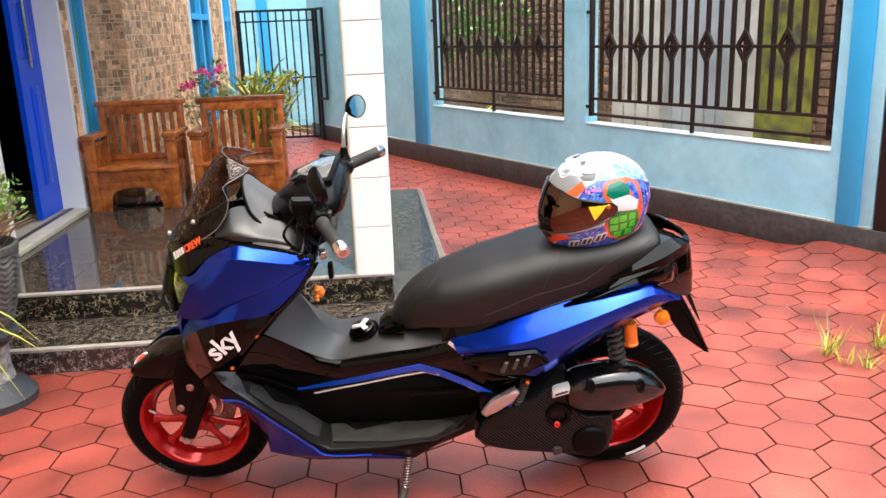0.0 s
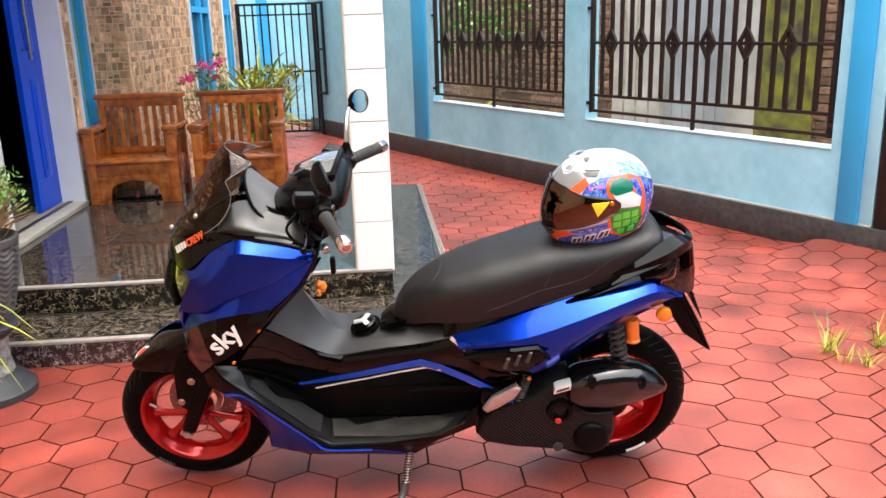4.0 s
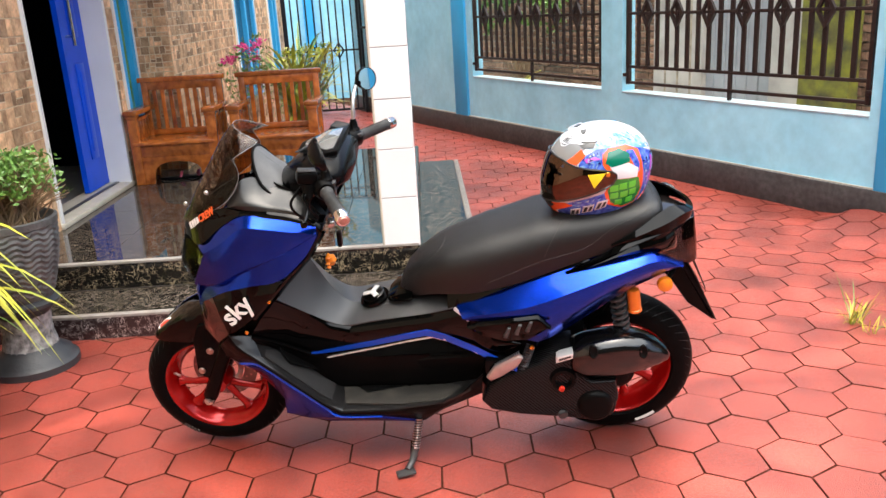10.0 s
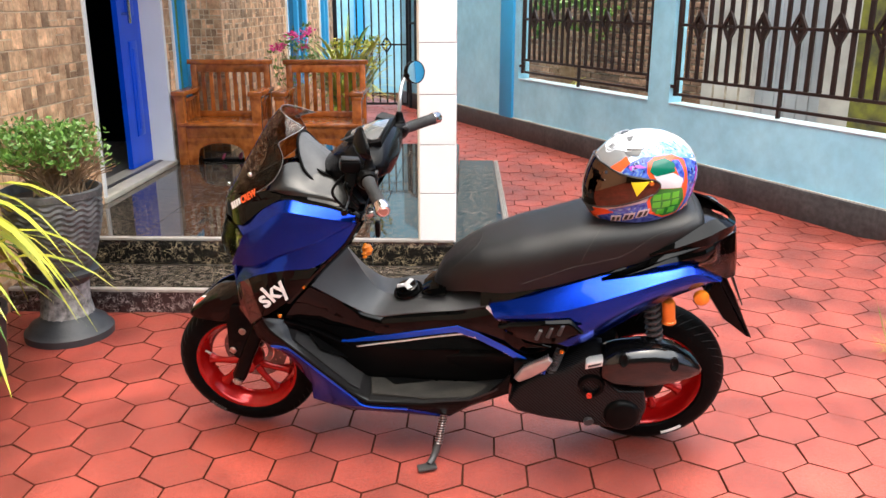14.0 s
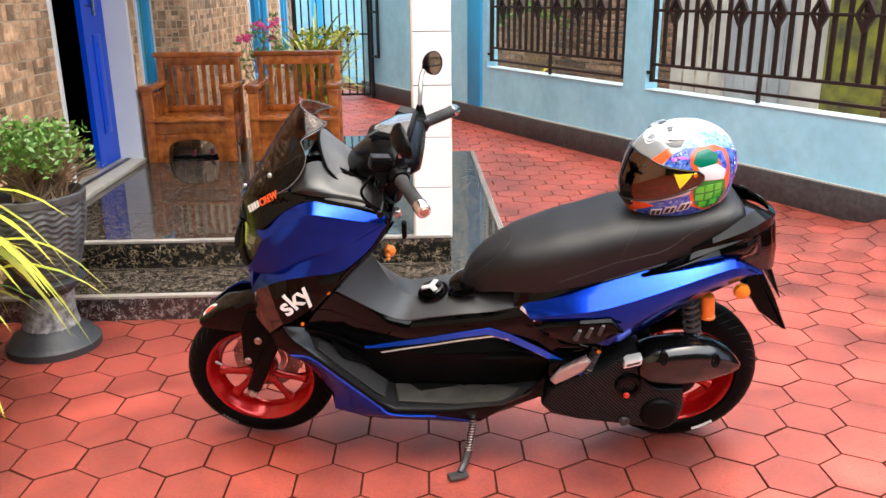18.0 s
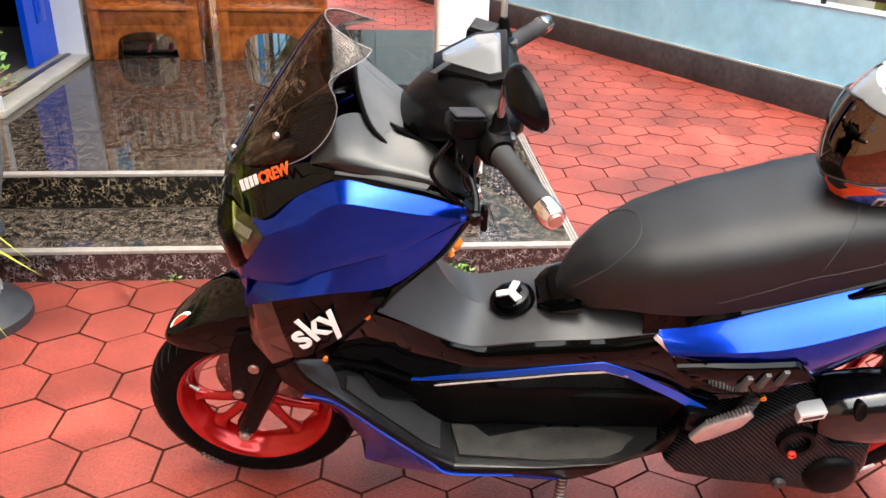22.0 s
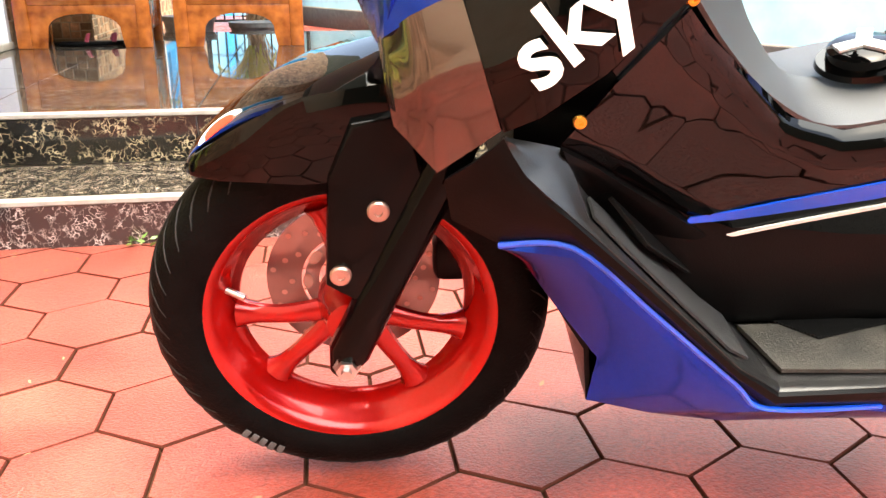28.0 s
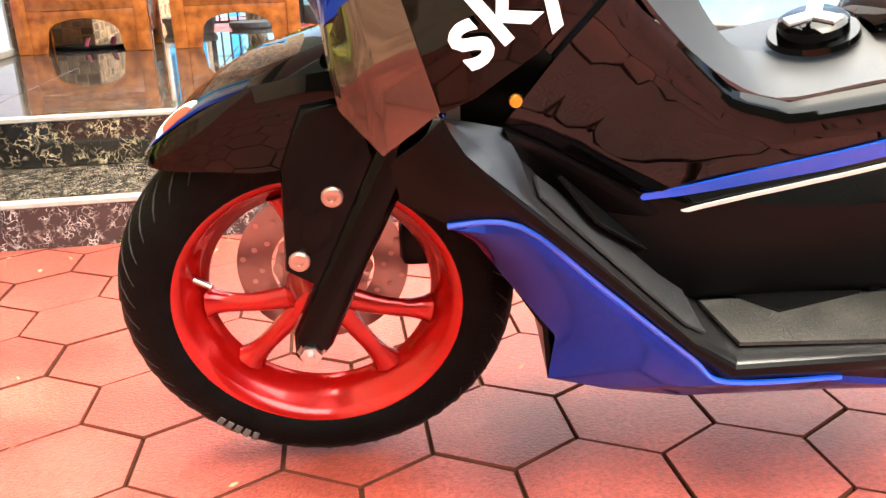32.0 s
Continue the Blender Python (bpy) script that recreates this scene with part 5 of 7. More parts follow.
bmesh.ops.solidify(bm, geom=list(bm.faces), thickness=0.003)
screen = part("windscreen", bm, "smoked", scooter, "tall smoked plastic windscreen", angle=60)
part("screen_edge", tube(edge, 0.0007, 6), "screen_edge", screen)
for s in (-1, 1):
    for sx, sz, sy in ((0.186, 0.978, 0.125), (0.098, 0.924, 0.072)):
        screw("screen_bolt", (sx - 0.008, s * (sy + 0.002), sz), 0.006, "steel", screen, (-0.55, s * 0.8, 0.15), 0.006)


# ---- side panels, floor boards and tunnel ----
SKIRT_T = [(0.177, -0.193, 0.54), (0.185, -0.197, 0.525), (0.197, -0.2, 0.507), (0.232, -0.202, 0.475), (0.318, -0.2025, 0.397), (0.43, -0.2, 0.289), (0.482, -0.196, 0.252), (0.66, -0.199, 0.256), (0.8, -0.204, 0.28), (0.86, -0.201, 0.31), (0.925, -0.19, 0.375)]
SKIRT_B = [(0.13, -0.158, 0.485), (0.138, -0.153, 0.442), (0.182, -0.166, 0.422), (0.248, -0.19, 0.431), (0.33, -0.195, 0.36), (0.43, -0.194, 0.268), (0.475, -0.193, 0.23), (0.605, -0.188, 0.223), (0.735, -0.172, 0.19), (0.8, -0.172, 0.235), (0.915, -0.175, 0.29)]
skin("side_skirt", SKIRT_T, SKIRT_B, "matte", label="matte black side skirt", profile=((0, 0), (0.12, 0.004), (0.5, 0.006), (1, 0)), thick=0.008, angle=30)
skin("ramp_lip", [(0.177, -0.192, 0.541), (0.205, -0.178, 0.53), (0.233, -0.166, 0.519), (0.247, -0.174, 0.494), (0.26, -0.187, 0.459), (0.338, -0.188, 0.38), (0.432, -0.187, 0.289), (0.486, -0.184, 0.256), (0.66, -0.188, 0.258), (0.8, -0.194, 0.282), (0.88, -0.19, 0.32)], [(0.1775, -0.194, 0.54), (0.185, -0.197, 0.526), (0.197, -0.2, 0.508), (0.214, -0.2025, 0.492), (0.232, -0.2025, 0.476), (0.318, -0.203, 0.398), (0.43, -0.2005, 0.29), (0.482, -0.1965, 0.253), (0.66, -0.1995, 0.257), (0.8, -0.2045, 0.281), (0.88, -0.2, 0.322)], "matte_worn", label="scuffed matte lip of the foot well", profile=((0, 0), (0.5, 0.003), (1, 0)), thick=0.004, angle=30)
RAMP_IN = [(0.247, -0.172, 0.492), (0.264, -0.14, 0.466), (0.286, -0.115, 0.434), (0.35, -0.094, 0.37), (0.413, -0.08, 0.311), (0.479, -0.078, 0.257)]
RAMP_OUT = [(0.25, -0.178, 0.484), (0.264, -0.185, 0.452), (0.295, -0.186, 0.421), (0.35, -0.186, 0.366), (0.425, -0.185, 0.292), (0.486, -0.184, 0.253)]
skin("ramp", RAMP_IN, RAMP_OUT, "foot_plastic_lit", label="sloping foot ramp")
RI, RO = [Vector(p) for p in RAMP_IN[1:]], [Vector(p) for p in RAMP_OUT[1:]]
up = Vector((0.004, 0, 0.004))
skin("ramp_mat", [p.lerp(q, f) + up for p, q, f in zip(RI, RO, (0.35, 0.14, 0.12, 0.12))] + [RI[3].lerp(RI[4], 0.5).lerp(RO[3].lerp(RO[4], 0.5), 0.14) + up], [p.lerp(q, 0.93) + up for p, q in zip(RI[:4], RO[:4])] + [RI[3].lerp(RI[4], 0.4).lerp(RO[3].lerp(RO[4], 0.4), 0.9) + up], "foot_rubber_ramp", label="black rubber foot mat", thick=0.003)
skin("floor_board", [(0.478, -0.076, 0.256), (0.66, -0.077, 0.254), (0.8, -0.09, 0.264), (0.905, -0.13, 0.308)], [(0.484, -0.192, 0.25), (0.66, -0.196, 0.254), (0.8, -0.202, 0.278), (0.885, -0.2, 0.322)], "foot_plastic_lit", label="flat foot board")
skin("floor_mat", [(0.475, -0.094, 0.263), (0.67, -0.095, 0.261), (0.79, -0.103, 0.271), (0.868, -0.152, 0.298)], [(0.493, -0.172, 0.2595), (0.67, -0.183, 0.26), (0.79, -0.187, 0.276), (0.872, -0.164, 0.3)], "foot_rubber_worn", label="worn black rubber foot mat", thick=0.005, profile=((0, 0.001), (1, 0.001)))
# toothed grip patches: a dark wedge on each mat with a row of fine teeth along its edge
for a, c, b, up in (((0.509, -0.084, 0.266), (0.556, -0.126, 0.2655), (0.665, -0.097, 0.266), 0.007), ((0.295, -0.126, 0.447), (0.331, -0.152, 0.406), (0.405, -0.096, 0.337), 0.008)):
    a, b, c = Vector(a), Vector(b), Vector(c)
    nrm = (b - a).cross(c - a).normalized()
    nrm = nrm if nrm.z > 0 else -nrm
    bm = bmesh.new()
    lo = [bm.verts.new(p) for p in (a, c, b)]
    hi = [bm.verts.new(p + nrm * up * 0.6) for p in (a, c, b)]
    bm.faces.new(hi)
    for k in range(3):
        bm.faces.new((lo[k], lo[(k + 1) % 3], hi[(k + 1) % 3], hi[k]))
    patch = part("grip_patch", bm, "rib_black", scooter, "ribbed dark grip patch")
    bm = bmesh.new()
    for k in range(44):
        f = (k + 0.5) / 44
        base_ = a.lerp(b, f)
        foot = a.lerp(c, f / 0.36) if f < 0.36 else c.lerp(b, (f - 0.36) / 0.64)
        tip = foot + (foot - base_).normalized() * 0.0022 if (foot - base_).length > 1e-4 else foot
        tube([base_ + nrm * up * 0.5, tip + nrm * up * 0.5], [0.0009, 0.0007], 4, bm)
    part("grip_teeth", bm, "foot_rubber", patch)["kind"] = "stuff"
for bx in (0.52, 0.6, 0.68, 0.74):
    part("mat_clip", box(bx, bx + 0.012, -0.092, -0.083, 0.262, 0.27, 0.002), "matte", scooter)
WELL_T = [(0.233, -0.166, 0.521), (0.271, -0.145, 0.496), (0.311, -0.125, 0.466), (0.402, -0.099, 0.405), (0.482, -0.079, 0.352), (0.56, -0.084, 0.358), (0.7, -0.092, 0.376), (0.86, -0.119, 0.403), (0.94, -0.154, 0.43)]
skin("tunnel_skirt", WELL_T, [(0.247, -0.17, 0.492), (0.264, -0.139, 0.466), (0.286, -0.113, 0.434), (0.38, -0.085, 0.342), (0.478, -0.077, 0.256), (0.55, -0.077, 0.255), (0.66, -0.078, 0.254), (0.8, -0.091, 0.264), (0.91, -0.13, 0.31)], "matte", label="matte black lower tunnel", profile=((0, -0.008), (0.1, 0.006), (0.3, 0.006), (0.7, 0.0), (1, 0)), angle=40)
SIDE_T = [(0.322, -0.18, 0.65), (0.355, -0.158, 0.617), (0.405, -0.135, 0.578), (0.465, -0.118, 0.528), (0.525, -0.113, 0.513), (0.6, -0.115, 0.526), (0.69, -0.121, 0.541), (0.78, -0.13, 0.558), (0.866, -0.142, 0.586)]
SIDE_P = ((0, 0), (0.05, 0.012), (0.12, 0.021), (0.24, 0.026), (0.4, 0.023), (0.7, 0.014), (0.9, 0.009), (1, -0.004))
SIDE_F = (0.1, 0.25, 0.4, 0.65, 0.9, 1, 1, 1, 0.7)
skin("tunnel_side", SIDE_T, WELL_T, "gloss", label="gloss black tunnel side", profile=SIDE_P, fade=SIDE_F, cols=4, rows=3)


def on_side(x, z, lift):
    """The point of the tunnel's gloss side at a given length and height, lifted a little off it."""
    best = None
    for k in range(161):
        q = k / 20
        i = min(int(q), 7)
        a = Vector(SIDE_T[i]).lerp(Vector(SIDE_T[i + 1]), q - i)
        b = Vector(WELL_T[i]).lerp(Vector(WELL_T[i + 1]), q - i)
        sh = max(0.0, min(1.0, (a.z - z) / (a.z - b.z)))
        p = a.lerp(b, sh)
        if best is None or abs(p.x - x) < best[0]:
            o = next(lerp(o0, o1, (sh - s0) / (s1 - s0)) for (s0, o0), (s1, o1) in zip(SIDE_P, SIDE_P[1:]) if sh <= s1)
            best = (abs(p.x - x), p.y - o * lerp(SIDE_F[i], SIDE_F[i + 1], q - i))
    return (x, best[1] - lift, z)


# the stripe's upper edge: length, height, width of the blue
ST = [(0.392, 0.412, 0.006), (0.44, 0.424, 0.011), (0.49, 0.438, 0.015), (0.58, 0.462, 0.019), (0.68, 0.49, 0.02), (0.763, 0.514, 0.021), (0.822, 0.493, 0.021)]
BACK = [(0.91, -0.166, 0.456), (1.0, -0.193, 0.418), (1.03, -0.199, 0.407)]
skin("blue_stripe", [on_side(x, z, 0.003) for x, z, w in ST] + BACK, [on_side(x - 0.005, z - 1.25 * w, 0.003) for x, z, w in ST] + [(x - 0.004, y - 0.0005, z - 0.02) for x, y, z in BACK], "blue_gloss", label="blue stripe", thick=0.002)
skin("white_stripe", [on_side(x + 0.018, z - 0.029, 0.003) for x, z, w in ST] + [(x + 0.018, y, z - 0.029) for x, y, z in BACK[:2]], [on_side(x + 0.016, z - 0.035, 0.003) for x, z, w in ST] + [(x + 0.017, y, z - 0.0335) for x, y, z in BACK[:2]], "white_paint", label="thin white stripe", thick=0.002)
skin("tunnel_top", [(0.385, 0.0, 0.73), (0.43, 0.0, 0.645), (0.468, 0.0, 0.578), (0.52, 0.0, 0.53), (0.6, 0.0, 0.536), (0.66, 0.0, 0.572), (0.74, 0.0, 0.585), (0.87, 0.0, 0.6)], [(0.33, -0.178, 0.655), (0.38, -0.147, 0.602), (0.44, -0.125, 0.55), (0.51, -0.116, 0.517), (0.6, -0.117, 0.53), (0.68, -0.121, 0.542), (0.76, -0.129, 0.556), (0.87, -0.144, 0.589)], "matte_grey", label="matte grey tunnel cover", curved=True, rows=4)
cap = part("fuel_cap", moved(lathe([(0, 0.016), (0.03, 0.016), (0.036, 0.012), (0.037, 0.0), (0.046, 0.0), (0.048, -0.006)], 32), Matrix.Translation((0.592, -0.005, 0.55)) @ pose(0, 0, 0, 6, -14, 0)), "gloss", scooter, "black round fuel cap")
bm = bmesh.new()
for k in range(3):
    a = radians(90 + 120 * k)
    moved_b = box(-0.008, 0.008, 0.0, 0.03, 0.0, 0.0045, 0.001)
    moved(moved_b, Matrix.Rotation(a, 4, "Z"))
    tmp = bpy.data.meshes.new("tmp")
    moved_b.to_mesh(tmp)
    moved_b.free()
    bm.from_mesh(tmp)
    bpy.data.meshes.remove(tmp)
part("cap_grip", moved(bm, Matrix.Translation((0.592, -0.005, 0.55)) @ pose(0, 0, 0, 6, -14, 0) @ Matrix.Translation((0, 0, 0.0155))), "silver", cap, "silver three-armed grip")
part("cap_surround", loft([((0.64, -0.0, 0.558), 0.045, 0.006, Y, Z), ((0.665, 0, 0.572), 0.075, 0.012, Y, Z), ((0.72, 0, 0.585), 0.09, 0.018, Y, Z)], 16), "gloss", scooter)

# lower blue belly and keel
skin("blue_belly", [(0.182, -0.164, 0.42), (0.248, -0.188, 0.429), (0.33, -0.193, 0.358), (0.43, -0.192, 0.266), (0.475, -0.191, 0.228), (0.605, -0.186, 0.221), (0.735, -0.17, 0.189)], [(0.205, -0.15, 0.4), (0.248, -0.143, 0.335), (0.296, -0.156, 0.275), (0.292, -0.15, 0.213), (0.36, -0.16, 0.2), (0.444, -0.166, 0.189), (0.6, -0.16, 0.18)], "blue", label="dark blue belly panel", profile=((0, 0), (0.12, 0.006), (0.3, 0.006), (1, 0)), cols=5, angle=25)
part("belly_line", tube(smooth_line([(x, y - 0.003, z) for x, y, z in SKIRT_B[2:8]], 5), 0.0032, 6), "bright_blue", scooter, "bright blue pinstripe")
skin("keel", [(0.205, -0.148, 0.4), (0.248, -0.141, 0.335), (0.285, -0.14, 0.275), (0.292, -0.148, 0.212), (0.444, -0.164, 0.188), (0.62, -0.16, 0.18), (0.735, -0.17, 0.188), (0.8, -0.17, 0.232), (0.92, -0.172, 0.29)], [(0.215, -0.0, 0.4), (0.255, 0.0, 0.335), (0.28, 0.0, 0.27), (0.3, 0.0, 0.21), (0.444, 0.0, 0.18), (0.62, 0.0, 0.172), (0.735, 0.0, 0.175), (0.8, 0.0, 0.2), (0.92, 0.0, 0.26)], "matte", label="black belly keel", thick=0.006)
part("inner_frame", box(0.3, 1.1, -0.1, 0.1, 0.26, 0.5, 0.03), "matte", scooter)
part("radiator_box", loft([((0.2, 0, 0.5), 0.11, 0.09, Y, Z), ((0.3, 0, 0.48), 0.13, 0.1, Y, Z)], 16), "matte", scooter)

# ---- seat ----
SEAT = [(0.678, 0.016, 0.574, 0.592), (0.69, 0.036, 0.572, 0.626), (0.71, 0.058, 0.574, 0.662), (0.745, 0.086, 0.586, 0.695), (0.79, 0.112, 0.606, 0.722), (0.83, 0.131, 0.613, 0.742), (0.9, 0.147, 0.62, 0.768), (0.95, 0.153, 0.63, 0.786), (1.03, 0.157, 0.652, 0.808), (1.1, 0.157, 0.676, 0.832), (1.18, 0.154, 0.705, 0.85), (1.27, 0.149, 0.736, 0.86), (1.35, 0.141, 0.766, 0.872), (1.405, 0.13, 0.794, 0.879), (1.44, 0.11, 0.813, 0.873), (1.458, 0.07, 0.823, 0.853)]


def seat_at(x, a):
    """A point on the seat's skin: a runs over it from the left edge (0) to the right (1)."""
    i = max(j for j in range(len(SEAT) - 1) if SEAT[j][0] <= x + 1e-9)
    p, q = SEAT[i], SEAT[i + 1]
    f = (x - p[0]) / (q[0] - p[0])
    w, zb, zt = (lerp(p[k], q[k], f) for k in (1, 2, 3))
    t = math.pi * (1 - a)
    c, s = math.cos(t), math.sin(t)
    return Vector((x, w * math.copysign(abs(c) ** 0.5, c), zb + (zt - zb) * abs(s) ** 0.52))


bm = bmesh.new()
rings = []
for i in range(len(SEAT) - 1):
    for k in range(3):
        x = lerp(SEAT[i][0], SEAT[i + 1][0], k / 3)
        rings.append([bm.verts.new(seat_at(x, j / 24)) for j in range(25)])
for a, b in zip(rings, rings[1:]):
    for k in range(24):
        bm.faces.new((a[k], a[k + 1], b[k + 1], b[k]))
    bm.faces.new((a[0], b[0], b[24], a[24]))
bm.faces.new(rings[0])
bm.faces.new(rings[-1])
for _ in range(2):
    bmesh.ops.smooth_vert(bm, verts=[v for v in bm.verts if 0.69 < v.co.x < 1.44], factor=0.5, use_axis_x=False, use_axis_y=False, use_axis_z=True)
seat = part("seat", bm, "seat", scooter, "black vinyl saddle with grey stitching", angle=55)


def seam(x0, x1, a0, a1, n=40, bend=0.0, r=0.0009):
    for s in (0, 1):
        pts = []
        for k in range(n + 1):
            f = k / n
            a = lerp(a0, a1, f)
            p = seat_at(lerp(x0, x1, f) + bend * math.sin(math.pi * f), 1 - a if s else a)
            p.z += 0.0006
            pts.append(p)
        part("seam", tube(pts, r, 5), "thread", seat)


seam(0.7, 0.826, 0.1, 0.5, bend=0.01, r=0.0007)
seam(1.115, 1.19, 0.06, 0.5, bend=0.006, r=0.0007)
for s in (0, 1):
    low = smooth_line([Vector((x, a, 0)) for x, a in ((0.95, 0.02), (1.087, 0.045), (1.16, 0.04), (1.24, 0.05), (1.318, 0.15), (1.39, 0.2), (1.42, 0.3), (1.43, 0.5))], 8)
    pts = [seat_at(v.x, 1 - v.y if s else v.y) + Vector((0, 0, 0.0006)) for v in low]
    part("seam", tube(pts, 0.0006, 5), "thread", seat)

# ---- tail ----
skin("under_seat", [(0.83, -0.137, 0.575), (0.87, -0.144, 0.588), (0.98, -0.16, 0.645), (1.09, -0.158, 0.682), (1.24, -0.152, 0.728)], [(0.83, -0.122, 0.62), (0.87, -0.13, 0.635), (0.98, -0.14, 0.665), (1.09, -0.14, 0.7), (1.24, -0.135, 0.75)], "gloss", thick=0.005)
TT = [(0.858, -0.144, 0.588), (0.98, -0.16, 0.632), (1.087, -0.166, 0.668), (1.239, -0.158, 0.718), (1.36, -0.142, 0.747), (1.425, -0.13, 0.748), (1.515, -0.098, 0.682)]
TM = [(0.872, -0.178, 0.57), (0.985, -0.212, 0.604), (1.09, -0.222, 0.632), (1.24, -0.213, 0.684), (1.36, -0.188, 0.718), (1.43, -0.162, 0.724), (1.516, -0.1, 0.68)]
TB = [(0.89, -0.154, 0.55), (1.0, -0.174, 0.52), (1.058, -0.18, 0.487), (1.13, -0.178, 0.492), (1.329, -0.15, 0.612), (1.43, -0.13, 0.655), (1.512, -0.098, 0.672)]
facets("tail_panel", [[(x, y + 0.035, z + 0.022) for x, y, z in TT], TT, TM, [((3 * a[0] + 2 * b[0]) / 5, (3 * a[1] + 2 * b[1]) / 5 - 0.012, (3 * a[2] + 2 * b[2]) / 5) for a, b in zip(TM, TB)], TB], "blue", label="candy blue tail panel", n=6, bulge=0.002)
vent = skin("vent_panel", [(0.886, -0.18, 0.556), (0.95, -0.198, 0.577), (1.015, -0.21, 0.591), (1.09, -0.212, 0.6), (1.128, -0.208, 0.562)], [(0.89, -0.176, 0.545), (0.93, -0.186, 0.523), (0.995, -0.194, 0.508), (1.062, -0.2, 0.514), (1.126, -0.206, 0.558)], "gloss", label="gloss black vent panel", profile=((0, 0.014), (0.1, 0.024), (0.5, 0.03), (1, 0.02)))
for k in range(3):
    x = 0.992 + k * 0.031
    z = 0.537 + k * 0.009
    part("vent_slot", prism([(x, z), (x + 0.012, z + 0.03), (x + 0.021, z + 0.031), (x + 0.01, z - 0.002)], -0.2425, -0.22, "y", 0.001), "dark_grey", vent)
skin("side_cover", [(0.76, -0.131, 0.548), (0.862, -0.146, 0.584), (0.9, -0.156, 0.548), (0.96, -0.174, 0.5), (1.05, -0.18, 0.487)], [(0.76, -0.105, 0.386), (0.86, -0.125, 0.405), (0.94, -0.166, 0.435), (0.98, -0.178, 0.447), (1.02, -0.184, 0.462)], "gloss", label="gloss black side cover", profile=((0, 0), (0.4, 0.008), (1, 0)))
skin("silver_tip", [(0.852, -0.152, 0.592), (0.893, -0.163, 0.556)], [(0.847, -0.152, 0.584), (0.889, -0.163, 0.547)], "silver", label="silver corner trim", profile=((0, 0.004), (1, 0.004)))
skin("tail_fairing", [(1.17, -0.15, 0.7), (1.25, -0.152, 0.735), (1.33, -0.15, 0.778), (1.4, -0.142, 0.812), (1.45, -0.12, 0.83), (1.5, -0.07, 0.832)], [(1.18, -0.158, 0.695), (1.26, -0.162, 0.722), (1.34, -0.158, 0.744), (1.42, -0.146, 0.752), (1.465, -0.128, 0.752), (1.51, -0.08, 0.77)], "gloss", label="gloss black tail fairing", profile=((0, 0), (0.3, 0.014), (0.45, 0.006), (0.7, 0.012), (1, 0)), curved=True)
facets("rail_arm", [[(1.3, -0.146, 0.775), (1.37, -0.142, 0.815), (1.43, -0.118, 0.85), (1.475, -0.082, 0.858), (1.52, -0.05, 0.842), (1.535, -0.0, 0.836)], [(1.302, -0.15, 0.772), (1.375, -0.156, 0.804), (1.45, -0.138, 0.828), (1.505, -0.095, 0.836), (1.54, -0.055, 0.83), (1.552, -0.0, 0.826)], [(1.303, -0.15, 0.77), (1.385, -0.158, 0.797), (1.46, -0.138, 0.806), (1.513, -0.09, 0.81), (1.54, -0.05, 0.812), (1.55, -0.0, 0.812)]], "gloss", label="gloss black grab rail arm", thick=0.006, n=6, angle=25)
part("rail_deck", loft([((1.38, 0, 0.8), 0.125, 0.01, Y, Z), ((1.43, 0, 0.812), 0.115, 0.012, Y, Z), ((1.475, 0, 0.815), 0.085, 0.012, Y, Z), ((1.52, 0, 0.81), 0.045, 0.008, Y, Z)], 28, 3), "rail", scooter, "gloss black grab rail deck")
part("grab_handle", loft([((1.42, 0.125, 0.816), 0.012, 0.008, Y, Z), ((1.46, 0.142, 0.819), 0.018, 0.011, Y, Z), ((1.51, 0.148, 0.814), 0.017, 0.011, Y, Z), ((1.53, 0.144, 0.809), 0.008, 0.006, Y, Z)], 14), "rail", scooter, "gloss black grab handle")
skin("tail_lamp", [(1.435, -0.134, 0.765), (1.485, -0.112, 0.795), (1.528, -0.07, 0.802), (1.552, -0.035, 0.8), (1.558, 0.0, 0.8)], [(1.44, -0.132, 0.722), (1.5, -0.105, 0.69), (1.54, -0.075, 0.668), (1.568, -0.04, 0.662), (1.575, 0.0, 0.66)], "smoked_lens", label="smoked tail lamp lens", profile=((0, 0), (0.5, 0.014), (1, 0)), thick=0.004)
skin("lamp_reflector", [(1.445, -0.122, 0.762), (1.482, -0.1, 0.788), (1.522, -0.06, 0.795), (1.546, -0.028, 0.793), (1.55, 0.0, 0.793)], [(1.447, -0.121, 0.722), (1.496, -0.094, 0.695), (1.533, -0.066, 0.673), (1.56, -0.034, 0.668), (1.565, 0.0, 0.666)], "lamp_pale", label="pale tail lamp reflector", profile=((0, 0), (0.35, 0.012), (0.45, 0.002), (0.6, 0.012), (1, 0)))
part("tail_core", loft([((1.25, 0, 0.73), 0.11, 0.05, Y, Z), ((1.4, 0, 0.76), 0.09, 0.045, Y, Z), ((1.47, 0, 0.745), 0.06, 0.04, Y, Z)], 16), "matte", scooter)
tailguard = part("rear_mudguard", prism([(1.465, 0.67), (1.52, 0.668), (1.545, 0.64), (1.6, 0.54), (1.648, 0.435), (1.632, 0.44), (1.575, 0.485), (1.555, 0.5), (1.5, 0.585), (1.47, 0.62)], -0.035, 0.075, "y", 0.012), "matte", scooter, "black tail mudguard")
plate = part("number_plate", moved(box(-0.0015, 0.0015, -0.07, 0.1, -0.05, 0.05, 0.001), Matrix.Translation((1.58, 0.02, 0.61)) @ pose(0, 0, 0, 0, -22, 0)), "plate_black", scooter, "small dark number plate")
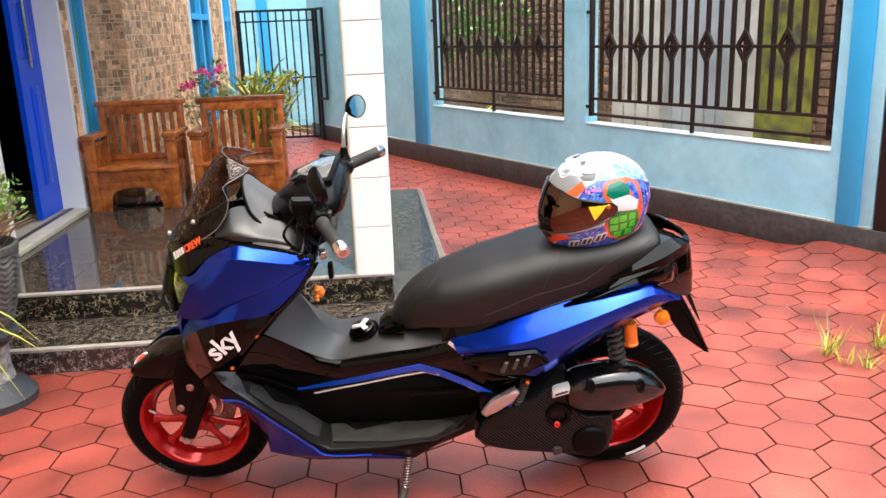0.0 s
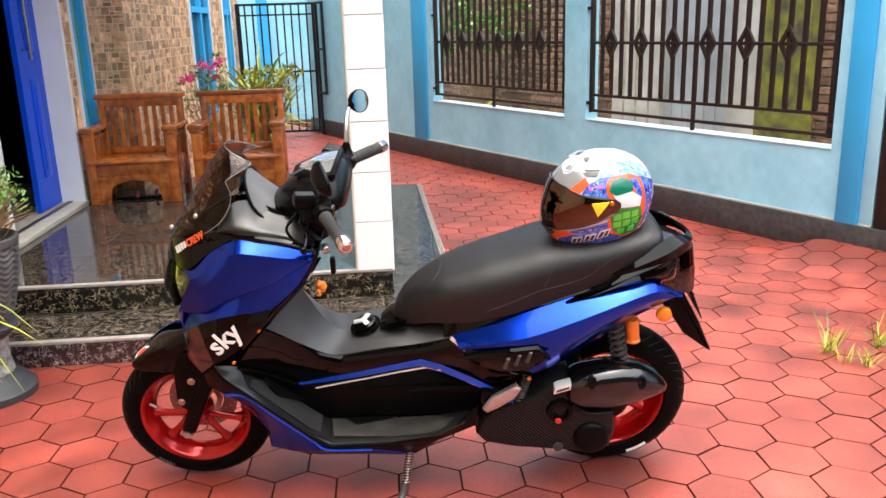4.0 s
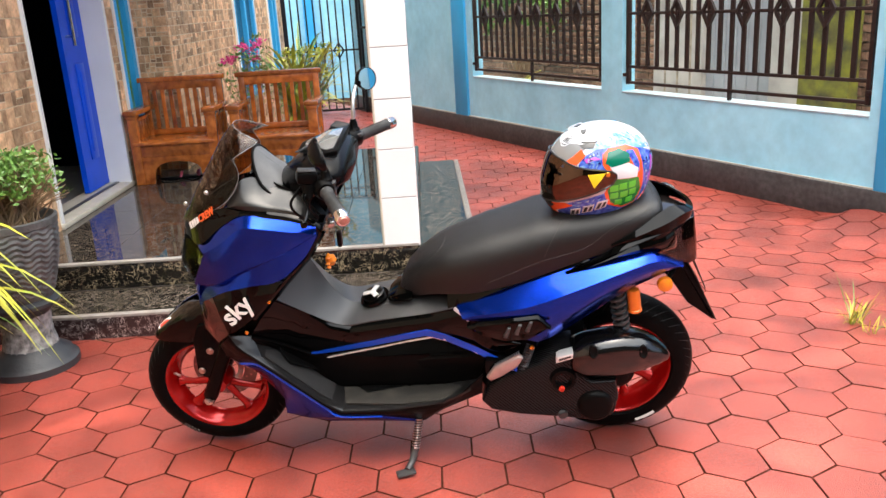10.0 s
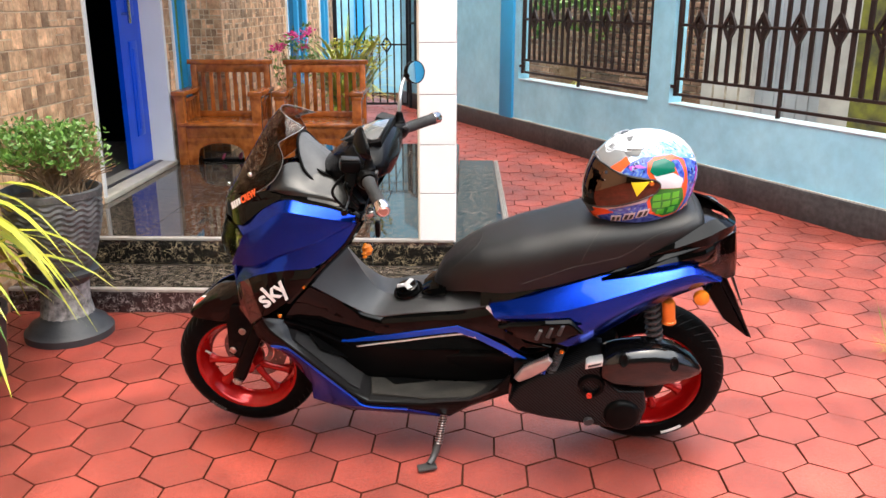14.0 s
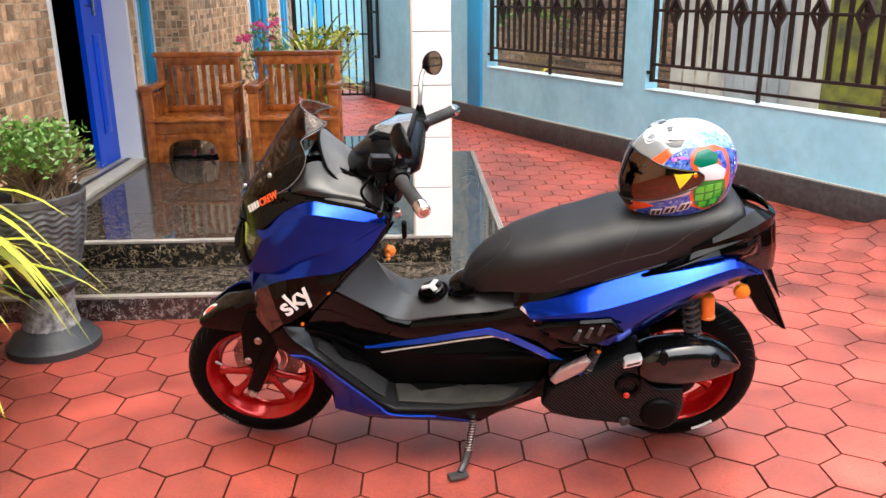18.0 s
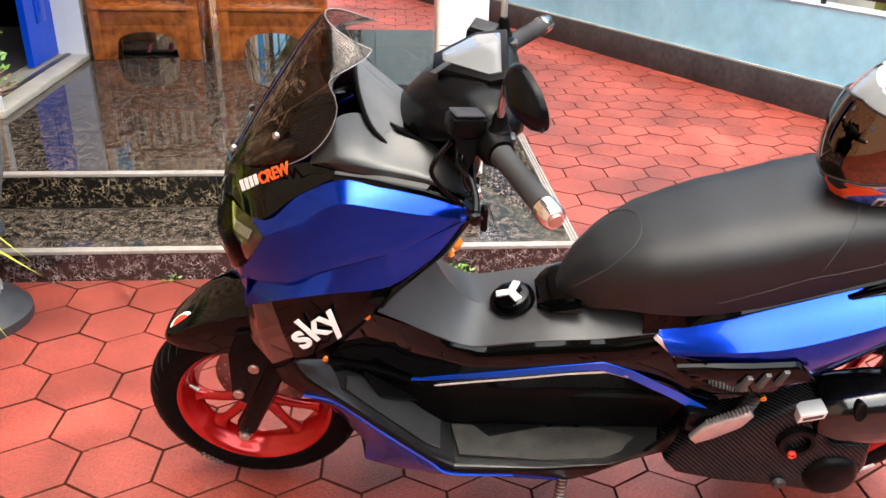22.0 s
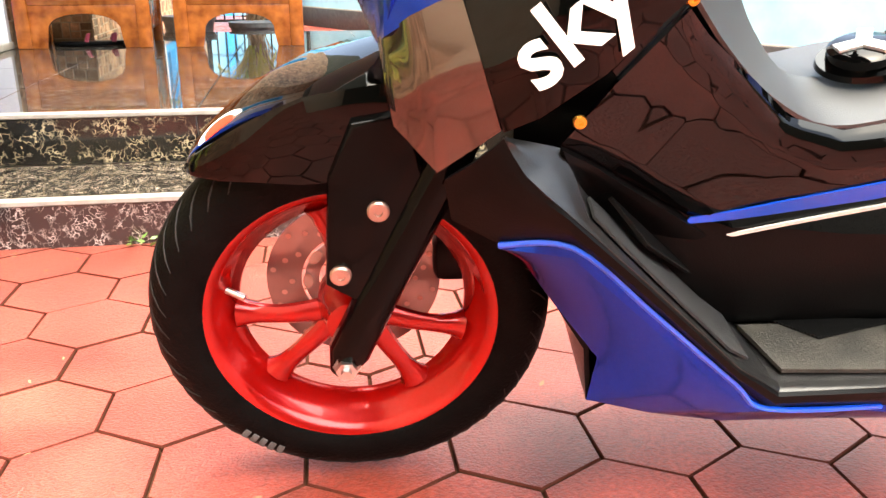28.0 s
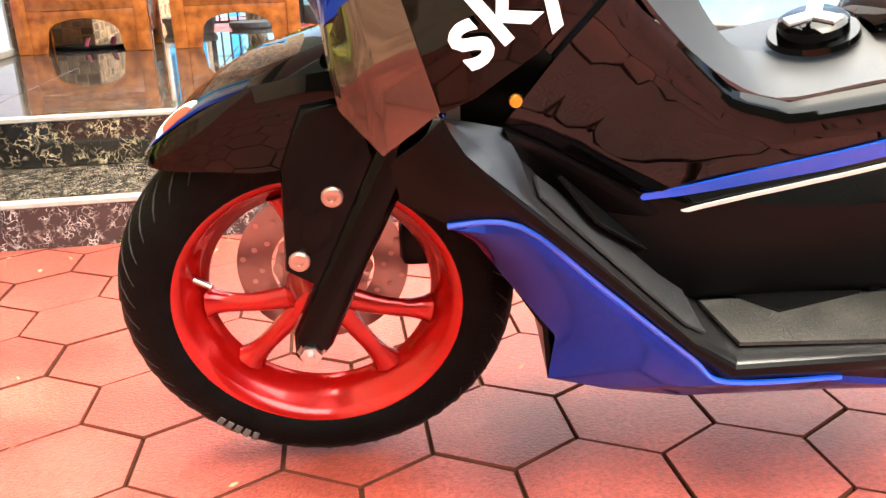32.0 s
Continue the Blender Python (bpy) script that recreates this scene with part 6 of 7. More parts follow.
for s in (-1, 1):
    stalk = part("indicator", moved(lathe([(0, 0.012), (0.014, 0.011), (0.022, 0.004), (0.023, 0), (0.021, -0.012), (0.008, -0.018)], 24), Matrix.Translation((1.462, s * 0.12, 0.628)) @ pose(0, 0, 0, -s * -90, 0, 0)), "amber", scooter, "round amber indicator")
    part("indicator_stalk", rod((1.467, s * 0.112, 0.628), (1.5, s * 0.05, 0.635), 0.008), "matte", scooter)

# ---- engine, belt case, springs ----
carb = [(0.918, 0.262), (0.944, 0.319), (1.0, 0.366), (1.09, 0.395), (1.14, 0.44), (1.196, 0.444), (1.21, 0.36), (1.25, 0.33), (1.325, 0.334), (1.335, 0.264), (1.321, 0.2), (1.27, 0.176), (1.177, 0.191), (1.032, 0.208), (0.946, 0.229)]
case = part("belt_case", prism(carb, -0.185, -0.06, "y", 0.016, seg=3), "carbon", scooter, "carbon-look belt case cover")
pod = []
for px, zt, zb, yo, yi in ((1.186, 0.44, 0.385, -0.19, -0.1), (1.194, 0.458, 0.366, -0.206, -0.09), (1.23, 0.477, 0.352, -0.217, -0.09), (1.29, 0.491, 0.348, -0.221, -0.09), (1.34, 0.494, 0.352, -0.218, -0.09), (1.395, 0.479, 0.362, -0.208, -0.09), (1.445, 0.447, 0.376, -0.19, -0.095), (1.475, 0.415, 0.388, -0.172, -0.105), (1.484, 0.405, 0.394, -0.155, -0.12)):
    pod.append(((px, (yo + yi) / 2, (zt + zb) / 2), (yi - yo) / 2, (zt - zb) / 2, Y, Z))
part("air_box", loft(pod, 32, 2.7), "satin_sheen", scooter, "glossy satin black air box cover", 60)
for bx, bz, by in ((1.25, 0.46, -0.2), (1.395, 0.45, -0.192)):
    part("box_notch", moved(lathe([(0, 0.001), (0.006, 0.001), (0.011, 0.004), (0.013, 0.002), (0.013, -0.03)], 16), Matrix.Translation((bx, by - 0.012, bz)) @ pose(0, 0, 0, 72, 0, 0) @ Matrix.Diagonal((1, 1.6, 1, 1))), "matte", scooter, "dark bolt recess")
part("round_cover", moved(lathe([(0, 0.02), (0.04, 0.02), (0.052, 0.012), (0.056, 0)], 32), Matrix.Translation((1.263, -0.183, 0.244)) @ pose(0, 0, 0, 90, 0, 0)), "matte", scooter, "round black case cover")
part("kick_ring", moved(lathe([(0.024, 0.0), (0.026, 0.014), (0.036, 0.014), (0.04, 0)], 28, closed=True), Matrix.Translation((1.165, -0.185, 0.348)) @ pose(0, 0, 0, 90, 0, 0)), "matte", scooter)
screw("ring_bolt", (1.16, -0.197, 0.319), 0.009, "sticker_red", scooter, (0, -1, 0), 0.008, "small red bolt")
part("case_label", prism([(1.143, 0.418), (1.145, 0.438), (1.193, 0.451), (1.191, 0.433)], -0.2065, -0.17, "y", 0.001), "silver", scooter, "silver label plate")
part("case_label_bar", prism([(1.15, 0.425), (1.151, 0.433), (1.187, 0.444), (1.186, 0.437)], -0.2075, -0.2, "y"), "dark_grey", scooter)
part("drain_pipe", rod((1.16, -0.16, 0.218), (1.166, -0.192, 0.21), 0.015, 16), "dark_grey", scooter, "steel pipe end")
part("engine_block", box(0.95, 1.25, -0.07, 0.09, 0.24, 0.45, 0.03), "matte", scooter)
part("swing_arm", box(1.2, 1.36, 0.075, 0.11, 0.22, 0.3, 0.015), "matte", scooter)
part("hub_cover", moved(lathe([(0, 0.03), (0.03, 0.028), (0.05, 0.01), (0.06, 0)], 24), Matrix.Translation((1.345, -0.03, 0.25)) @ pose(0, 0, 0, 90, 0, 0)), "matte", scooter)


def coil(a, b, r, wire, turns, material, label):
    a, b = Vector(a), Vector(b)
    d = (b - a).normalized()
    u = d.cross(Y).normalized()
    v = d.cross(u)
    pts = [a.lerp(b, k / (turns * 10)) + (u * math.cos(2 * math.pi * k / 10) + v * math.sin(2 * math.pi * k / 10)) * r for k in range(turns * 10 + 1)]
    return part("spring", tube(pts, wire, 6), material, scooter, label)


for s in (-1, 1):
    coil((1.352, s * 0.122, 0.44), (1.322, s * 0.118, 0.62), 0.021, 0.0055, 9, "dark_grey", "black shock spring")
    part("shock_rod", rod((1.36, s * 0.122, 0.36), (1.315, s * 0.118, 0.68), 0.01), "dark_grey", scooter)
    part("shock_reservoir", moved(lathe([(0, 0.036), (0.016, 0.036), (0.019, 0.03), (0.019, -0.028), (0.021, -0.03), (0.021, -0.036), (0, -0.036)], 20), Matrix.Translation((1.376, s * 0.122, 0.577)) @ pose(0, 0, 0, 0, -6, 0)), "orange", scooter, "orange shock reservoir")
coil((1.045, -0.165, 0.375), (1.07, -0.16, 0.45), 0.012, 0.0035, 8, "dark_grey", "small black spring")
screw("bolt", (1.073, -0.178, 0.461), 0.007, "gold", scooter, (0, -1, 0), 0.008, "small orange anodised bolt")
part("peg_mount", box(0.93, 1.0, -0.2, -0.15, 0.375, 0.43, 0.012), "satin", scooter)
for s_ in (-1, 1):
    bm = prism([(0.936, 0.386), (0.95, 0.372), (0.985, 0.39), (1.03, 0.422), (1.047, 0.452), (1.036, 0.464), (0.99, 0.44), (0.958, 0.42)], s_ * 0.228, s_ * 0.208, "y", 0.008, seg=3)
    peg = part("foot_peg", bm, "alloy", scooter, "folded aluminium passenger foot peg")
    bm = bmesh.new()
    for k in range(12):
        f = k / 11
        box(0.963 + 0.068 * f, 0.9665 + 0.068 * f, min(s_ * 0.226, s_ * 0.21), max(s_ * 0.226, s_ * 0.21), 0.42 + 0.04 * f, 0.427 + 0.042 * f, 0, bm)
    part("peg_teeth", bm, "alloy", peg)

# side stand, down
stand = part("side_stand", tube(smooth_line([(0.725, -0.125, 0.245), (0.715, -0.17, 0.18), (0.695, -0.225, 0.09), (0.677, -0.262, 0.068)], 4), [0.012] * 9 + [0.011, 0.011, 0.01, 0.01], 12), "dark_grey", scooter, "dark steel side stand with its spring")
part("stand_foot", moved(box(-0.03, 0.03, -0.018, 0.018, -0.005, 0.005, 0.004), Matrix.Translation((0.672, -0.27, 0.064)) @ pose(0, 0, 0, -11, 0, 20)), "dark_grey", stand)
a, b = Vector((0.722, -0.15, 0.225)), Vector((0.702, -0.215, 0.115))
d = (b - a).normalized()
u = d.cross(X).normalized()
v = d.cross(u)
part("stand_spring", tube([a.lerp(b, k / 160) + (u * math.cos(k * 0.63) + v * math.sin(k * 0.63)) * 0.011 for k in range(161)], 0.0024, 5), "steel", stand)

# ---- handlebar ----
bar_cover = part("handlebar_cover", loft([((0.356, 0, 0.955), 0.012, 0.01, Y, Z), ((0.372, 0, 0.962), 0.05, 0.028, Y, Z), ((0.41, 0, 0.978), 0.1, 0.042, Y, Z), ((0.46, 0, 0.998), 0.14, 0.05, Y, Z), ((0.51, 0, 1.012), 0.165, 0.05, Y, Z), ((0.55, 0, 1.012), 0.165, 0.046, Y, Z), ((0.575, 0, 1.008), 0.13, 0.034, Y, Z)], 28, 2.5), "satin", scooter, "satin black handlebar cover", 60)
slope = Matrix.Translation((0.5, 0.01, 1.0575)) @ pose(0, 0, 0, 0, -9, 0)
part("meter", moved(prism([(-0.075, -0.015), (0.02, -0.1), (0.052, -0.095), (0.056, 0.11), (0.0, 0.115), (-0.075, 0.04)], -0.01, 0.004, "z", 0.003), slope), "matte", bar_cover)
part("meter_screen", moved(prism([(-0.058, 0.0), (0.02, -0.078), (0.04, -0.075), (0.044, 0.09), (0.0, 0.095), (-0.058, 0.035)], 0.0035, 0.0065, "z", 0.001), slope), "lcd", bar_cover, "pale grey meter screen")
part("meter_badge", moved(box(-0.008, 0.006, -0.026, 0.02, 0.003, 0.006, 0.001), slope @ pose(-0.058, -0.025, 0, 0, 0, -38)), "lid_grey", bar_cover)
for s in (-1, 1):
    xe = 0.597 if s < 0 else 0.645
    a, b = Vector((0.515 if s < 0 else 0.535, s * 0.165, 1.004)), Vector((xe, s * 0.352, 0.99))
    d = (b - a).normalized()
    grip = part("grip", tube([a.lerp(b, f) for f in (0.25, 0.27, 0.3, 0.6, 0.9, 0.93)], [0.016, 0.019, 0.0175, 0.0168, 0.0175, 0.018], 18), "grip", scooter, "black rubber handlebar grip")
    bm = bmesh.new()
    for k in range(34):
        p = a.lerp(b, 0.34 + 0.0165 * k)
        q = d.to_track_quat("Z", "Y").to_matrix().to_4x4()
        moved(bm, Matrix())
        c = lathe([(0.0165, -0.0008), (0.0175, -0.0004), (0.0175, 0.0004), (0.0165, 0.0008)], 18, closed=True)
        moved(c, Matrix.Translation(p) @ q)
        tmp = bpy.data.meshes.new("tmp")
        c.to_mesh(tmp)
        c.free()
        bm.from_mesh(tmp)
        bpy.data.meshes.remove(tmp)
    part("grip_knurling", bm, "grip", grip)["kind"] = "stuff"
    e = b + d * 0.0
    part("bar_end", tube([a.lerp(b, 0.93), a.lerp(b, 0.945), e + d * 0.016, e + d * 0.02], [0.016, 0.0195, 0.0185, 0.015], 18), "bar_end", grip, "polished bar end weight")
    part("bar_end_cap", tube([e + d * 0.0195, e + d * 0.0235], [0.012, 0.01], 16), "copper", grip)
    sw = part("switch_housing", tube([a.lerp(b, f) for f in (-0.05, 0.0, 0.2, 0.25)], [0.022, 0.029, 0.029, 0.023], 16), "matte", scooter, "black switch housing")
    part("switch", moved(box(-0.009, 0.009, -0.012, 0.012, -0.004, 0.006, 0.002), Matrix.Translation(a.lerp(b, 0.12) + Vector((0.024, 0, 0.012)))), "dark_grey", sw)
    rx = 0.481 if s < 0 else 0.515
    res = part("brake_reservoir", moved(box(-0.028, 0.028, -0.024, 0.024, -0.018, 0.014, 0.007), Matrix.Translation((rx, s * 0.18, 1.036)) @ pose(0, 0, 0, s * 6, 8, s * -18)), "matte", scooter, "black brake fluid reservoir")
    part("reservoir_lid", moved(box(-0.024, 0.024, -0.02, 0.02, 0, 0.004, 0.002), Matrix.Translation((rx, s * 0.18, 1.036)) @ pose(0, 0, 0, s * 6, 8, s * -18) @ Matrix.Translation((0, 0, 0.0145))), "lid_grey", res)
    part("lever_bracket", loft([((rx + 0.005, s * 0.185, 1.02), 0.02, 0.018, X, Y), ((rx + 0.002, s * 0.2, 0.985), 0.016, 0.016, X, Y)], 10), "matte", res)
    dx = 0.0 if s < 0 else 0.035
    lever = [(0.478 + dx, s * 0.196, 0.995), (0.474 + dx, s * 0.225, 0.988), (0.49 + dx, s * 0.262, 0.985), (0.497 + dx, s * 0.305, 0.978), (0.496 + dx, s * 0.342, 0.97)]
    lv = part("brake_lever", tube(smooth_line(lever, 5), [0.01, 0.01, 0.009, 0.008, 0.007, 0.006] + [0.0055] * 15, 10, flat=0.8), "gloss", scooter, "black brake lever with a ball end")
    ball = lathe([(0, 0.011), (0.0075, 0.008), (0.0105, 0), (0.0075, -0.008), (0, -0.011)], 14)
    part("lever_ball", moved(ball, Matrix.Translation(lever[-1])), "gloss", lv)
    mb = Vector((0.533 if s < 0 else 0.554, s * (0.185 if s < 0 else 0.204), 1.03))
    mh = Vector((0.557 if s < 0 else 0.589, s * 0.325, 1.15))
    mirror = part("mirror", tube(smooth_line([mb, mb + Vector((0, s * 0.006, 0.03)), mb + Vector((0.002, s * 0.025, 0.075)), mb + Vector((0.004, s * 0.06, 0.1)), mh + Vector((-0.022, s * -0.045, 0.0))], 5), [0.012] * 3 + [0.0065] * 18, 10), "stalk_pink" if s < 0 else "satin_silver", scooter, "small oval mirror on a bent stalk")
    part("mirror_boot", lathe([(0, 0.03), (0.008, 0.03), (0.012, 0.02), (0.014, 0.004), (0.018, 0), (0.018, -0.01)], 16), "matte", mirror).location = mb
    face = Matrix.Translation(mh) @ (Vector((0.86, s * -0.32, 0.12 if s < 0 else 0.1)).to_track_quat("Z", "Y").to_matrix().to_4x4()) @ pose(0, 0, 0, 0, 0, s * -14)
    shell = lathe([(0, -0.028), (0.25, -0.026), (0.6, -0.02), (0.88, -0.01), (1.0, 0.0), (0.99, 0.005), (0.93, 0.006), (0.93, 0.003), (0.0, 0.003)], 32)
    part("mirror_shell", moved(shell, face @ Matrix.Diagonal((0.058, 0.036, 1, 1))), "satin", mirror, "black mirror shell")
    part("mirror_glass", moved(lathe([(0, 0.0045), (0.92, 0.0045), (0.92, 0.0032)], 32), face @ Matrix.Diagonal((0.058, 0.036, 1, 1))), "mirror", mirror)
    part("mirror_joint", moved(lathe([(0, 0.011), (0.008, 0.008), (0.011, 0), (0.008, -0.008), (0, -0.011)], 12), Matrix.Translation(mh + Vector((-0.02, s * -0.045, 0)))), "matte", mirror)
part("cable", tube(smooth_line([(0.46, -0.17, 1.0), (0.43, -0.2, 0.96), (0.47, -0.185, 0.9), (0.5, -0.13, 0.87), (0.47, -0.08, 0.86)], 6), 0.004, 8), "matte", scooter)
part("cable", tube(smooth_line([(0.49, -0.2, 0.985), (0.48, -0.2, 0.95), (0.49, -0.16, 0.9), (0.46, -0.1, 0.88)], 6), 0.003, 8), "matte", scooter)
# amber charm on the leg shield hook
charm = part("hook_charm", moved(lathe([(0, 0.018), (0.012, 0.014), (0.018, 0.0), (0.012, -0.014), (0, -0.018)], 14), Matrix.Translation((0.47, 0.0, 0.682))), "amber", scooter, "small amber ornament under the handlebar")
for k in range(6):
    a_ = 2 * math.pi * k / 6
    part("charm_petal", moved(lathe([(0, 0.008), (0.008, 0.0), (0, -0.008)], 8), Matrix.Translation((0.465, 0.017 * math.cos(a_) - 0.01, 0.682 + 0.019 * math.sin(a_)))), "amber", charm)
# the word sticker across the foot of the screen: an orange word, and a white one drawn as bars
sx = Vector((0.102, -0.05, 0.072)).normalized()
sn = Vector((-0.5, -0.84, 0.12))
sn = (sn - sx * sn.dot(sx)).normalized()
sy = sn.cross(sx)
frame_m = Matrix((sx, sy, sn)).transposed().to_4x4()
at0 = Vector((0.104, -0.09, 0.853)) + sn * 0.02 - sy * 0.002 + sx * 0.012
lettering("word_sticker", "CREW", 0.027, Matrix.Translation(at0 + sx * 0.053 + sn * 0.004) @ frame_m, "sticker_orange", screen, bold=0.0008, shear=0.25, label="orange word sticker")
for k in range(4):
    part("sticker_bar", moved(prism([(0, 0), (0.009, 0), (0.0135, 0.019), (0.0045, 0.019)], 0, 0.0012, "z"), Matrix.Translation(at0 + sx * 0.0125 * k) @ frame_m), "white_paint", screen)
# ---- porch chairs ----
def armchair(m, label):
    c = thing("armchair", label, "chair", m, "porch armchairs")
    W, D = 0.62, 0.43
    wd = "wood"
    for x in (0.0, W - 0.065):
        part("leg", box(x, x + 0.065, 0.0, 0.06, 0, 0.5, 0.005), wd, c)
        part("leg", box(x + 0.01, x + 0.055, D - 0.05, D, 0, 0.7, 0.004), wd, c)
        part("armrest", box(x - 0.018, x + 0.083, -0.02, D - 0.03, 0.5, 0.535, 0.008), wd, c)
        part("armrest_cap", box(x - 0.006, x + 0.071, -0.01, 0.07, 0.475, 0.5, 0.005), wd, c)
        part("side_rail", box(x + 0.015, x + 0.05, 0.06, D - 0.05, 0.24, 0.3, 0.004), wd, c)
        part("side_rail", box(x + 0.015, x + 0.05, 0.06, D - 0.05, 0.45, 0.475, 0.003), wd, c)
        for k in range(5):
            y = 0.1 + 0.057 * k
            part("side_slat", box(x + 0.022, x + 0.042, y, y + 0.022, 0.3, 0.45, 0.002, seg=1), wd, c)
        part("side_apron", box(x + 0.018, x + 0.046, 0.06, D - 0.05, 0.08, 0.24, 0.004), wd, c)
    part("seat", box(0.02, W - 0.02, -0.012, D - 0.02, 0.285, 0.308, 0.006), wd, c)
    part("front_rail", box(0.065, W - 0.065, 0.008, 0.04, 0.2, 0.285, 0.004), wd, c)
    # apron with an arched opening
    pts = [(0.065, 0.2), (0.065, 0.0), (0.13, 0.0)]
    for k in range(13):
        a = math.pi - math.pi * k / 12
        pts.append((W / 2 + (W / 2 - 0.14) * math.cos(a) * (1 if abs(math.cos(a)) < 0.98 else 1), 0.05 + 0.11 * math.sin(a) ** 0.6))
    pts += [(W - 0.13, 0.0), (W - 0.065, 0.0), (W - 0.065, 0.2)]
    part("apron", prism(pts, 0.012, 0.036, "y", 0.003), wd, c)
    part("back_rail", box(-0.012, W + 0.012, D - 0.055, D - 0.0, 0.7, 0.735, 0.006), wd, c)
    part("back_rail", box(0.02, W - 0.02, D - 0.045, D - 0.012, 0.64, 0.7, 0.004), wd, c)
    part("back_rail", box(0.04, W - 0.04, D - 0.045, D - 0.012, 0.308, 0.35, 0.004), wd, c)
    for k in range(8):
        x = 0.085 + 0.0605 * k
        part("back_slat", box(x, x + 0.03, D - 0.038, D - 0.02, 0.35, 0.64, 0.003, seg=1), wd, c)
    return c


ch = armchair(HOUSE @ pose(-1.345, 3.33, 0.2555), "varnished brown teak armchair with a slatted back")
copy_thing(ch, HOUSE @ pose(-0.615, 3.32, 0.2555))


def sandal(m):
    s = thing("sandal", "dark pink sandal lying under the armchair", "sandal", m, "sandals")
    out = [(0.12 * math.cos(2 * math.pi * k / 16), (0.042 + 0.008 * math.cos(2 * math.pi * k / 16)) * math.sin(2 * math.pi * k / 16)) for k in range(16)]
    part("sole", prism(out, 0, 0.02, "z", 0.004), "matte", s)
    part("strap", tube(smooth_line([(0.03, -0.045, 0.018), (0.04, -0.02, 0.05), (0.04, 0.02, 0.05), (0.03, 0.045, 0.018)], 4), 0.012, 8, flat=0.4), "pink_strap", s)
    return s


sd = sandal(HOUSE @ pose(-1.1, 3.5, 0.256, 0, 0, 10))
copy_thing(sd, HOUSE @ pose(-0.98, 3.52, 0.256, 0, 0, 20))


# ---- plants ----
def blade(bm, base, yaw, length, lift, droop, width, seg=7, fold=0.25):
    """One long leaf: it rises, then bows over."""
    base = Vector(base)
    d = Vector((math.cos(yaw), math.sin(yaw), 0))
    side_ = Vector((-d.y, d.x, 0))
    prev = None
    for k in range(seg + 1):
        t = k / seg
        p = base + d * (length * (t * 0.85)) + Vector((0, 0, length * (lift * t - droop * t * t)))
        w = width * (math.sin(math.pi * min(1, 0.12 + 0.88 * t)) ** 0.7 if t < 1 else 0.02)
        row = [bm.verts.new(p - side_ * w), bm.verts.new(p + Vector((0, 0, -w * fold))), bm.verts.new(p + side_ * w)]
        if prev:
            bm.faces.new((prev[0], prev[1], row[1], row[0]))
            bm.faces.new((prev[1], prev[2], row[2], row[1]))
        prev = row


def leaflet(bm, p, d, n, size):
    d, n = Vector(d).normalized(), Vector(n).normalized()
    s = d.cross(n).normalized()
    q = [bm.verts.new(Vector(p) + o) for o in (Vector((0, 0, 0)), d * size * 0.4 + s * size * 0.22, d * size, d * size * 0.4 - s * size * 0.22)]
    bm.faces.new((q[0], q[1], q[2]))
    bm.faces.new((q[0], q[2], q[3]))


def rand_dir(r, up=0.3):
    v = Vector((r.uniform(-1, 1), r.uniform(-1, 1), r.uniform(-1 + up * 2, 1)))
    return v.normalized()


def bush(root, centre, rad, flat, n, twigs, seed, material, size, twig_mat="leaf_dry", base=None):
    """Twigs from one foot, with small leaves in loose tufts at their ends."""
    r = random.Random(seed)
    c = Vector(centre)
    foot = Vector(base or (c.x, c.y, c.z - rad * flat))
    bt, bl = bmesh.new(), bmesh.new()
    tips = []
    for _ in range(twigs):
        d = rand_dir(r, 0.35)
        tip = c + Vector((d.x * rad, d.y * rad, d.z * rad * flat)) * r.uniform(0.55, 1.0)
        mid = foot.lerp(tip, 0.5) + Vector((r.uniform(-0.03, 0.03), r.uniform(-0.03, 0.03), 0.03))
        tube([foot + Vector((r.uniform(-0.06, 0.06), r.uniform(-0.06, 0.06), 0)), mid, tip], [0.004, 0.003, 0.0015], 4, bt)
        tips += [tip, mid.lerp(tip, 0.55)]
    for _ in range(n):
        t = r.choice(tips)
        p = t + rand_dir(r, 0.5) * r.uniform(0.0, 0.06)
        leaflet(bl, p, rand_dir(r, 0.45), rand_dir(r, 0.6), size * r.uniform(0.6, 1.2))
    part("twig_work", bt, twig_mat, root)["kind"] = "stuff"
    lv = part("foliage", bl, material, root)
    lv["kind"] = "stuff"
    return lv


pot = thing("potted_shrub", "small-leaved green shrub in a grey wavy pot on a dark pedestal", "potted plant", HOUSE @ pose(-0.985, 0.74, 0))
part("pedestal_foot", lathe([(0.185, 0.0), (0.185, 0.03), (0.165, 0.045), (0.16, 0.06), (0.12, 0.085), (0.11, 0.1), (0.0, 0.1)], 40), "pot_black", pot, "black pedestal foot")
bm = lathe([(0.11, 0.095), (0.1, 0.15), (0.098, 0.2), (0.103, 0.245), (0, 0.245)], 60)
for v in bm.verts:
    if v.co.xy.length > 0.05:
        a_ = math.atan2(v.co.y, v.co.x)
        k_ = 1 + 0.03 * math.sin(a_ * 23 + 2 * math.sin(v.co.z * 20))
        v.co.x *= k_
        v.co.y *= k_
part("pedestal", bm, "bark", pot, "bark-like pedestal with white streaks")
part("pot_dish", lathe([(0.1, 0.24), (0.115, 0.26), (0.15, 0.285), (0.152, 0.3), (0.13, 0.315), (0, 0.315)], 40), "pot_black", pot)
prof = [(0.12, 0.3), (0.135, 0.33)]
for k in range(53):
    f = k / 52
    prof.append((0.137 + 0.058 * math.sin(f * 1.6), 0.335 + 0.29 * f))
prof += [(0.2, 0.628), (0.202, 0.655), (0.19, 0.66), (0.18, 0.64), (0.17, 0.6), (0, 0.6)]
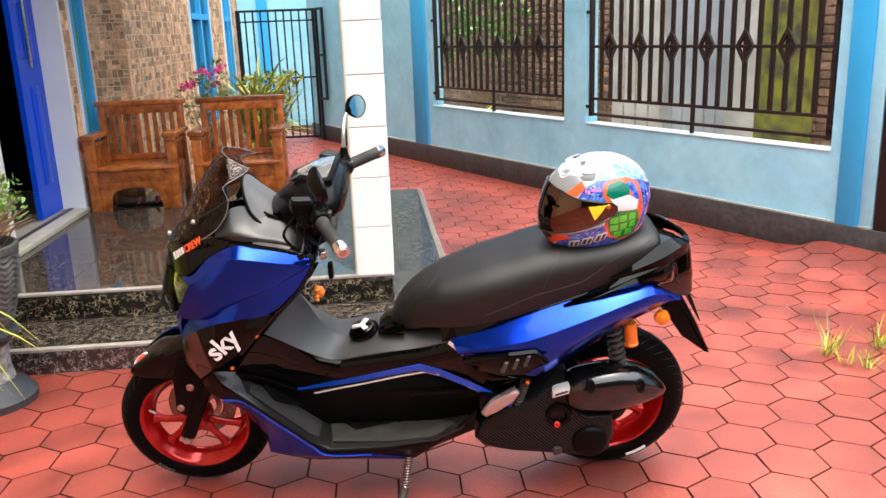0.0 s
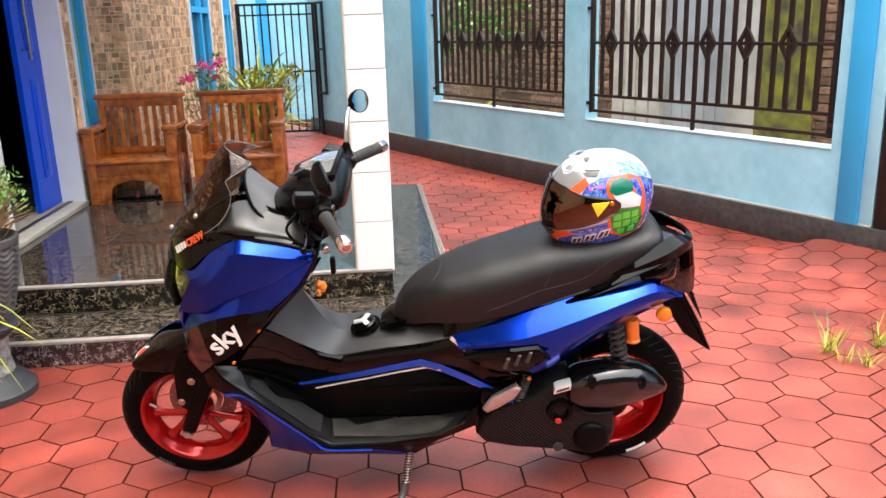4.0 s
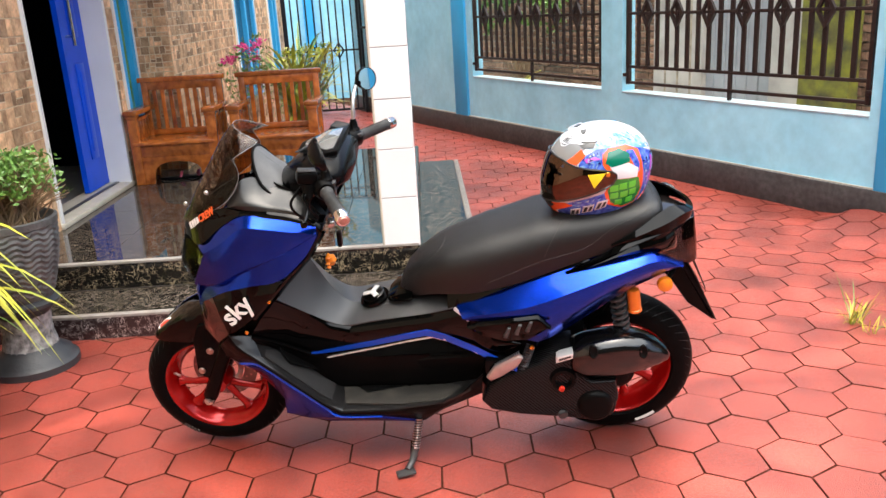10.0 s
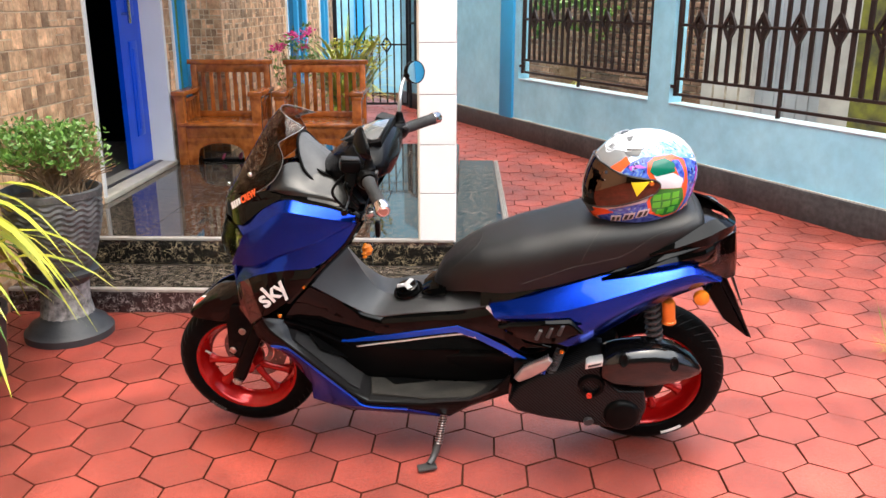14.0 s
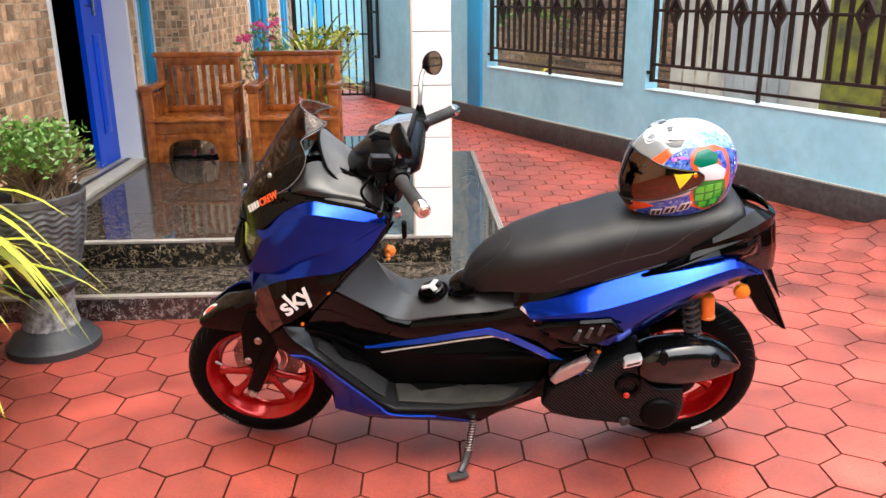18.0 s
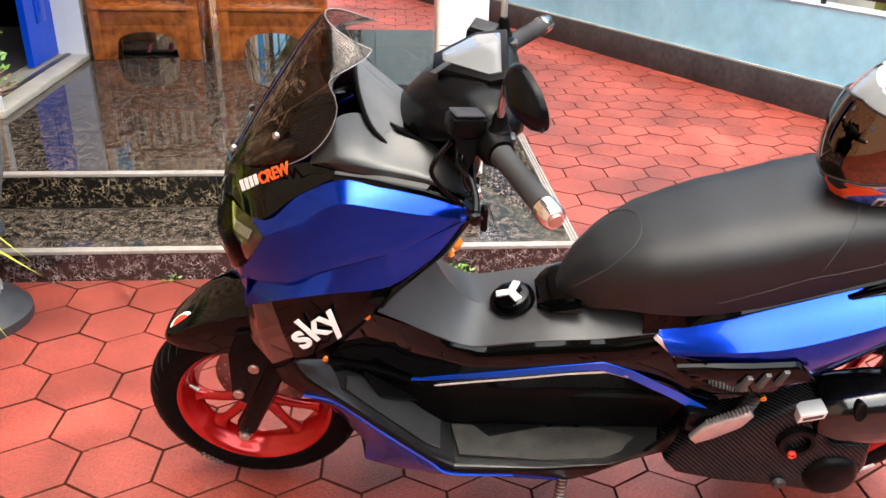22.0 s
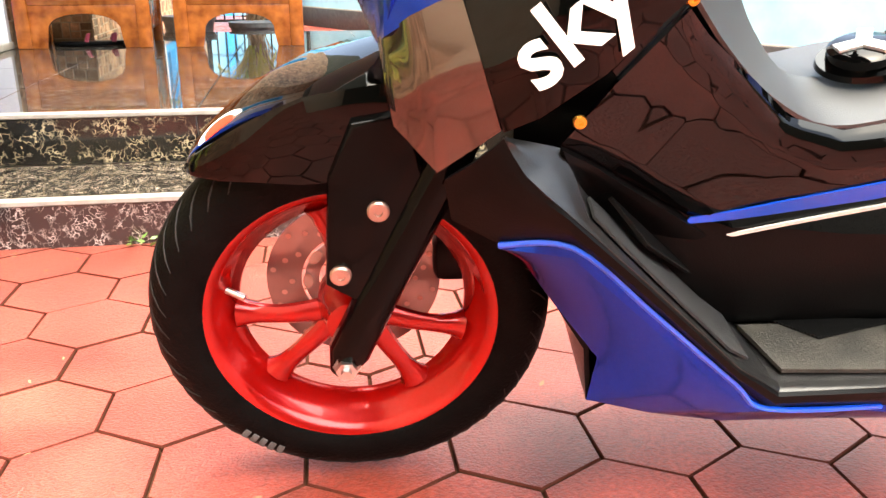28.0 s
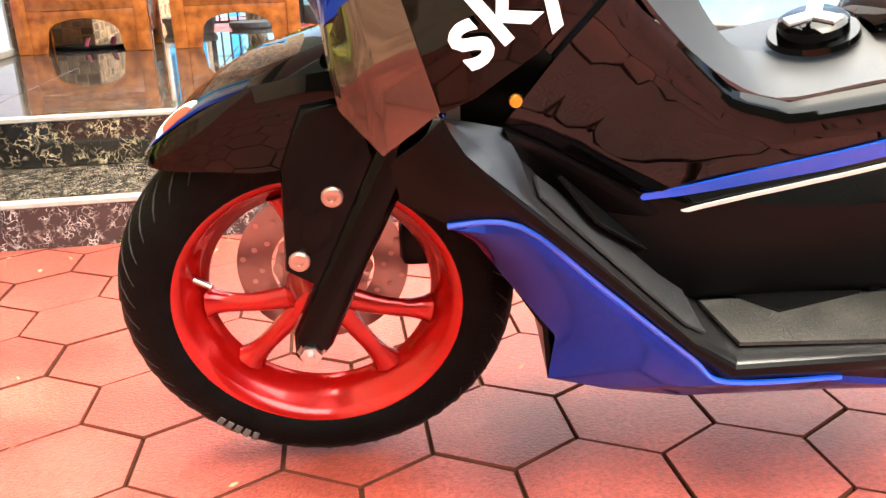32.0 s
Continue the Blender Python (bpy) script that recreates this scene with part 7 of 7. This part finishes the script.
bm = lathe(prof, 120)
for v in bm.verts:
    rr = v.co.xy.length
    if rr > 0.12 and 0.34 < v.co.z < 0.62:
        a_ = math.atan2(v.co.y, v.co.x)
        w_ = 0.0035 * math.sin((v.co.z * 260) + 2.2 * math.sin(a_ * 14))
        v.co.x += v.co.x / rr * w_
        v.co.y += v.co.y / rr * w_
part("pot", bm, "pot", pot, "grey pot with raised wavy lines")
part("soil", lathe([(0, 0.625), (0.178, 0.62)], 24), "soil", pot)
bush(pot, (0.0, 0.0, 0.79), 0.24, 0.6, 2600, 150, 11, "leaf", 0.032, base=(0, 0, 0.63))
bush(pot, (0.14, -0.02, 0.78), 0.17, 0.65, 120, 60, 12, "leaf", 0.026, base=(0.08, 0, 0.63))

spiky = thing("spiky_plant", "yellow-green striped blade plant in a black pot", "potted plant", HOUSE @ pose(-1.17, 0.22, 0))
part("pot", lathe([(0.13, 0), (0.17, 0.05), (0.19, 0.26), (0.2, 0.27), (0.2, 0.3), (0.18, 0.3), (0.17, 0.25), (0, 0.25)], 40), "pot_black", spiky)
rb = random.Random(8)
for mt, cnt in (("leaf_yellow", 110), ("leaf", 26)):
    bm = bmesh.new()
    for k in range(cnt):
        blade(bm, (rb.uniform(-0.05, 0.05), rb.uniform(-0.05, 0.05), 0.26 + rb.uniform(0.05, 0.4)), rb.uniform(0, 2 * math.pi), rb.uniform(0.4, 0.68), rb.uniform(0.5, 1.25), rb.uniform(0.85, 1.4), rb.uniform(0.01, 0.019))
    part("foliage", bm, mt, spiky)["kind"] = "stuff"

flower = thing("bougainvillea", "bougainvillea with magenta flowers in a pot behind the armchairs", "potted plant", HOUSE @ pose(-0.72, 4.75, 0))
part("pot", lathe([(0.11, 0), (0.16, 0.3), (0.17, 0.3), (0.17, 0.33), (0.15, 0.33), (0, 0.28)], 32), "pot", flower)
bush(flower, (0, 0, 0.85), 0.3, 1.2, 500, 34, 21, "leaf", 0.045, base=(0, 0, 0.3))
bm = bmesh.new()
rp = random.Random(4)
for cl in range(7):
    c_ = Vector((-0.12 + rp.uniform(-0.14, 0.22), rp.uniform(-0.12, 0.12), 1.08 + rp.uniform(-0.16, 0.08)))
    for k in range(40):
        leaflet(bm, c_ + rand_dir(rp) * rp.uniform(0, 0.055), rand_dir(rp), rand_dir(rp), 0.04)
part("blossom", bm, "petal", flower, "magenta flowers")["kind"] = "stuff"

croton = thing("striped_plant", "yellow-green striped plant in a pot behind the armchairs", "potted plant", HOUSE @ pose(-0.3, 4.72, 0))
part("pot", lathe([(0.11, 0), (0.16, 0.26), (0.17, 0.26), (0.17, 0.29), (0.15, 0.29), (0, 0.25)], 32), "pot", croton)
for mt, cnt in (("leaf_yellow", 150), ("leaf", 40)):
    bm = bmesh.new()
    for k in range(cnt):
        blade(bm, (rb.uniform(-0.06, 0.06), rb.uniform(-0.06, 0.06), 0.26 + rb.uniform(0.1, 0.5)), rb.uniform(0, 2 * math.pi), rb.uniform(0.35, 0.58), rb.uniform(0.9, 1.8), rb.uniform(0.6, 1.0), rb.uniform(0.01, 0.017))
    part("foliage", bm, mt, croton)["kind"] = "stuff"
bush(croton, (0.1, 0.0, 1.0), 0.3, 0.35, 600, 40, 32, "leaf_yellow", 0.045, base=(0, 0, 0.3))
bush(croton, (0.12, 0.1, 0.98), 0.28, 0.45, 200, 14, 31, "leaf", 0.04, base=(0, 0, 0.3))
bm = bmesh.new()
for k in range(60):
    leaflet(bm, Vector((-0.02, -0.1, 0.62)) + rand_dir(rp) * rp.uniform(0, 0.05), rand_dir(rp), rand_dir(rp), 0.04)
part("blossom", bm, "petal", croton)["kind"] = "stuff"

yard_plant = thing("yard_shrub", "green shrub in the neighbouring yard", "shrub", FENCE @ pose(5.0, -1.0, 0.3))
bush(yard_plant, (0, 0, 1.1), 0.6, 1.0, 1500, 60, 41, "leaf", 0.09, base=(0, 0, 0))
low = thing("yard_blade_plant", "small yellow-green plant in the neighbouring yard", "plant", FENCE @ pose(4.55, -0.6, 0.3))
bm = bmesh.new()
for k in range(30):
    blade(bm, (0, 0, 0.0), rb.uniform(0, 6.28), rb.uniform(0.25, 0.4), rb.uniform(0.8, 1.6), rb.uniform(0.5, 0.9), 0.014)
part("foliage", bm, "leaf_yellow", low)["kind"] = "stuff"


def tuft(x, y, n, size, seed, material="leaf_yellow"):
    r = random.Random(seed)
    t = thing("grass_tuft", "small yellow-green grass tuft between the pavers", "grass", pose(x, y, 0), "grass tufts")
    for mt, c in ((material, n), ("leaf", n // 2)):
        bm = bmesh.new()
        for k in range(c):
            blade(bm, (r.uniform(-0.02, 0.02), r.uniform(-0.02, 0.02), -0.006), r.uniform(0, 6.28), size * r.uniform(0.5, 1.1), r.uniform(0.9, 2.2), r.uniform(0.3, 0.9), 0.0022, 4)
        part("foliage", bm, mt, t)["kind"] = "stuff"


tuft(2.476, 0.84, 26, 0.12, 1)
tuft(2.72, 0.9, 22, 0.12, 2)
tuft(2.5, 0.735, 12, 0.07, 3)
tuft(2.58, 0.69, 14, 0.07, 5)
for k, (u_, v_) in enumerate(((-0.42, 0.985), (0.55, 0.985), (0.6, 0.98))):
    p_ = HOUSE @ Vector((u_, v_, 0))
    w_ = thing("weed", "tiny green weed at the foot of the step", "weed", Matrix.Translation(p_), "weeds")
    bm = bmesh.new()
    rw = random.Random(50 + k)
    for q in range(34 if k else 12):
        leaflet(bm, (rw.uniform(-0.03, 0.03), rw.uniform(-0.02, 0.01), rw.uniform(0, 0.05 if k else 0.02)), rand_dir(rw, 0.5), rand_dir(rw, 0.5), 0.022)
    part("foliage", bm, "leaf", w_)["kind"] = "stuff"
# fallen leaves and crumbs: far too many small bits to count
bm = bmesh.new()
rf = random.Random(77)
for k in range(150):
    if k < 95:
        p_ = HOUSE @ Vector((rf.uniform(-1.2, 0.5), 0.985 - abs(rf.gauss(0, 0.12)), 0))
    else:
        p_ = Vector((rf.uniform(-1.0, 2.4), rf.uniform(-0.8, 0.8), 0))
    s_ = rf.uniform(0.006, 0.018)
    leaflet(bm, p_ + Vector((0, 0, 0.004)), (rf.uniform(-1, 1), rf.uniform(-1, 1), rf.uniform(-0.1, 0.3)), (rf.uniform(-0.4, 0.4), rf.uniform(-0.4, 0.4), 1), s_)
lit = part("leaf_litter", bm, "leaf_dry")
tagged(lit, "dry leaf crumbs scattered over the red pavers", "litter", kind="stuff")

# ---- helmet on the saddle ----
HEL = LEAN @ pose(1.284, -0.004, 0.836, 0, -4, 14)
helmet = thing("helmet", "full-face helmet with blue and orange graphics and gold visor", "helmet", HEL)
HA, HB, HC, HZ = 0.152, 0.122, 0.132, 0.118


def shell_at(az, el, off=0.0):
    """A point on the helmet: az from its front round its left side, el up; degrees."""
    a, e = radians(az), radians(el)
    ca, ce = math.cos(a), math.cos(e)
    ce = ce if e > 0 else ce ** 0.55
    chin = max(0.0, ca) ** 2 * max(0.0, math.sin(-e + 0.25)) * 0.03
    back = max(0.0, -ca) ** 2 * max(0.0, math.sin(e + 0.3)) * 0.012
    x = -(HA + off + chin + back) * ce * ca
    y = -(HB + off) * ce * math.sin(a)
    return Vector((x, y, HZ + (HC + off) * math.sin(e)))


def shell_patch(name, material, ring, off, parent=helmet, label="", steps=5, both=False):
    """A patch over the shell inside a ring of (azimuth, elevation) pairs."""
    for sgn in ((1, -1) if both else (1,)):
        bm = bmesh.new()
        n = len(ring) * 4
        dense = []
        for i in range(len(ring)):
            p, q = ring[i], ring[(i + 1) % len(ring)]
            dense += [(lerp(p[0], q[0], k / 4), lerp(p[1], q[1], k / 4)) for k in range(4)]
        ca, ce = sum(p[0] for p in ring) / len(ring), sum(p[1] for p in ring) / len(ring)
        mid = bm.verts.new(shell_at(sgn * ca, ce, off))
        last = None
        for s in range(1, steps + 1):
            row = [bm.verts.new(shell_at(sgn * lerp(ca, p[0], s / steps), lerp(ce, p[1], s / steps), off)) for p in dense]
            for k in range(n):
                if last is None:
                    bm.faces.new((mid, row[k], row[(k + 1) % n]))
                else:
                    bm.faces.new((last[k], row[k], row[(k + 1) % n], last[(k + 1) % n]))
            last = row
        foot = [bm.verts.new(shell_at(sgn * p[0], p[1], -0.002)) for p in dense]
        for k in range(n):
            bm.faces.new((last[k], foot[k], foot[(k + 1) % n], last[(k + 1) % n]))
        part(name, bm, material, parent, label, 60)


def oval(az, el, ra, re, n=12, wob=0.0, turn=0.0):
    out = []
    for k in range(n):
        t = 2 * math.pi * k / n
        s = 1 + wob * math.sin(3 * t + 1)
        x, y = ra * math.cos(t) * s, re * math.sin(t) * s
        out.append((az + x * math.cos(turn) - y * math.sin(turn), el + x * math.sin(turn) + y * math.cos(turn)))
    return out


bm = bmesh.new()
rows_ = []
for k in range(25):
    el = lerp(-62, 90, k / 24)
    rows_.append([bm.verts.new(shell_at(360 * j / 64, el)) for j in range(64)] if k < 24 else [bm.verts.new(shell_at(0, 90))])
for a, b in zip(rows_, rows_[1:]):
    for j in range(64):
        if len(b) == 1:
            bm.faces.new((a[j], a[(j + 1) % 64], b[0]))
        else:
            bm.faces.new((a[j], a[(j + 1) % 64], b[(j + 1) % 64], b[j]))
part("shell", bm, "helmet_white", helmet, "glossy white shell", 60)
bm = lathe([(0.02, 0.02), (0.1, 0.004), (0.112, -0.003), (0.12, 0.003), (0.118, 0.02), (0.09, 0.03)], 48, closed=True)
part("neck_roll", moved(bm, Matrix.Diagonal((1.05, 0.82, 1, 1))), "helmet_black", helmet, "black neck roll")
for sg in (1, -1):
    f = lambda ring: [(sg * a_, e_) for a_, e_ in ring]
    shell_patch("pale_graphic", "helmet_pale", f([(58, 58), (90, 66), (122, 64), (154, 42), (158, 22), (106, 38), (74, 40), (56, 46)]), 0.0006)
    shell_patch("blue_graphic", "helmet_blue", f([(52, 24), (58, 36), (74, 43), (106, 42), (140, 28), (160, 14), (164, -10), (150, -34), (124, -48), (108, -54), (88, -30), (84, 0), (70, 16)]), 0.001)
    shell_patch("blue_graphic", "helmet_blue", f([(14, -52), (30, -34), (42, -24), (66, -16), (88, -10), (112, -30), (126, -46), (104, -58), (60, -60), (36, -59)]), 0.0012)
    shell_patch("violet_graphic", "helmet_pink", f([(150, 14), (158, 8), (152, -14), (138, -30), (140, -14), (146, 0)]), 0.0018)
    shell_patch("violet_graphic", "helmet_pink", f([(58, 32), (72, 34), (80, 30), (70, 30), (62, 27)]), 0.0018)
    shell_patch("orange_graphic", "helmet_orange", f([(34, 28), (44, 36), (52, 44), (60, 36), (50, 25)]), 0.0018)
    shell_patch("orange_graphic", "helmet_orange", f([(0, -30), (14, -28), (36, -25), (46, -28), (30, -36), (14, -44), (0, -44)]), 0.0022)
    shell_patch("orange_graphic", "helmet_orange", f([(6, -42), (12, -44), (34, -60), (22, -60)]), 0.0019)
    shell_patch("orange_graphic", "helmet_orange", f([(0, -49), (30, -52), (70, -54), (110, -54), (136, -47), (150, -38), (144, -54), (104, -61), (40, -61.5), (0, -60)]), 0.0022)
    shell_patch("orange_graphic", "helmet_orange", f([(112, -54), (126, -42), (138, -28), (136, -36), (124, -50)]), 0.0018)
    shell_patch("orange_graphic", "helmet_orange", f([(81, 36), (90, 42), (116, 41), (130, 30), (128, 10), (128, -16), (121, -39), (101, -41), (83, -29), (80, -12), (88, 6), (80, 24)]), 0.0022)
    shell_patch("blue_graphic", "helmet_blue", f([(112, 34), (122, 32), (124, 14), (121, 4), (116, 14)]), 0.0027)
    shell_patch("pale_graphic", "helmet_white", f([(87, 21), (110, 19), (121, 9), (118, -1), (94, 4)]), 0.003)
    shell_patch("green_graphic", "helmet_green", f([(83, -8), (92, 4), (120, -2), (124, -18), (118, -36), (100, -37), (86, -26)]), 0.003)
    shell_patch("teal_graphic", "helmet_teal", f([(83, 25), (88, 37), (104, 39), (114, 30), (112, 20), (90, 19)]), 0.0034)
    for q_, (az_, el_) in enumerate(((90, -7), (100, -7), (111, -8), (90, -17), (101, -18), (112, -18), (95, -28), (108, -28))):
        shell_patch("green_cell", "helmet_bright_green", f([(az_ - 4.4, el_ - 3.4), (az_ - 4.0, el_ + 4.2), (az_ + 4.6, el_ + 3.6), (az_ + 4.4, el_ - 4.2)]), 0.0042, steps=2)
    for q_ in range(3):
        az_, el_ = 38 + 15 * q_, -48 + 5.5 * q_
        shell_patch("white_bar", "helmet_white", f([(az_, el_), (az_ + 4, el_ + 13), (az_ + 16, el_ + 16), (az_ + 13, el_ + 4)]), 0.0026, steps=2)
        shell_patch("dark_bar", "helmet_black", f([(az_ + 2, el_ + 2.5), (az_ + 5.5, el_ + 11.5), (az_ + 9, el_ + 12.3), (az_ + 6, el_ + 3.4)]), 0.0034, steps=2)
        shell_patch("dark_bar", "helmet_black", f([(az_ + 8, el_ + 4), (az_ + 11, el_ + 12.6), (az_ + 14, el_ + 13.2), (az_ + 11.4, el_ + 5)]), 0.0034, steps=2)
    for a0, a1, e0, e1, tint, number in ((56, 80, 22, 38, "pale", 16), (130, 158, -26, 18, "pale", 24), (46, 84, -30, -18, "pale", 16), (92, 124, -52, -43, "pale", 14), (70, 150, 44, 60, "blue", 22), (56, 80, 22, 38, "dark", 8), (130, 158, -26, 18, "dark", 10)):
        for q_ in range(number):
            az_, el_, tilt, size = rs.uniform(a0, a1), rs.uniform(e0, e1), rs.uniform(0, 3.1), rs.uniform(1.6, 3.2)
            u_, w_ = size * math.cos(tilt), size * math.sin(tilt)
            shell_patch("scribble", {"pale": "helmet_pale", "blue": "helmet_scribble", "dark": "helmet_navy"}[tint], f([(az_ - u_, el_ - w_), (az_ + w_ * 0.3, el_ - u_ * 0.3), (az_ + u_, el_ + w_), (az_ - w_ * 0.3, el_ + u_ * 0.3)]), 0.0021, steps=1)
    shell_patch("side_plate", "helmet_grey", f([(0, 35), (0, 47), (22, 50), (44, 51), (60, 47), (52, 38), (40, 28), (26, 30)]), 0.0014, label="grey visor side plate")
    shell_patch("vent", "helmet_black", f([(46, 49), (60, 52), (74, 52), (70, 45), (54, 45)]), 0.003, label="black air vent")
    shell_patch("vent_cover", "helmet_grey", f([(48, 53), (60, 57), (80, 56), (74, 52.5), (60, 52.5)]), 0.006, label="grey air vent cover")
    shell_patch("vent", "helmet_black", f([(22, 70), (40, 74), (46, 67), (38, 65)]), 0.003, label="black air vent")
    shell_patch("chin_vent", "helmet_black", f([(2, -26), (14, -25), (22, -30), (14, -35), (2, -32)]), 0.0034)
shell_patch("oval_badge", "helmet_white", oval(14, 53, 13, 9), 0.002, label="white oval badge")
shell_patch("oval_badge_ring", "helmet_black", oval(14, 53, 11, 7), 0.0026)
shell_patch("oval_badge_middle", "helmet_white", oval(14, 53, 10, 6), 0.0032)
for q_ in range(3):
    shell_patch("badge_bar", "helmet_black", [(7.5 + 5 * q_, 49.5), (8.5 + 5 * q_, 56), (11 + 5 * q_, 56), (10 + 5 * q_, 49.5)], 0.004, steps=2)
# visor: a tinted band round the front with a dark rim, and its tab
VT = [(-93, 10), (-88, 15), (-72, 19), (-50, 23), (-30, 30), (0, 34), (30, 30), (50, 23), (72, 19), (88, 15), (93, 10)]
VB = [(-93, 6), (-88, -1), (-78, -8), (-60, -16), (-40, -21), (0, -25), (40, -21), (60, -16), (78, -8), (88, -1), (93, 6)]
bm = bmesh.new()
grid = []
for i in range(len(VT) - 1):
    for k in range(6 if i < len(VT) - 2 else 7):
        t_, b_ = [(lerp(P[i][0], P[i + 1][0], k / 6), lerp(P[i][1], P[i + 1][1], k / 6)) for P in (VT, VB)]
        grid.append([bm.verts.new(shell_at(t_[0], lerp(t_[1], b_[1], j / 8), 0.006)) for j in range(9)])
for a, b in zip(grid, grid[1:]):
    for j in range(8):
        bm.faces.new((a[j], a[j + 1], b[j + 1], b[j]))
rim_pts = [tuple(r[0].co) for r in grid] + [tuple(r[-1].co) for r in reversed(grid)]
bmesh.ops.recalc_face_normals(bm, faces=bm.faces)
bmesh.ops.solidify(bm, geom=list(bm.faces), thickness=0.003)
visor = part("visor", bm, "visor", helmet, "gold mirrored visor", 60)
part("visor_rim", tube(rim_pts + rim_pts[:1], 0.0025, 6, cap=False), "helmet_black", visor)
for sg in (1, -1):
    tri = [(sg * a_, e_) for a_, e_ in ((64, 14), (82, 14), (70, -2))]
    shell_patch("visor_sticker", "yellow", tri, 0.0095, visor, "yellow triangular sticker", 3)
    c_ = shell_at(sg * 84, 12, 0.009)
    part("visor_pivot", moved(lathe([(0, 0.003), (0.006, 0.003), (0.007, 0)], 14), Matrix.Translation(c_) @ pose(0, 0, 0, 90 * sg, 0, 0)), "gold", visor)
# ---- red hexagon pavers: the near ones singly, the rest joined ----
HS = 0.1153
HW = HS * math.sqrt(3)


def hex_ring(r, z):
    return [(r * math.sin(math.pi / 3 * k), r * math.cos(math.pi / 3 * k), z) for k in range(6)]


hv = hex_ring(HS - 0.0022, -0.05) + hex_ring(HS - 0.0022, -0.003) + hex_ring(HS - 0.004, 0.0)
hf = [(6 * a + k, 6 * a + (k + 1) % 6, 6 * a + 6 + (k + 1) % 6, 6 * a + 6 + k) for a in (0, 1) for k in range(6)] + [tuple(range(12, 18))]
hex_mesh = bpy.data.meshes.new("paver")
hex_mesh.from_pydata(hv, [], hf)
hex_mesh.materials.append(M["paver"])
hex_mesh.materials.append(M["joint"])
hex_mesh.materials.append(M["paver_edge"])
for k in range(12):
    hex_mesh.polygons[k].material_index = 1 + k // 6
court_floor = set_part("pavement", box(0.02, 0.1, 0.0, 0.05, -0.06, -0.055), "joint", "red hexagonal concrete pavers with dark joints", "pavement", pose(0.262, 0.0249, 0, 0, 0, 4.05))
rg = random.Random(9)
verts, faces = [], []
inv_h, inv_f = HOUSE.inverted(), FENCE.inverted()
for j in range(-30, 66):
    for i in range(-22, 34):
        x, y = HW * (i + 0.5 * (j % 2)), HS * 1.5 * j
        w = court_floor.matrix_basis @ Vector((x, y, 0))
        h, f = inv_h @ w, inv_f @ w
        if (h.y > 1.115 and h.y < 4.24 and h.x < 0.91) or (h.x < -1.5) or (f.y < -0.13 and f.x > -0.55) or f.y < -1.9 or h.y > 10.8:
            continue
        tilt = pose(x, y, rg.uniform(-0.0015, 0.001), rg.uniform(-0.14, 0.14), rg.uniform(-0.14, 0.14), rg.uniform(-0.8, 0.8))
        if -0.95 < w.x < 2.35 and -0.9 < w.y < 1.2:
            o = new("paver", hex_mesh)
            o.parent, o.matrix_basis = court_floor, tilt
        else:
            n = len(verts)
            for v in hv:
                p = tilt @ Vector(v)
                q = inv_f @ (court_floor.matrix_basis @ p)
                p.z += 0.085 * max(0.0, min(1.0, -q.x / 0.14)) * max(0.0, min(1.0, 1 - q.y / 0.5))
                verts.append(tuple(p))
            faces += [tuple(n + k for k in q) for q in hf]
me = bpy.data.meshes.new("pavers")
me.from_pydata(verts, [], faces)
me.materials.append(M["paver_far"])
me.materials.append(M["joint"])
me.materials.append(M["paver_edge"])
me.polygons.foreach_set("material_index", [(1 + k % 13 // 6) % 3 for k in range(len(faces))])
ob = new("pavers", me)
ob.parent = court_floor
ob["kind"] = "stuff"

# ---- stone cladding ----
clad(wall_a, stones(-1.0, 2.125, 0.0, 3.1, small=0.8), -1.394, "u", lambda r: r[0] > 0.95 and 0.25 < r[2] < 1.75)
clad(wall_a, stones(3.38, 3.53, 0.26, 3.1), -1.394, "u", lambda r: r[2] < 1.8)
clad(wall_b, stones(-1.39, -1.125, 0.26, 3.1, small=0.6), 3.904, "v", lambda r: r[2] < 1.8)
clad(wall_b, stones(3.9, 9.6, 0.0, 3.1, ((6.24, 7.37, 0.49, 2.41), (8.23, 8.91, 0.49, 2.41)), 0.75), -1.124, "u", lambda r: False)
